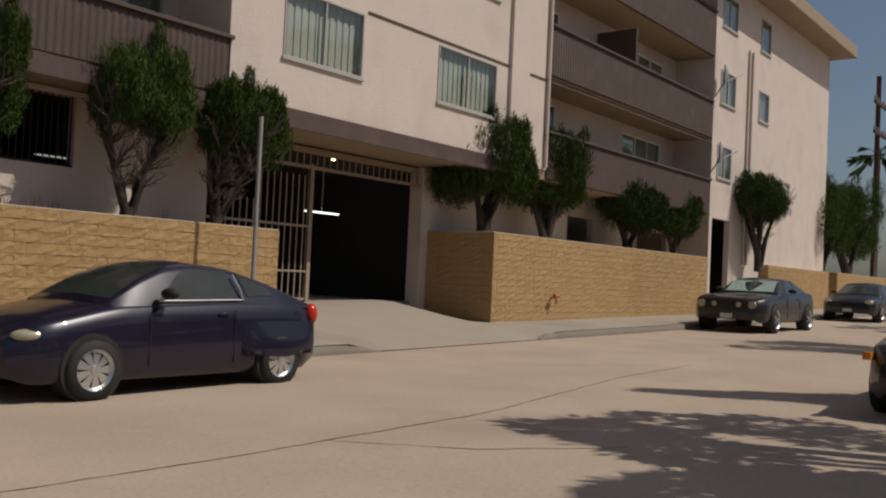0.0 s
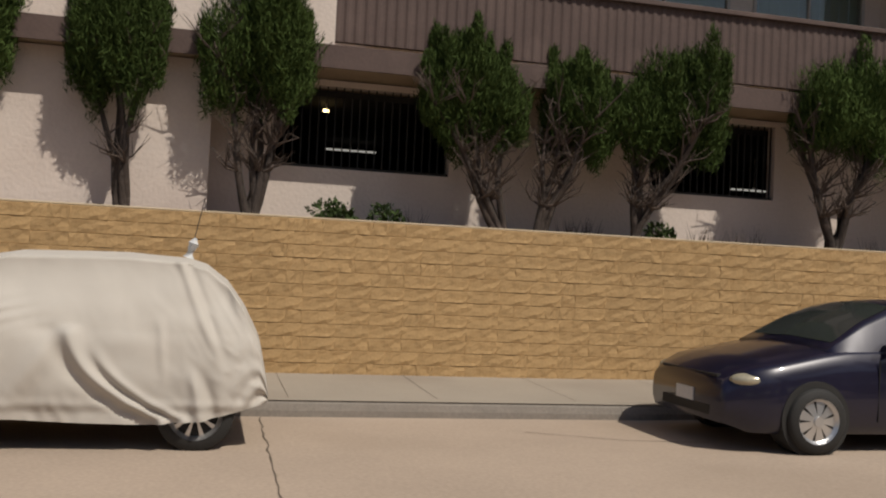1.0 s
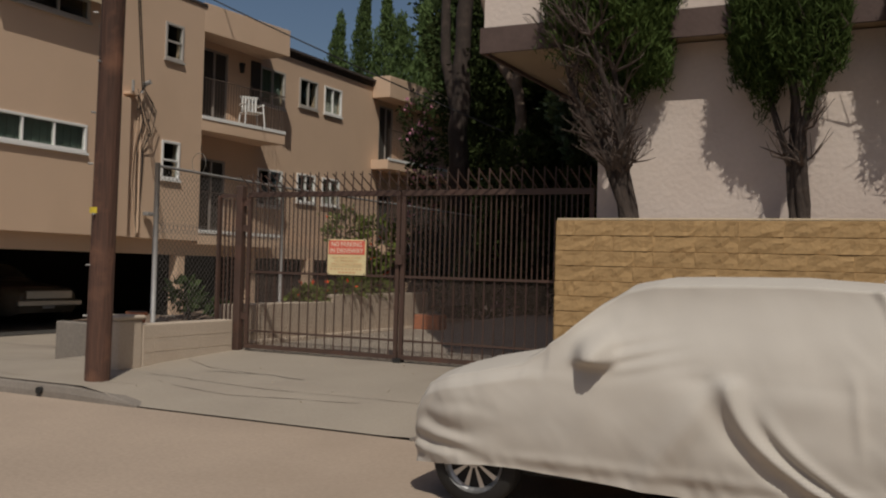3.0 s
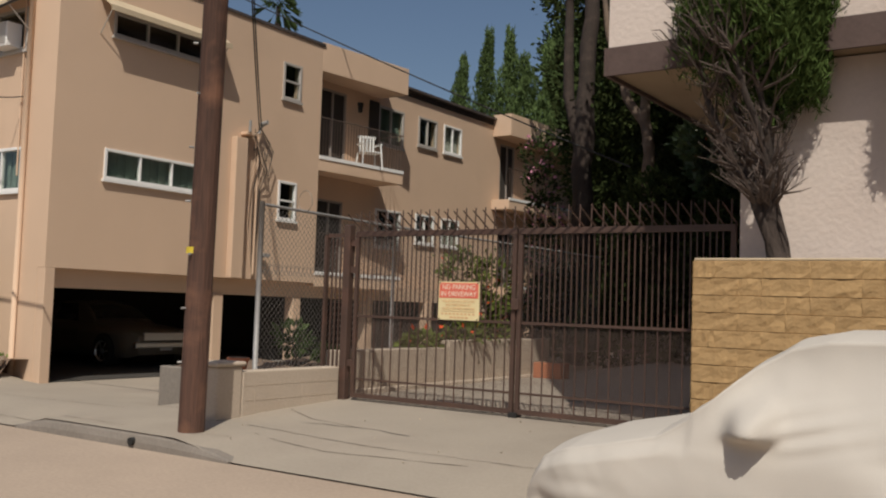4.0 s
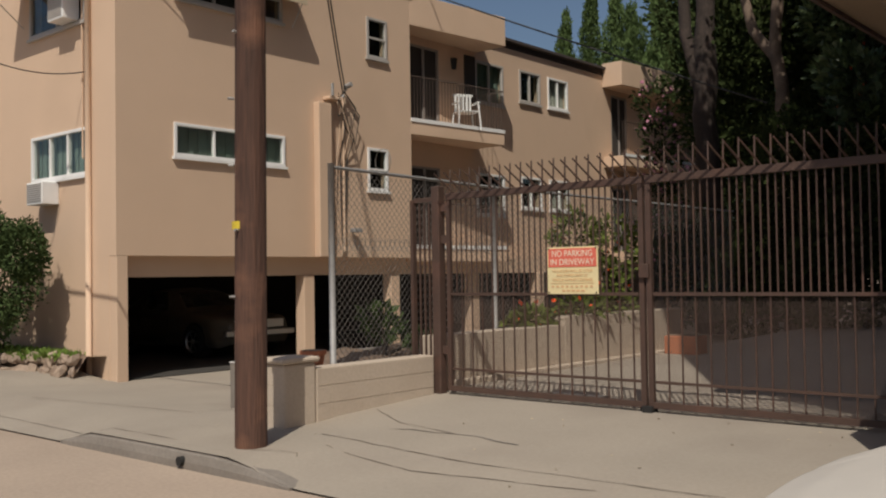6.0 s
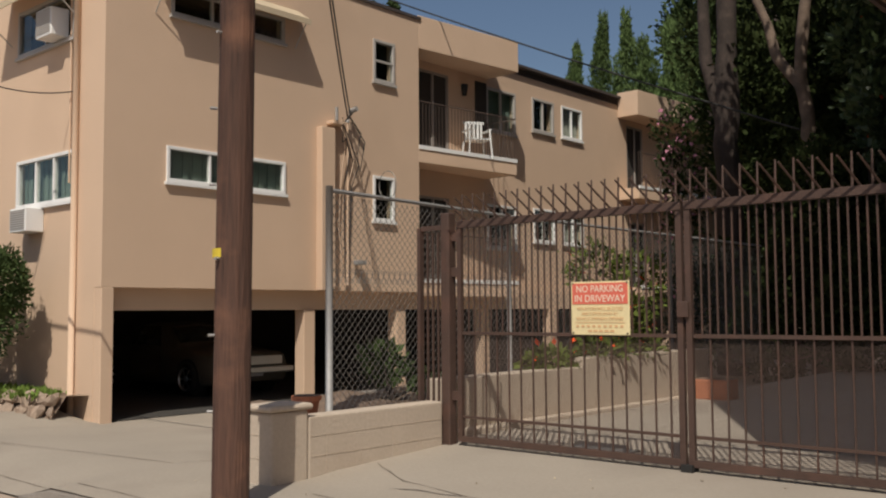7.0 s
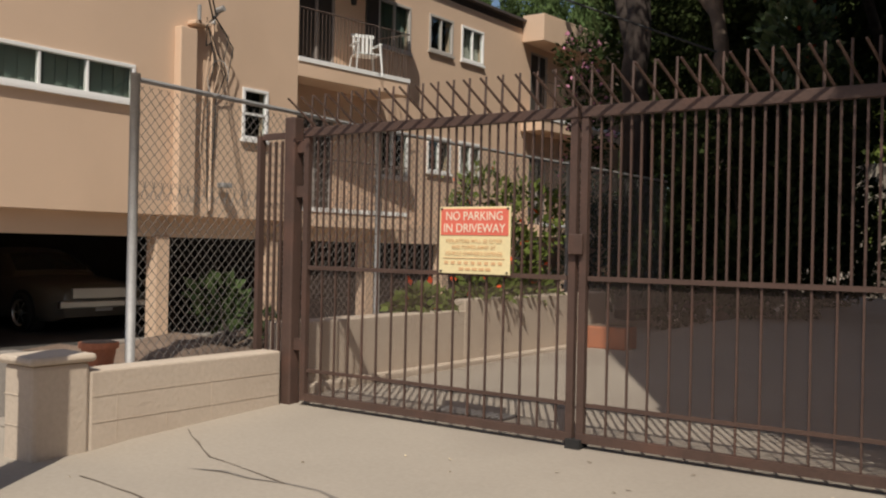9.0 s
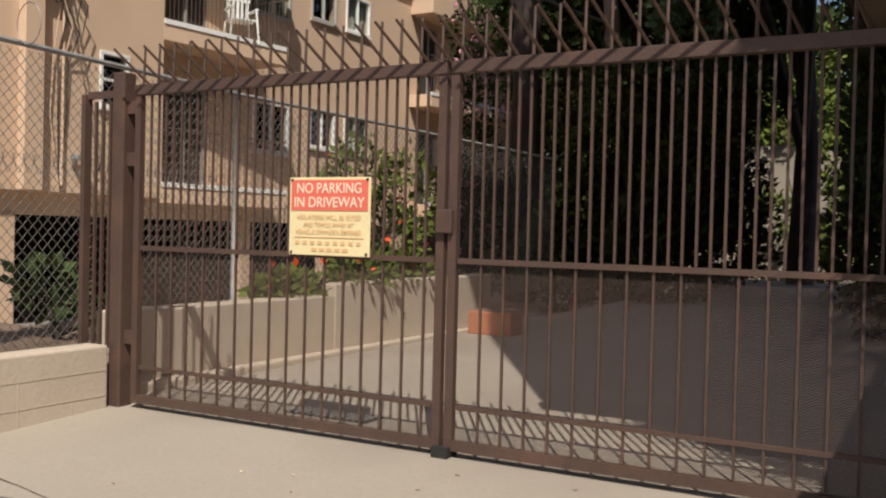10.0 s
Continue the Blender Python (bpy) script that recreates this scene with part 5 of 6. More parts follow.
def limbed_tree(at, limbs, blobs, per, size, material, seed, label, bark):
    """A tree whose trunk and main limbs follow given lines: each limb is (points, thick end, thin end)."""
    t = thing("tree", at, label, "tree")
    bm = bmesh.new()
    for pts, r0, r1 in limbs:
        fine = []
        for p, q in zip(pts, pts[1:]):
            fine += [Vector(p).lerp(Vector(q), k / 4) for k in range(4)]
        fine.append(Vector(pts[-1]))
        fine = [p + 0.05 * r0 / 0.2 * noise.noise_vector(p * 1.7) for p in fine]
        tube(bm, fine, [lerp(r0, r1, k / (len(fine) - 1)) * (1 + 0.12 * noise.noise(p * 4)) for k, p in enumerate(fine)], 10)
    part("trunk", bm, M[bark], t, smooth=True)
    leaves("crown", blobs, per, size, material, seed, 0.25, t, flat=0.55)
    return t


rng = random.Random(5)
limbed_tree((-11.9, 26.0, 0.4), [([(-11.9, 26, 0.2), (-11.85, 26, 3.0), (-11.9, 26, 6.2), (-11.75, 26.1, 9.5), (-11.9, 26.2, 13)], 0.36, 0.16), ([(-11.9, 26, 5.6), (-12.35, 26, 7.4), (-12.5, 26.2, 10.5)], 0.20, 0.1)],
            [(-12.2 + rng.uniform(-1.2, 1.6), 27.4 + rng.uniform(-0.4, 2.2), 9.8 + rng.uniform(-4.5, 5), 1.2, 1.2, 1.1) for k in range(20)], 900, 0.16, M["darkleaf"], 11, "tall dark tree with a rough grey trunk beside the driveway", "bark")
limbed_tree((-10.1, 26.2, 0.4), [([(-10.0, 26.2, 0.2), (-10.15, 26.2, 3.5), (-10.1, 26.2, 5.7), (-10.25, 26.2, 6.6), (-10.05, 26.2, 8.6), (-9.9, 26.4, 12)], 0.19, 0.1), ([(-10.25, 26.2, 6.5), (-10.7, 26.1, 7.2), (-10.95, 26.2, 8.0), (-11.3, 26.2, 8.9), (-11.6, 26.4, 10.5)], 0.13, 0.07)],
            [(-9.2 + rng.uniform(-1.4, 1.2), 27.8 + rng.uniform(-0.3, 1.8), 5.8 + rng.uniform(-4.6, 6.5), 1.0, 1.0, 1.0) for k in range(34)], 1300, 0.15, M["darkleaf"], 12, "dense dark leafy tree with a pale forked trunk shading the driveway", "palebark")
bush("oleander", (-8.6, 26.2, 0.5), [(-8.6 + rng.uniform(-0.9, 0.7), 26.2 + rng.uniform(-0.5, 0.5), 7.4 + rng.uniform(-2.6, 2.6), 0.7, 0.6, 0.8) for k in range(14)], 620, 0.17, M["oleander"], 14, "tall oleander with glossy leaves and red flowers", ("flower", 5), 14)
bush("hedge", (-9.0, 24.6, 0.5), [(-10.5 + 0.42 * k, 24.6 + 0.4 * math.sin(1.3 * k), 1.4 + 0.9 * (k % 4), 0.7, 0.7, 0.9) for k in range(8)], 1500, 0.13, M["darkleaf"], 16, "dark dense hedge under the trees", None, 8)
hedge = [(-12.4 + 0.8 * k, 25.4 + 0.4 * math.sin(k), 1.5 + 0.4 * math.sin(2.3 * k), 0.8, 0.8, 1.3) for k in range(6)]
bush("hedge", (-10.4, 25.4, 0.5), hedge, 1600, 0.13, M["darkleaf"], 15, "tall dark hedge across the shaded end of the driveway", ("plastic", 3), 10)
bush("flowering_climber", (-12.5, 24.6, 0.4), [(-12.6 + 0.3 * math.sin(k), 24.4 + 0.2 * k, 2.4 + 0.8 * k, 0.5, 0.5, 0.7) for k in range(5)], 420, 0.10, M["darkleaf"], 17, "climbing shrub with pinkish flowers by the tree trunk", ("pinkflower", 60), 8)


def cypress(at, h, r, seed, label="tall narrow green cypress behind the buildings"):
    x, y, z = at
    t = thing("cypress_tree", at, label, "tree", "cypresses behind the buildings")
    part("trunk", T([(x, y, z), (x, y, z + h * 0.9)], [0.2, 0.04], 8), M["bark"], t)
    n = 16
    blobs = [(x + 0.12 * r * math.sin(k * 2.1 + seed), y, z + h * (0.06 + 0.9 * k / n), r * 1.6 * (1 - (k / n) ** 1.7) + 0.15, r * 1.6 * (1 - (k / n) ** 1.7) + 0.15, h * 0.075) for k in range(n)]
    leaves("crown", blobs, 1100, 0.26, M["cypress"], seed, 0.8, t, flat=0.25)


for k, (x, y, h, r) in enumerate(((-34.8, 55, 18.8, 1.1), (-33.2, 55.5, 20.6, 1.2), (-31.2, 55, 20.2, 1.3), (-29.4, 54, 18.0, 1.5), (-27.6, 54, 18.6, 1.6), (-25.6, 53, 17.5, 1.7), (-23.4, 52, 17.5, 1.8), (-21.0, 51, 17, 2.0))):
    cypress((x, y, 0), h, r, 70 + k)
big_tree((-28.0, 59, 0), 19, [(-27.5 + rng.uniform(-2.5, 5), 59 + rng.uniform(-1, 2), 19.5 + rng.uniform(-7, 4), 2.2, 2.2, 2.0) for k in range(22)], 900, 0.36, M["broadleaf"], 21, "large broad green tree behind the cypresses")
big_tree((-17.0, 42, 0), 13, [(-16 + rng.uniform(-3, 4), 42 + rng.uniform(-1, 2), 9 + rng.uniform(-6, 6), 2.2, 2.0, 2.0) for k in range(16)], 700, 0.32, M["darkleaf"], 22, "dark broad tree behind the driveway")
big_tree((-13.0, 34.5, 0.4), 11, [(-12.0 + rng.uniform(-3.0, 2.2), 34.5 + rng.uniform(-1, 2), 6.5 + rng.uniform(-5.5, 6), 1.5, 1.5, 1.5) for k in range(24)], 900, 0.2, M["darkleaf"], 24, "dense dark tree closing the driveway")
# Crown placed overhead out of view, to keep sky light off the driveway.
big_tree((-7.4, 32.5, 0.4), 11, [(-7.0 + rng.uniform(-2.4, 2.4), 20.0 + rng.uniform(-4, 4), 10.6 + rng.uniform(-0.8, 2.6), 1.5, 1.6, 1.1) for k in range(17)], 800, 0.2, M["darkleaf"], 25, "tall dark tree whose unseen canopy shades the driveway")
bush("garden_shrubs", (-8.5, 43.5, 0.5), [(-11.5 + 0.55 * k, 43.5 + math.sin(k), 3.6 + 2.6 * math.sin(1.7 * k), 1.2, 1.0, 1.9) for k in range(15)], 600, 0.22, M["bushleaf"], 23, "sunlit green shrubbery at the far end of the driveway", None, 8)


big_tree((-9.5, 46, 0.3), 9, [(-8.5 + rng.uniform(-4, 4), 46 + rng.uniform(-1, 1.5), 8 + rng.uniform(-4, 4.5), 1.8, 1.6, 1.6) for k in range(20)], 700, 0.3, M["broadleaf"], 29, "broad green tree beyond the end of the passage")
solo("garden_wall", B(-10.6, -7.4, 40.2, 40.4, 0.2, 4.6), M["pave"], "pale grey wall at the far end of the side passage", "wall", kind="structure")
bush("sunlit_shrub", (-8.0, 38.6, 0.5), [(-9.3, 39.5, 6.4, 1.0, 0.8, 1.1), (-8.2, 39.3, 7.3, 1.0, 0.8, 1.0), (-7.35, 38.5, 3.9, 0.7, 0.7, 0.9), (-6.8, 38.2, 2.8, 0.8, 0.7, 0.9), (-9.1, 38.8, 2.3, 0.9, 0.7, 0.9), (-7.8, 38.2, 1.5, 1.0, 0.7, 0.7)], 620, 0.17, M["bushleaf"], 19, "sunlit yellowish green shrubs at the end of the passage", None, 10)


def palm(at, h, seed):
    x, y, z = at
    rng = random.Random(seed)
    t = thing("palm_tree", at, "tall fan palm seen over the roofs", "tree")
    part("trunk", T([(x, y, z), (x + 0.2, y, z + h)], [0.25, 0.18], 8), M["bark"], t)
    bm = bmesh.new()
    for k in range(34):
        a, e = rng.uniform(0, 6.28), rng.uniform(-0.7, 1.2)
        pts = [(x + 0.2 + math.cos(a) * math.cos(e) * s, y + math.sin(a) * math.cos(e) * s, z + h + math.sin(e) * s - 0.25 * s * s) for s in (0, 0.9, 1.8)]
        for j in range(8):
            b = a + (j - 3.5) * 0.16
            tip = (pts[2][0] + 0.5 * math.cos(b), pts[2][1] + 0.5 * math.sin(b), pts[2][2] + rng.uniform(-0.5, 0.3))
            v = [bm.verts.new(p) for p in (pts[1], (pts[2][0], pts[2][1], pts[2][2] + 0.06), tip)]
            bm.faces.new(v)
        tube(bm, pts, [0.03, 0.02, 0.01], 4, False)
    part("fronds", bm, M["broadleaf"], t)


palm((-57, 60, 0), 26.3, 1)
palm((-62, 23.7, 0), 16.3, 2)
palm((75, 16, 0), 12, 3)
# street-side shrubs and rockery of the beige building
rk = thing("rockery", (-20, 11.6, 0.1), "rough stone rubble edging of a raised grass bed", "rockery")
rr = random.Random(9)
rock_meshes = []
for k in range(6):
    bm = bmesh.new()
    bmesh.ops.create_icosphere(bm, subdivisions=1, radius=0.5)
    for v in bm.verts:
        v.co *= rr.uniform(0.75, 1.2)
    me = bpy.data.meshes.new("stone")
    bm.to_mesh(me)
    bm.free()
    me.materials.append(M["stone"])
    rock_meshes.append(me)


def rock(x, y, z, s):
    ob = new("stone", rr.choice(rock_meshes))
    ob.parent = rk
    ob.matrix_basis = Matrix.Translation(Vector((x, y, z)) - Vector(rk.location)) @ Matrix.LocRotScale(None, Euler((rr.uniform(0, 3), rr.uniform(0, 3), rr.uniform(0, 3))), (s, s * 0.8, s * 0.6))


for k in range(75):
    f = k / 75
    x = lerp(-15.75, -23.0, f)
    for z in (0.22, 0.40):
        rock(x + rr.uniform(-0.05, 0.05), lerp(12.05, 11.0, min(1, f * 2.2)) + rr.uniform(-0.05, 0.05) + (0.06 if z > 0.3 else 0), z, rr.uniform(0.2, 0.34))
sheet("raised_bed", steps(-24, -15.7, 0.5), steps(11.3, 12.65, 0.3), lambda x, y: 0.44 + 0.03 * math.sin(4 * x) - (0.5 if y < lerp(12.1, 11.15, min(1, (-15.75 - x) / 3.3)) else 0), M["soil"], "raised earth bed with a thin lawn", "soil")
gb = [(x, 12.1, 0.46, 0.6, 0.45, 0.05) for x in steps(-23, -16.4, 0.8)]
g = leaves("lawn", gb, 420, 0.10, M["grass"], 33, 0.8)
tagged(g, "thin bright green lawn on the raised bed", "grass", "", "stuff")
bush("clipped_shrub", (-17.9, 11.9, 0.45), [(-17.3, 11.8, 1.8, 0.75, 0.5, 0.85), (-18.1, 11.8, 2.4, 0.5, 0.45, 0.5), (-19.0, 11.7, 1.7, 0.75, 0.5, 0.8), (-18.0, 11.7, 1.15, 1.2, 0.5, 0.6), (-16.9, 11.9, 2.1, 0.4, 0.4, 0.5)], 3200, 0.06, M["broadleaf"], 35, "dense rounded green shrub trained up the beige wall", None, 8)
bush("clipped_tree", (-23.5, 11.8, 0.3), [(-23.0, 11.5, 3.0, 0.8, 0.6, 0.6), (-24.0, 11.5, 3.5, 0.8, 0.6, 0.6), (-23.3, 11.5, 2.3, 0.6, 0.5, 0.5), (-24.4, 11.5, 2.7, 0.6, 0.5, 0.5)], 900, 0.11, M["broadleaf"], 36, "cloud-pruned green tree before the beige building", None, 8)
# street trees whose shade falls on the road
# Leaf mass added here; it stands for the dark overhang and wall in shade.
bush("added_side_foliage", (-4.7, 25, 0.5), [(-4.75 + 0.15 * math.sin(3 * k), 20.5 + 0.8 * k, 1.6 + (k % 3) * 1.5, 0.6, 0.9, 1.1) for k in range(12)], 1100, 0.14, M["darkleaf"], 27, "dark foliage added along the side wall in place of deep shade", None, 8)
for k, (x, y, cx, cy, cz) in enumerate(((9.9, -3.7, 9.2, -1.2, 6.0), (25.0, -3.2, 24.4, -0.6, 9.0), (36.0, -3.2, 35.6, -0.2, 9.5))):
    big_tree((x, y, 0.1), cz - 0.8, [(cx + rng.uniform(-1.7, 1.9), cy + rng.uniform(-1.5, 1.2), cz + rng.uniform(-0.6, 0.8), 0.7, 0.7, 0.5) for q in range(13)], 330, 0.2, M["broadleaf"], 50 + k, "leafy street tree on the opposite pavement")
cypress((14.2, -1.9, 0.1), 10.2, 0.5, 57, "tall narrow cypress on the opposite pavement")


# ---- cars ----
def loft(rows, bm=None, close=True):
    bm = bm or bmesh.new()
    vs = [[bm.verts.new(p) for p in r] for r in rows]
    for a, b in zip(vs, vs[1:]):
        for k in range(len(a) - 1):
            bm.faces.new((a[k], b[k], b[k + 1], a[k + 1]))
    if close:
        bm.faces.new(vs[0])
        bm.faces.new(vs[-1][::-1])
    bmesh.ops.recalc_face_normals(bm, faces=bm.faces)
    return bm


def blob(c, r, seg=10):
    bm = bmesh.new()
    bmesh.ops.create_uvsphere(bm, u_segments=seg * 2, v_segments=seg, radius=1)
    bmesh.ops.scale(bm, verts=bm.verts, vec=r)
    bmesh.ops.translate(bm, verts=bm.verts, vec=c)
    return bm


def wheel(parent, x, y, r, side, spokes, rim="chrome", cover=False):
    """A wheel with its axle along y; side is the outward way, +1 or -1."""
    bm = bmesh.new()
    prof = [(-0.09, r * 0.66), (-0.09, r * 0.93), (-0.06, r), (0.06, r), (0.085, r * 0.93), (0.092, r * 0.70)]
    rows = []
    for k in range(29):
        a = 2 * math.pi * k / 28
        rows.append([(x + q * math.cos(a), y + side * d, r + q * math.sin(a)) for d, q in prof])
    wh = part("wheel", loft(rows, bm, False), M["black"], parent, "black rubber tyre with a metal rim", smooth=True)
    bm = bmesh.new()
    n = 28
    rim_r = [(r * 0.70, 0.088), (r * 0.66, 0.07), (r * 0.6, 0.055)]
    loft([[(x + q * math.cos(2 * math.pi * k / n), y + side * d, r + q * math.sin(2 * math.pi * k / n)) for q, d in rim_r] for k in range(n + 1)], bm, False)
    for k in range(spokes):
        a = 2 * math.pi * k / spokes
        w = 0.27 if cover else 0.10
        pts = [(q * math.cos(a + s * w * (1 if q > 0.1 else 1.6)), q * math.sin(a + s * w * (1 if q > 0.1 else 1.6)), d) for q, d, s in ((r * 0.12, 0.075, -1), (r * 0.66, 0.055, -1), (r * 0.66, 0.055, 1), (r * 0.12, 0.075, 1))]
        f = bm.faces.new([bm.verts.new((x + px, y + side * d, r + pz)) for px, pz, d in pts])
    tube(bm, [(x, y + side * 0.03, r), (x, y + side * 0.085, r)], r * 0.16, 12)
    part("rim", bm, M[rim], wh, "silver rim")
    # Black disc for the shade behind the spokes.
    part("brake_shadow", T([(x, y - side * 0.05, r), (x, y + side * 0.046, r)], r * 0.68, 20), M["black"], wh)


def car(name, label, at, turn, L, W, top, roof, paint, wheels, r=0.3, spokes=8, cover=False, belt=0.86, zb=0.2, group="parked cars", skirt=0.0, side_glass=()):
    """A car with its nose at x = 0. top: the line of bonnet, belt and boot; roof: the line of the glasshouse, both as knots along the length."""
    c = thing(name, (0, 0, 0), label, "car", group)
    P = M[paint]
    if not side_glass:
        a, b = roof[0][0], roof[-1][0]
        side_glass = [[(a + 0.55, 0.12), (a + 1.45, 0.12), (a + 1.4, 0.9), (a + 0.85, 0.9)], [(a + 1.55, 0.12), (b - 0.55, 0.15), (b - 0.85, 0.88), (a + 1.5, 0.9)]]
    xs = sorted({0.0, 0.03, 0.10, 0.22, L - 0.22, L - 0.10, L - 0.03, L, *steps(0.3, L - 0.3, 0.12)})
    rows = []
    for x in xs:
        e = min(x, L - x)
        w = W / 2 * (0.80 + 0.20 * sstep(0, 0.42, e) ** 0.6) * (1 - 0.02 * sstep(L * 0.6, L, x))
        zt = curve_at(top, x)
        b = zb + 0.07 * (1 - sstep(0, 0.25, e))
        zs = zt - 0.05
        half = [(w * 0.9, b), (w * 0.985, b + 0.08), (w, lerp(b, zs, 0.45)), (w * 0.985, lerp(b, zs, 0.75)), (w * 0.955, zs - 0.02), (w * 0.88, zs + 0.02), (w * 0.5, zt), (0, zt + 0.012)]
        rows.append([(x, -y, z) for y, z in half] + [(x, y, z) for y, z in half[-2::-1]])
    part("body", loft(rows), P, c, smooth=True)
    g0, g1 = roof[0][0], roof[-1][0]
    rows, roofrows, left, right = [], [], [], []
    for x in steps(g0, g1, 0.09):
        z, b = curve_at(roof, x), curve_at(top, x) - 0.06
        f = min(1, max(0, (z - b) / 0.45))
        wb, wr = W / 2 * 0.92, W / 2 * lerp(0.86, 0.66, f)
        z = max(z, b + 0.02)
        half = [(wb, b), (lerp(wb, wr, 0.8) , lerp(b, z, 0.78)), (wr, z - 0.035 * f), (wr * 0.5, z), (0, z + 0.015)]
        rows.append([(x, -y, q) for y, q in half] + [(x, y, q) for y, q in half[-2::-1]])
        if f > 0.9:
            up = [(lerp(wb, wr, 0.8) + 0.006, lerp(b, z, 0.80)), (wr + 0.004, z - 0.028), (wr * 0.5, z + 0.008), (0, z + 0.022)]
            roofrows.append([(x, -y, q) for y, q in up] + [(x, y, q) for y, q in up[-2::-1]])
        left.append((x, -(lerp(wb, wr, 0.8)), lerp(b, z, 0.80)))
    gh = part("glasshouse", loft(rows), P, c, smooth=True)

    def section(x):
        z, b = curve_at(roof, x), curve_at(top, x) - 0.06
        f = min(1, max(0, (z - b) / 0.45))
        wb, wr = W / 2 * 0.92, W / 2 * lerp(0.86, 0.66, f)
        return b, max(z, b + 0.02), wb, wr, f

    def flank(x, h, s):
        b, z, wb, wr, f = section(x)
        wm, zm = lerp(wb, wr, 0.8), lerp(b, z, 0.78)
        y, q = (lerp(wb, wm, h / 0.78), lerp(b, zm, h / 0.78)) if h < 0.78 else (lerp(wm, wr, (h - 0.78) / 0.22), lerp(zm, z - 0.035 * f, (h - 0.78) / 0.22))
        return (x, s * (y + 0.006), q + 0.002)

    def over(x, v):
        b, z, wb, wr, f = section(x)
        a = abs(v)
        q = lerp(z + 0.015, z, a / 0.5) if a < 0.5 else lerp(z, z - 0.035 * f, (a - 0.5) / 0.5)
        return (x, v * wr, q + 0.006)

    full = [x for x in steps(g0, g1, 0.05) if section(x)[4] > 0.85]
    fa, fb = full[0], full[-1]
    # Windows are dark opaque patches laid over the painted shell.
    part("windscreen", loft([[over(lerp(g0 + 0.10, fa + 0.12, i / 8), v) for v in steps(-0.93, 0.93, 0.2)] for i in range(9)], close=False), M["carglass"], gh, "dusty windscreen as a dark opaque patch", smooth=True)
    part("rear_window", loft([[over(lerp(fb, g1 - 0.08, i / 8), v) for v in steps(-0.88, 0.88, 0.2)] for i in range(9)], close=False), M["carglass"], gh, "rear window as a dark opaque patch", smooth=True)
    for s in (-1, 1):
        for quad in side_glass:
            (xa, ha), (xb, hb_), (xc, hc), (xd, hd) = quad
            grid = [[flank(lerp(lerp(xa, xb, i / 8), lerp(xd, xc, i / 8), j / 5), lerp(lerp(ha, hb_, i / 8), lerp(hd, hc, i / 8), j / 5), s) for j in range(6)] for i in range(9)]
            part("side_window", loft(grid, close=False), M["carglass"], gh, "side window as a dark opaque patch", smooth=True)
    for s in (-1, 1):
        part("mirror", blob((g0 + 0.62, s * (W / 2 + 0.06), curve_at(top, g0 + 0.6) + 0.08), (0.075, 0.12, 0.062), 8), M["black"], c, smooth=True)
        part("door_seam", B(g0 + 0.45, g0 + 0.456, s * W / 2 * 0.995 - 0.006, s * W / 2 * 0.995 + 0.006, zb + 0.12, curve_at(top, g0 + 0.45) - 0.12), M["black"], c)
        part("door_seam", B(g0 + 1.55, g0 + 1.556, s * W / 2 * 0.995 - 0.006, s * W / 2 * 0.995 + 0.006, zb + 0.12, curve_at(top, g0 + 1.5) - 0.12), M["black"], c)
        part("door_handle", blob((g0 + 1.4, s * W / 2 * 0.985, curve_at(top, g0 + 1.4) - 0.16), (0.09, 0.022, 0.02), 5), P, c)
        for k, wx in enumerate(wheels):
            # Black disc on the solid body side paints the shade of the wheel opening.
            part("wheel_arch", T([(wx, s * (W / 2 - 0.22), r + 0.01), (wx, s * (W / 2 + 0.004), r + 0.01)], r + 0.05, 28), M["black"], c)
            wheel(c, wx, s * (W / 2 - 0.035), r, s, spokes, cover=cover)
            if skirt and k == 1:
                part("wheel_skirt", loft([[(wx + u, s * (W / 2 * 0.985 + 0.078 * math.sqrt(max(0.0, 1 - (u / 0.56) ** 2)) * (1 - max(0.0, h - 0.2) / 0.25)), r + h + 0.10 * (u / 0.55) ** 2 * (h < 0.05)) for h in (0.04, 0.06, 0.12, 0.2, 0.28, 0.36, 0.44)] for u in steps(-0.55, 0.55, 0.05)], close=False), P, c, smooth=True)
    part("plate", B(-0.012, 0.0, -0.16, 0.16, 0.36, 0.48), M["plate"], c)
    part("plate", B(L, L + 0.012, -0.16, 0.16, 0.5, 0.62), M["plate"], c)
    parked.append((c, pose(*at, 0, 0, turn)))
    return c


parked = []
# dark navy two-door hatchback
ZI = road_z(5.5)
ins = car("hatchback_car", "dusty dark navy two-door hatchback parked at the kerb", (3.97, 8.33, ZI), 0, 3.95, 1.68,
          [(0, 0.60), (0.06, 0.67), (0.3, 0.765), (0.9, 0.89), (1.15, 0.93), (2.4, 0.97), (3.3, 0.98), (3.75, 0.93), (3.95, 0.80)],
          [(0.98, 0.90), (1.4, 1.16), (1.75, 1.31), (2.1, 1.355), (2.6, 1.32), (3.1, 1.18), (3.75, 0.93)], "navy", (0.80, 3.2), 0.285, 9, True, skirt=1, zb=0.16,
          side_glass=[[(1.55, 0.12), (2.62, 0.10), (2.52, 0.92), (1.95, 0.86)], [(2.78, 0.22), (3.18, 0.40), (3.05, 0.80), (2.70, 0.85)]])
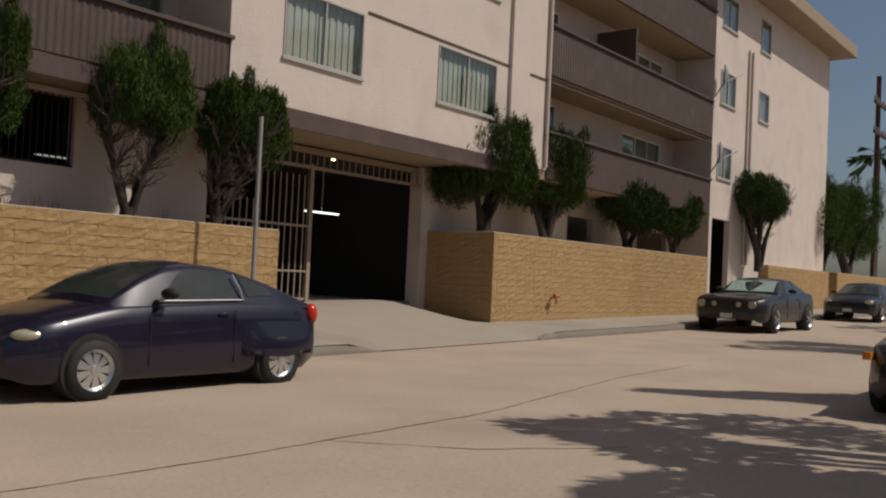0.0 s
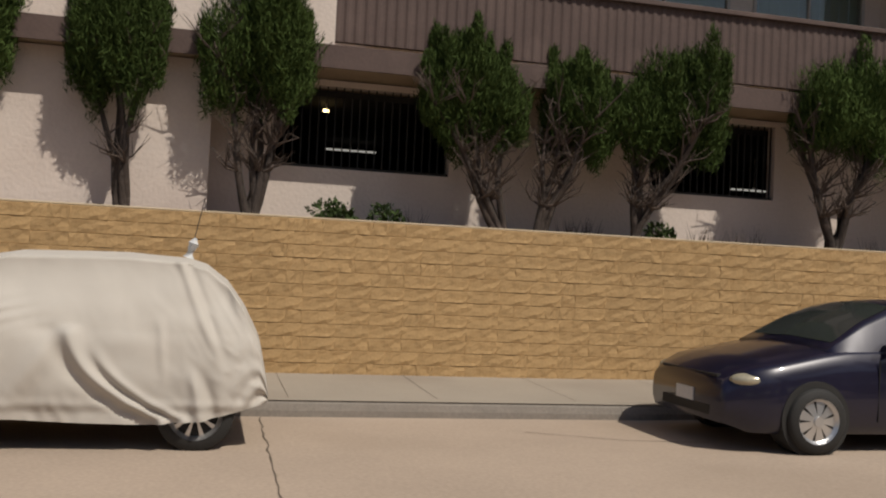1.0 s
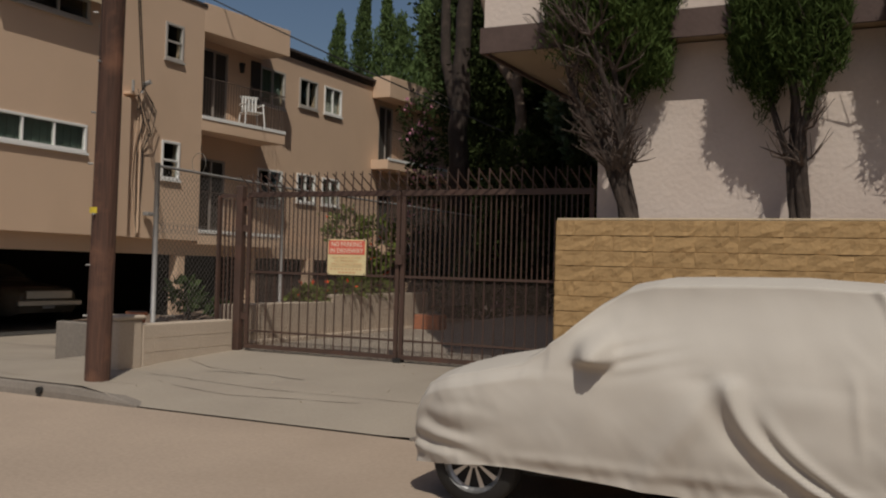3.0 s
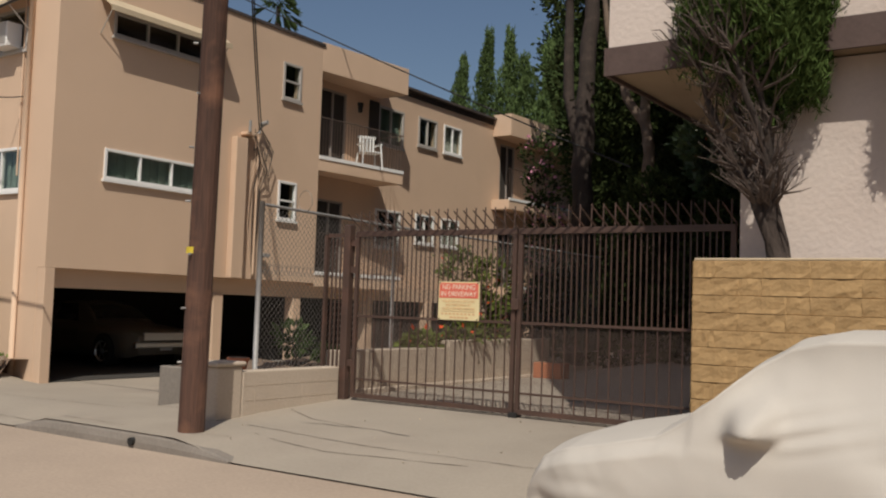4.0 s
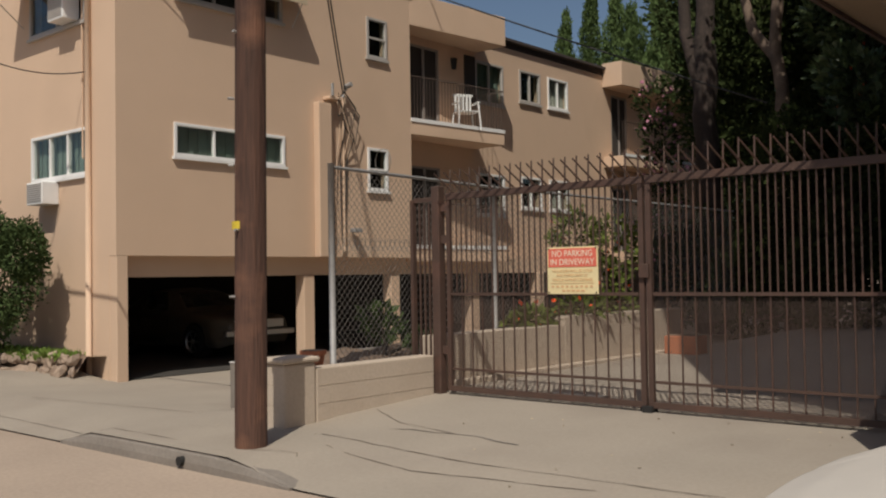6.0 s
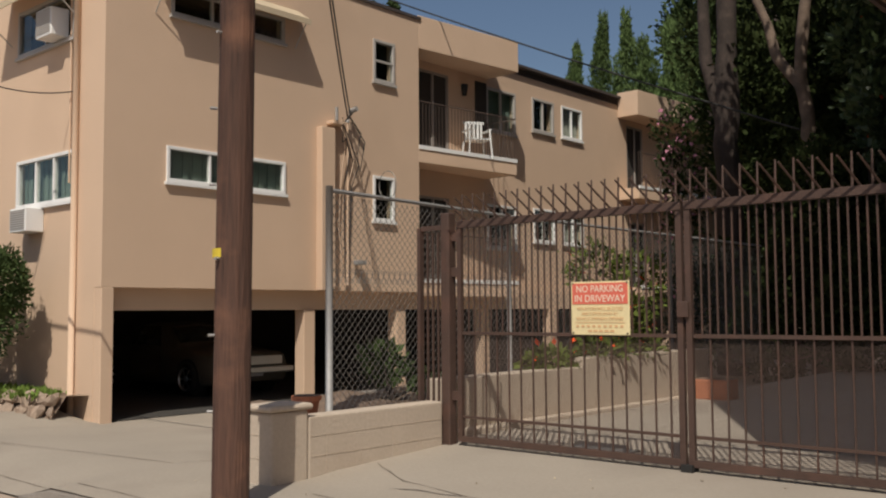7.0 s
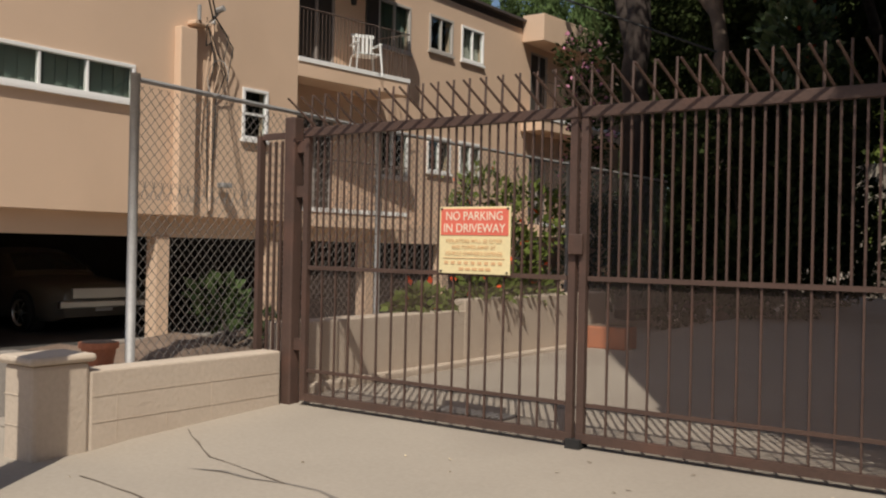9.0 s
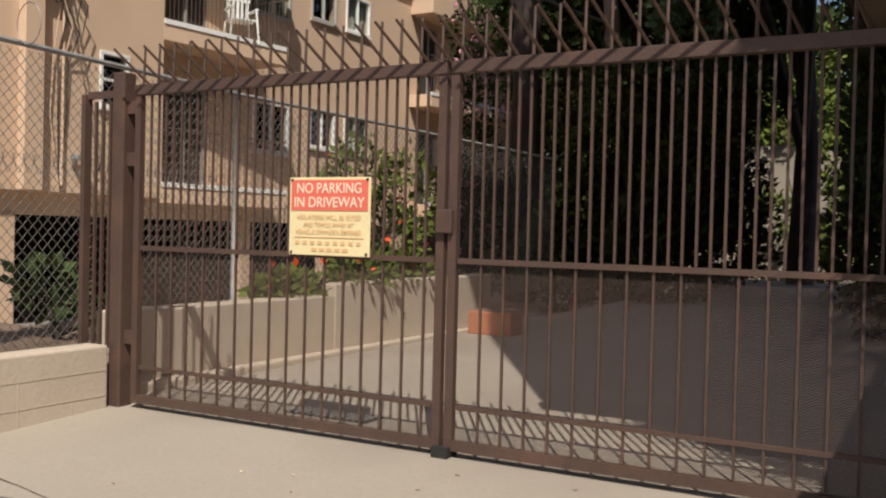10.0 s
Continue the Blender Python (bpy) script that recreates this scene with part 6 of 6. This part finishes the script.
for s in (-1, 1):
    part("headlight", blob((0.33, s * 0.66, 0.61), (0.27, 0.135, 0.08), 10), M["lamp"], ins, "clouded yellowish headlight", smooth=True)
    part("tail_light", blob((3.82, s * 0.70, 0.80), (0.09, 0.09, 0.13), 8), M["tail"], ins, "red tail light", smooth=True)
    part("pillar_trim", T([(2.69, s * 0.768, 0.95), (2.66, s * 0.73, 1.08), (2.60, s * 0.655, 1.235)], 0.013, 6), M["chrome"], ins, "thin bright strip on the door pillar")
    part("window_trim", T([(1.55, s * 0.775, 0.945), (2.66, s * 0.775, 0.965)], 0.008, 6), M["chrome"], ins, "thin bright strip under the window")
part("bumper_opening", B(-0.006, 0.1, -0.45, 0.45, 0.27, 0.36), M["black"], ins, "dark intake slot in the bumper", bevel=0.01)
part("bonnet_gap", B(0.02, 0.1, -0.52, 0.52, 0.618, 0.64), M["black"], ins, "dark slot below the bonnet edge")
# black coupe further along
mus = car("coupe_car", "black two-door coupe with a silver windscreen sunshade at the kerb", (24.0, 8.40, road_z(26)), 0, 4.95, 1.95,
          [(0, 0.78), (0.1, 0.88), (0.6, 0.98), (1.6, 1.04), (3.6, 1.08), (4.5, 1.12), (4.95, 1.02)],
          [(1.6, 1.02), (2.2, 1.36), (2.7, 1.48), (3.3, 1.46), (4.3, 1.1)], "blackpaint", (1.0, 3.95), 0.36, 5, zb=0.26)
for s in (-1, 1):
    part("headlight", T([(-0.01, s * 0.68, 0.72), (0.1, s * 0.68, 0.72)], 0.1, 14), M["lamp"], mus, "round clear headlight")
    part("fog_light", T([(-0.02, s * 0.33, 0.72), (0.06, s * 0.33, 0.72)], 0.07, 12), M["lamp"], mus, "round fog light in the grille")
    part("tail_light", B(4.9, 4.97, s * 0.6 - 0.2, s * 0.6 + 0.2, 0.78, 0.92), M["tail"], mus)
part("grille", B(-0.012, 0.1, -0.55, 0.55, 0.6, 0.84), M["black"], mus, "dark front grille")
bm = bmesh.new()
for k in range(2):
    v = [bm.verts.new((1.72 + 0.55 * t - 0.03, y0, 1.09 + 0.30 * t)) for y0, t in ((-0.68 + 0.7 * k, 0), (-0.04 + 0.7 * k, 0), (-0.06 + 0.66 * k, 1), (-0.6 + 0.66 * k, 1))]
    bm.faces.new(v)
part("sunshade", bm, M["shade"], mus, "crinkled silver foil sunshade behind the windscreen")
dk = car("sedan_car", "dark sedan parked beyond the coupe", (36.4, 8.40, road_z(38)), 0, 4.8, 1.9,
         [(0, 0.7), (0.2, 0.85), (1.5, 1.0), (4.2, 1.05), (4.8, 0.95)], [(1.4, 0.98), (2.1, 1.36), (2.6, 1.46), (3.3, 1.44), (4.2, 1.06)], "blackpaint", (0.95, 3.75), 0.34, 6, zb=0.24)
for s in (-1, 1):
    part("headlight", blob((0.1, s * 0.72, 0.72), (0.14, 0.16, 0.08), 7), M["lamp"], dk, smooth=True)
near = car("sedan_car", "black car parked on the opposite kerb with an amber side light", (10.05, 0.95, road_z(11)), 0, 4.6, 1.8,
           [(0, 0.62), (0.2, 0.78), (1.4, 0.95), (4.0, 1.0), (4.6, 0.9)], [(1.3, 0.93), (2.0, 1.3), (2.5, 1.42), (3.2, 1.4), (4.0, 1.02)], "blackpaint", (0.9, 3.6), 0.31, 7)
part("side_light", B(0.06, 0.3, 0.82, 0.9, 0.60, 0.68), M["amber"], near, "amber side light")
old = car("old_sedan_car", "dusty tan old sedan standing in the dark carport", (-17.3, 16.9, 0.05), 180, 4.7, 1.85,
          [(0, 0.72), (0.15, 0.82), (1.4, 0.92), (3.4, 0.95), (4.7, 0.85)], [(1.4, 0.92), (1.9, 1.28), (2.3, 1.38), (3.1, 1.36), (3.6, 0.96)], "tanpaint", (0.9, 3.6), 0.32, 6)
part("front_bumper", B(-0.08, 0.03, -0.85, 0.85, 0.42, 0.54), M["chrome"], old, "chrome bumper", bevel=0.02)
part("grille", B(-0.03, 0.02, -0.6, 0.6, 0.58, 0.74), M["chrome"], old, "chrome grille")
car("sedan_car", "white car standing deep in the dark garage", (13.0, 19.5, 0.76), 0, 4.5, 1.8,
    [(0, 0.62), (0.2, 0.78), (1.4, 0.95), (4.0, 1.0), (4.5, 0.9)], [(1.3, 0.93), (2.0, 1.3), (2.5, 1.42), (3.2, 1.4), (4.0, 1.02)], "whitepaint", (0.9, 3.6), 0.31, 7)

for c, m in parked:
    c.matrix_basis = m

# small car under a cloth cover
ZC = 0.03
cc = thing("covered_car", (-1.65, 8.45, ZC), "small hatchback car under a pale grey fabric cover", "car", "parked cars")
prof = [(-3.36, 0.58), (-3.34, 0.70), (-3.26, 0.82), (-3.1, 0.88), (-2.62, 0.99), (-2.37, 1.15), (-2.18, 1.33), (-2.02, 1.435), (-1.85, 1.475), (-1.5, 1.485), (-1.04, 1.49), (-0.58, 1.47), (-0.42, 1.425), (-0.25, 1.30), (-0.10, 1.09), (0.01, 0.88), (0.07, 0.62), (0.09, 0.5)]
hem = [(-3.36, 0.23), (-3.2, 0.25), (-2.9, 0.28), (-2.62, 0.29), (-2.04, 0.265), (-1.41, 0.235), (-0.81, 0.21), (-0.4, 0.24), (-0.2, 0.30), (0.09, 0.38)]
xs = steps(-3.36, 0.09, 0.018)
nv = 220
rows = []
for x in xs:
    e = min(x + 3.36, 0.09 - x)
    w = 0.84 * (0.80 + 0.20 * sstep(0, 0.5, e) ** 0.5) if x > -1.6 else 0.84 * (0.86 + 0.14 * sstep(0, 0.40, e) ** 0.5)
    zt, zh = curve_at(prof, x), curve_at(hem, x)
    row = []
    for k in range(nv + 1):
        v = k / nv * 2 - 1
        s, a = (1 if v > 0 else -1), abs(v)
        zsh = zt - 0.07 if zt < 1.1 else zt - 0.10
        top_w = w * (0.93 if zt < 1.12 else lerp(0.93, 0.74, sstep(1.1, 1.4, zt)))
        if a < 0.40:
            y, z = top_w * a / 0.40, zt - (0.05 if zt > 1.1 else 0.07) * (a / 0.40) ** 3
        else:
            f = (a - 0.40) / 0.60
            z = lerp(zt - (0.05 if zt > 1.1 else 0.07), zh, f)
            bel = min(zt, 0.98)
            y = lerp(top_w, w, sstep(0, max(0.02, (zt - bel)) / max(0.05, zt - zh) + 0.12, f))
            y += 0.035 * math.sin(math.pi * min(1, max(0, (0.9 - z) / 0.6)))
            # a few long folds run from the wheel arch and the tail down to the hem
            g = sstep(0.12, 0.6, f)
            zz = max(0.0, min(1.0, (0.95 - z) / 0.70))
            r1 = -1.37 + 0.68 * zz ** 2.2
            on = sstep(0.0, 0.12, zz)
            y += on * (0.050 * math.exp(-((x - r1) / 0.055) ** 2) - 0.034 * math.exp(-((x - r1 + 0.12) / 0.08) ** 2))
            r2 = r1 + 0.15
            y += on * sstep(0.2, 0.5, zz) * (0.030 * math.exp(-((x - r2) / 0.045) ** 2) - 0.028 * math.exp(-((x - r2 + 0.08) / 0.05) ** 2))
            r3 = -1.40 - 0.45 * zz
            y += on * (0.034 * math.exp(-((x - r3) / 0.10) ** 2))
            r4 = -0.78 + 0.12 * f
            y += 0.016 * sstep(0.3, 0.5, f) * (1 - sstep(0.55, 0.8, f)) * math.exp(-((x - r4) / 0.03) ** 2)
            r5 = -0.50 + 0.22 * (f - 0.6)
            y += sstep(0.6, 0.8, f) * (0.035 * math.exp(-((x - r5) / 0.04) ** 2) - 0.035 * math.exp(-((x - r5 - 0.09) / 0.05) ** 2))
            r6 = -0.62 + 0.55 * f
            y += 0.026 * (1 - sstep(0.35, 0.6, f)) * math.exp(-((x - r6) / 0.035) ** 2) - 0.02 * (1 - sstep(0.35, 0.6, f)) * math.exp(-((x - r6 - 0.07) / 0.04) ** 2)
            front = 1 - sstep(-3.2, -2.65, x)
            y += 0.016 * front * sstep(0.2, 0.5, f) * math.sin(38 * z + 7 * x + 2.5 * noise.noise(Vector((3 * x, 0, 5 * z))))
            # the wing mirror pushes the cloth out; creases stream away from it
            up, dn = math.exp(-(max(0.0, z - 1.02) / 0.10) ** 2), math.exp(-(max(0.0, 0.985 - z) / 0.035) ** 2)
            y += 0.19 * math.exp(-(abs(x + 2.13) / (0.12 if x < -2.13 else 0.085)) ** 2.6) * up * dn
            y += 0.03 * math.exp(-((x + 2.1) / 0.3) ** 2) * math.exp(-((z - 1.02) / 0.14) ** 2)
            y += 0.010 * sstep(-2.1, -2.0, x) * (1 - sstep(-1.9, -1.5, x)) * math.exp(-((z - 1.02) / 0.10) ** 2) * math.sin(70 * (z - 0.25 * (x + 2.0)))
            y += 0.016 * sstep(-0.30, 0.02, x) * math.sin(42 * x + 20 * f) * g
            y += 0.012 * math.exp(-((z - 0.36) / 0.035) ** 2) * sstep(-2.9, -2.4, x)
        n3 = noise.noise(Vector((x * 1.7, s * 3 + y * 2.1, z * 2.0)))
        n4 = noise.noise(Vector((x * 5 + 3, s * 3 + y * 4, z * 5)))
        if a > 0.40:
            # fine creases hang down the sides, denser towards the tail and the hem
            n5 = noise.noise(Vector((x * 9 + 6 * z, s * 5, z * 4.0 - 2.5 * x)))
            y += (0.0012 + 0.009 * sstep(-0.9, -0.15, x) + 0.004 * sstep(-2.6, -3.2, x) + 0.004 * sstep(0.75, 1.0, f)) * (1 - 2.2 * abs(n5))
        row.append((x, 8.45 + s * (y + 0.022 * n3 + 0.012 * n4), ZC + z + 0.012 * n3 + 0.004 * n4))
    rows.append(row)
bm = loft(rows)
cl = part("cover", bm, M["cloth"], cc, "loose wrinkled pale grey fabric cover", smooth=True)
part("antenna_wrap", T([(-0.58, 8.3, 1.5), (-0.56, 8.3, 1.57), (-0.54, 8.28, 1.62), (-0.53, 8.3, 1.66)], [0.05, 0.03, 0.045, 0.015], 7), M["plate"], cc, "crumpled foil wrapped round the aerial")
part("antenna", T([(-0.55, 8.3, 1.6), (-0.47, 8.3, 2.0)], 0.004, 5), M["cable"], cc)
part("underbody", B(-2.95, -0.35, 7.75, 9.15, 0.26, 0.55), M["black"], cc)
cc_w = [(-2.93, 0), (-0.45, 0)]
for x, _ in cc_w:
    for s in (-1, 1):
        wheel(cc, x, 8.45 + s * 0.69, 0.29, s, 10)
for ob in cc.children:
    if ob.name.startswith("wheel"):
        ob.location.z += ZC

# ---- block walls ----
rb = random.Random(4)
block_meshes = []
CH, CL = 0.153, 0.40
for k in range(10):
    ln = CL * (1.0 if k < 6 else 0.5)
    us = [0, 0.006] + [ln * q for q in (0.2, 0.4, 0.6, 0.8)] + [ln - 0.006, ln]
    zs = [0.0, 0.005, CH * 0.33, CH * 0.66, CH - 0.005, CH]
    bm = bmesh.new()
    grid = []
    for i, u in enumerate(us):
        col = []
        for j, z in enumerate(zs):
            edge = i in (0, len(us) - 1) or j in (0, len(zs) - 1)
            col.append(bm.verts.new((u + (0 if edge else rb.uniform(-0.008, 0.008)), (0.004 if j in (0, len(zs) - 1) else -0.010) if edge else -rb.choice((0.003, 0.004, 0.007, 0.010, 0.012, 0.016)), z + (0 if edge else rb.uniform(-0.01, 0.01) * (1 if 1 < j < 4 else 0)))))
        grid.append(col)
    for i in range(len(us) - 1):
        for j in range(len(zs) - 1):
            bm.faces.new((grid[i][j], grid[i + 1][j], grid[i + 1][j + 1], grid[i][j + 1]))
    me = bpy.data.meshes.new("block")
    bm.to_mesh(me)
    bm.free()
    me.materials.append(M["brick"])
    block_meshes.append(me)


def block_wall(name, x0, x1, y, z0, z1, depth, label, limit=300, side0=True, side1=True):
    """A split-face block wall that faces the street: a solid core with separate blocks on its face, ends and a mortar cap."""
    w = thing(name, (x0, y, z0), label, "wall", "", "structure")
    part("core", B(x0 + 0.02, x1 - 0.02, y + 0.02, y + depth, z0 - 0.15, z1 - 0.012), M["mortar"], w)
    part("cap", B(x0, x1, y + 0.005, y + depth + 0.02, z1 - 0.011, z1 + 0.012), M["cap"], w, "pale mortar cap along the wall top", bevel=0.008)
    n = int(round((z1 - z0) / CH))
    joined = bmesh.new()
    count = 0
    places = []
    for j in range(n + 1):
        z = z1 - 0.012 - (j + 1) * CH
        x = x0 + (0 if j % 2 else -CL * 0.5)
        while x < x1 - 0.02:
            long = rb.random() < 0.8
            ln = CL if long else CL * 0.5
            a, b = max(x, x0), min(x + ln, x1)
            if b - a > 0.03:
                places.append((a, b - a, z, long))
            x += ln
    places.sort()
    for a, ln, z, long in places:
        me = block_meshes[rb.randrange(0, 6) if long else rb.randrange(6, 10)]
        sx = ln / (CL if long else CL * 0.5)
        if count < limit:
            ob = new("block", me)
            ob.parent = w
            ob.matrix_basis = Matrix.Translation(Vector((a, y, z)) - Vector((x0, y, z0))) @ Matrix.Diagonal((sx, 1, 1, 1))
            count += 1
        else:
            k = len(joined.verts)
            joined.from_mesh(me)
            joined.verts.ensure_lookup_table()
            for v in joined.verts[k:]:
                v.co = Vector((v.co.x * sx + a, v.co.y + y, v.co.z + z))
    if len(joined.verts):
        tagged(part("more_blocks", joined, M["brick"], w), kind="stuff")
    else:
        joined.free()
    for on, xe, turn in ((side0, x0, -90), (side1, x1, 90)):
        if not on:
            continue
        for j in range(n + 1):
            u = 0.0
            while u < depth - 0.05:
                ln = min(CL, depth - u)
                ob = new("block", block_meshes[rb.randrange(0, 6)])
                ob.parent = w
                zz = z1 - 0.012 - (j + 1) * CH
                off = Vector((0, (y + u + ln) - y, zz - z0)) if turn < 0 else Vector((x1 - x0, u, zz - z0))
                ob.matrix_basis = Matrix.Translation(off) @ Matrix.Rotation(radians(turn), 4, "Z") @ Matrix.Diagonal((ln / CL, 1, 1, 1))
                u += CL
    return w


block_wall("wall_south", -3.74, 10.75, 11.40, 0.2, 2.055, 0.22, "tan split-face block retaining wall along the pavement")
block_wall("wall_south_far", 17.46, 30.5, 11.48, 0.35, 2.47, 1.95, "tan split-face block planter wall beyond the garage drive", 300)
block_wall("wall_east", 37.2, 46.0, 11.6, 0.6, 2.47, 1.2, "tan block planter wall at the end of the building", 60)
block_wall("wall_east_far", 47.5, 58.0, 11.6, 0.7, 2.5, 1.2, "tan block wall further down the street", 40)
sheet("planter_earth", steps(-3.72, 10.3, 0.5), [11.63, 11.85, 12.1, 12.29], lambda x, y: SOIL - 0.02, M["soil"], "dark planter earth behind the block wall", "soil")
sheet("planter_earth_inner", steps(-0.48, 10.3, 0.5), [12.29, 12.5, 12.79], lambda x, y: SOIL - 0.02, M["soil"], "dark planter earth against the stucco wall", "soil")
sheet("planter_earth_far", steps(17.5, 30.4, 1), [11.52, 12.4, 13.39], lambda x, y: 2.44, M["soil"], "planter earth beyond the garage drive", "soil")
hy = thing("wall_tap", (19.9, 11.4, 0.8), "rusty pipe stub with a valve sticking out of the block wall", "pipe")
part("pipe", T([(20.1, 11.46, 1.0), (20.1, 11.3, 1.0), (20.1, 11.3, 0.85)], 0.03, 8), M["terracotta"], hy)
part("valve", T([(20.0, 11.3, 1.05), (20.2, 11.3, 1.05)], 0.05, 8), M["terracotta"], hy)
# unseen closing wall of houses, added behind the camera across the street
opp = thing("house", (0, -16, 0), "unseen plain pale house front added across the street", "building")
part("wall", panel(bmesh.new(), "y", -16, -16.2, -40, 60, -0.2, 6.5, [(x, x + 2, 1.2, 2.6) for x in range(-36, 56, 6)]), M["stuccoB"], opp)
part("roof", B(-40.3, 60.3, -24, -15.6, 6.5, 6.8), M["roof"], opp)
sheet("pavement_near", steps(-90, 120, 3.0), [-16, -12, -9, -6.0], lambda x, y: road_z(x) + 0.1, M["pave"], "concrete pavement on the near side of the street", "pavement")
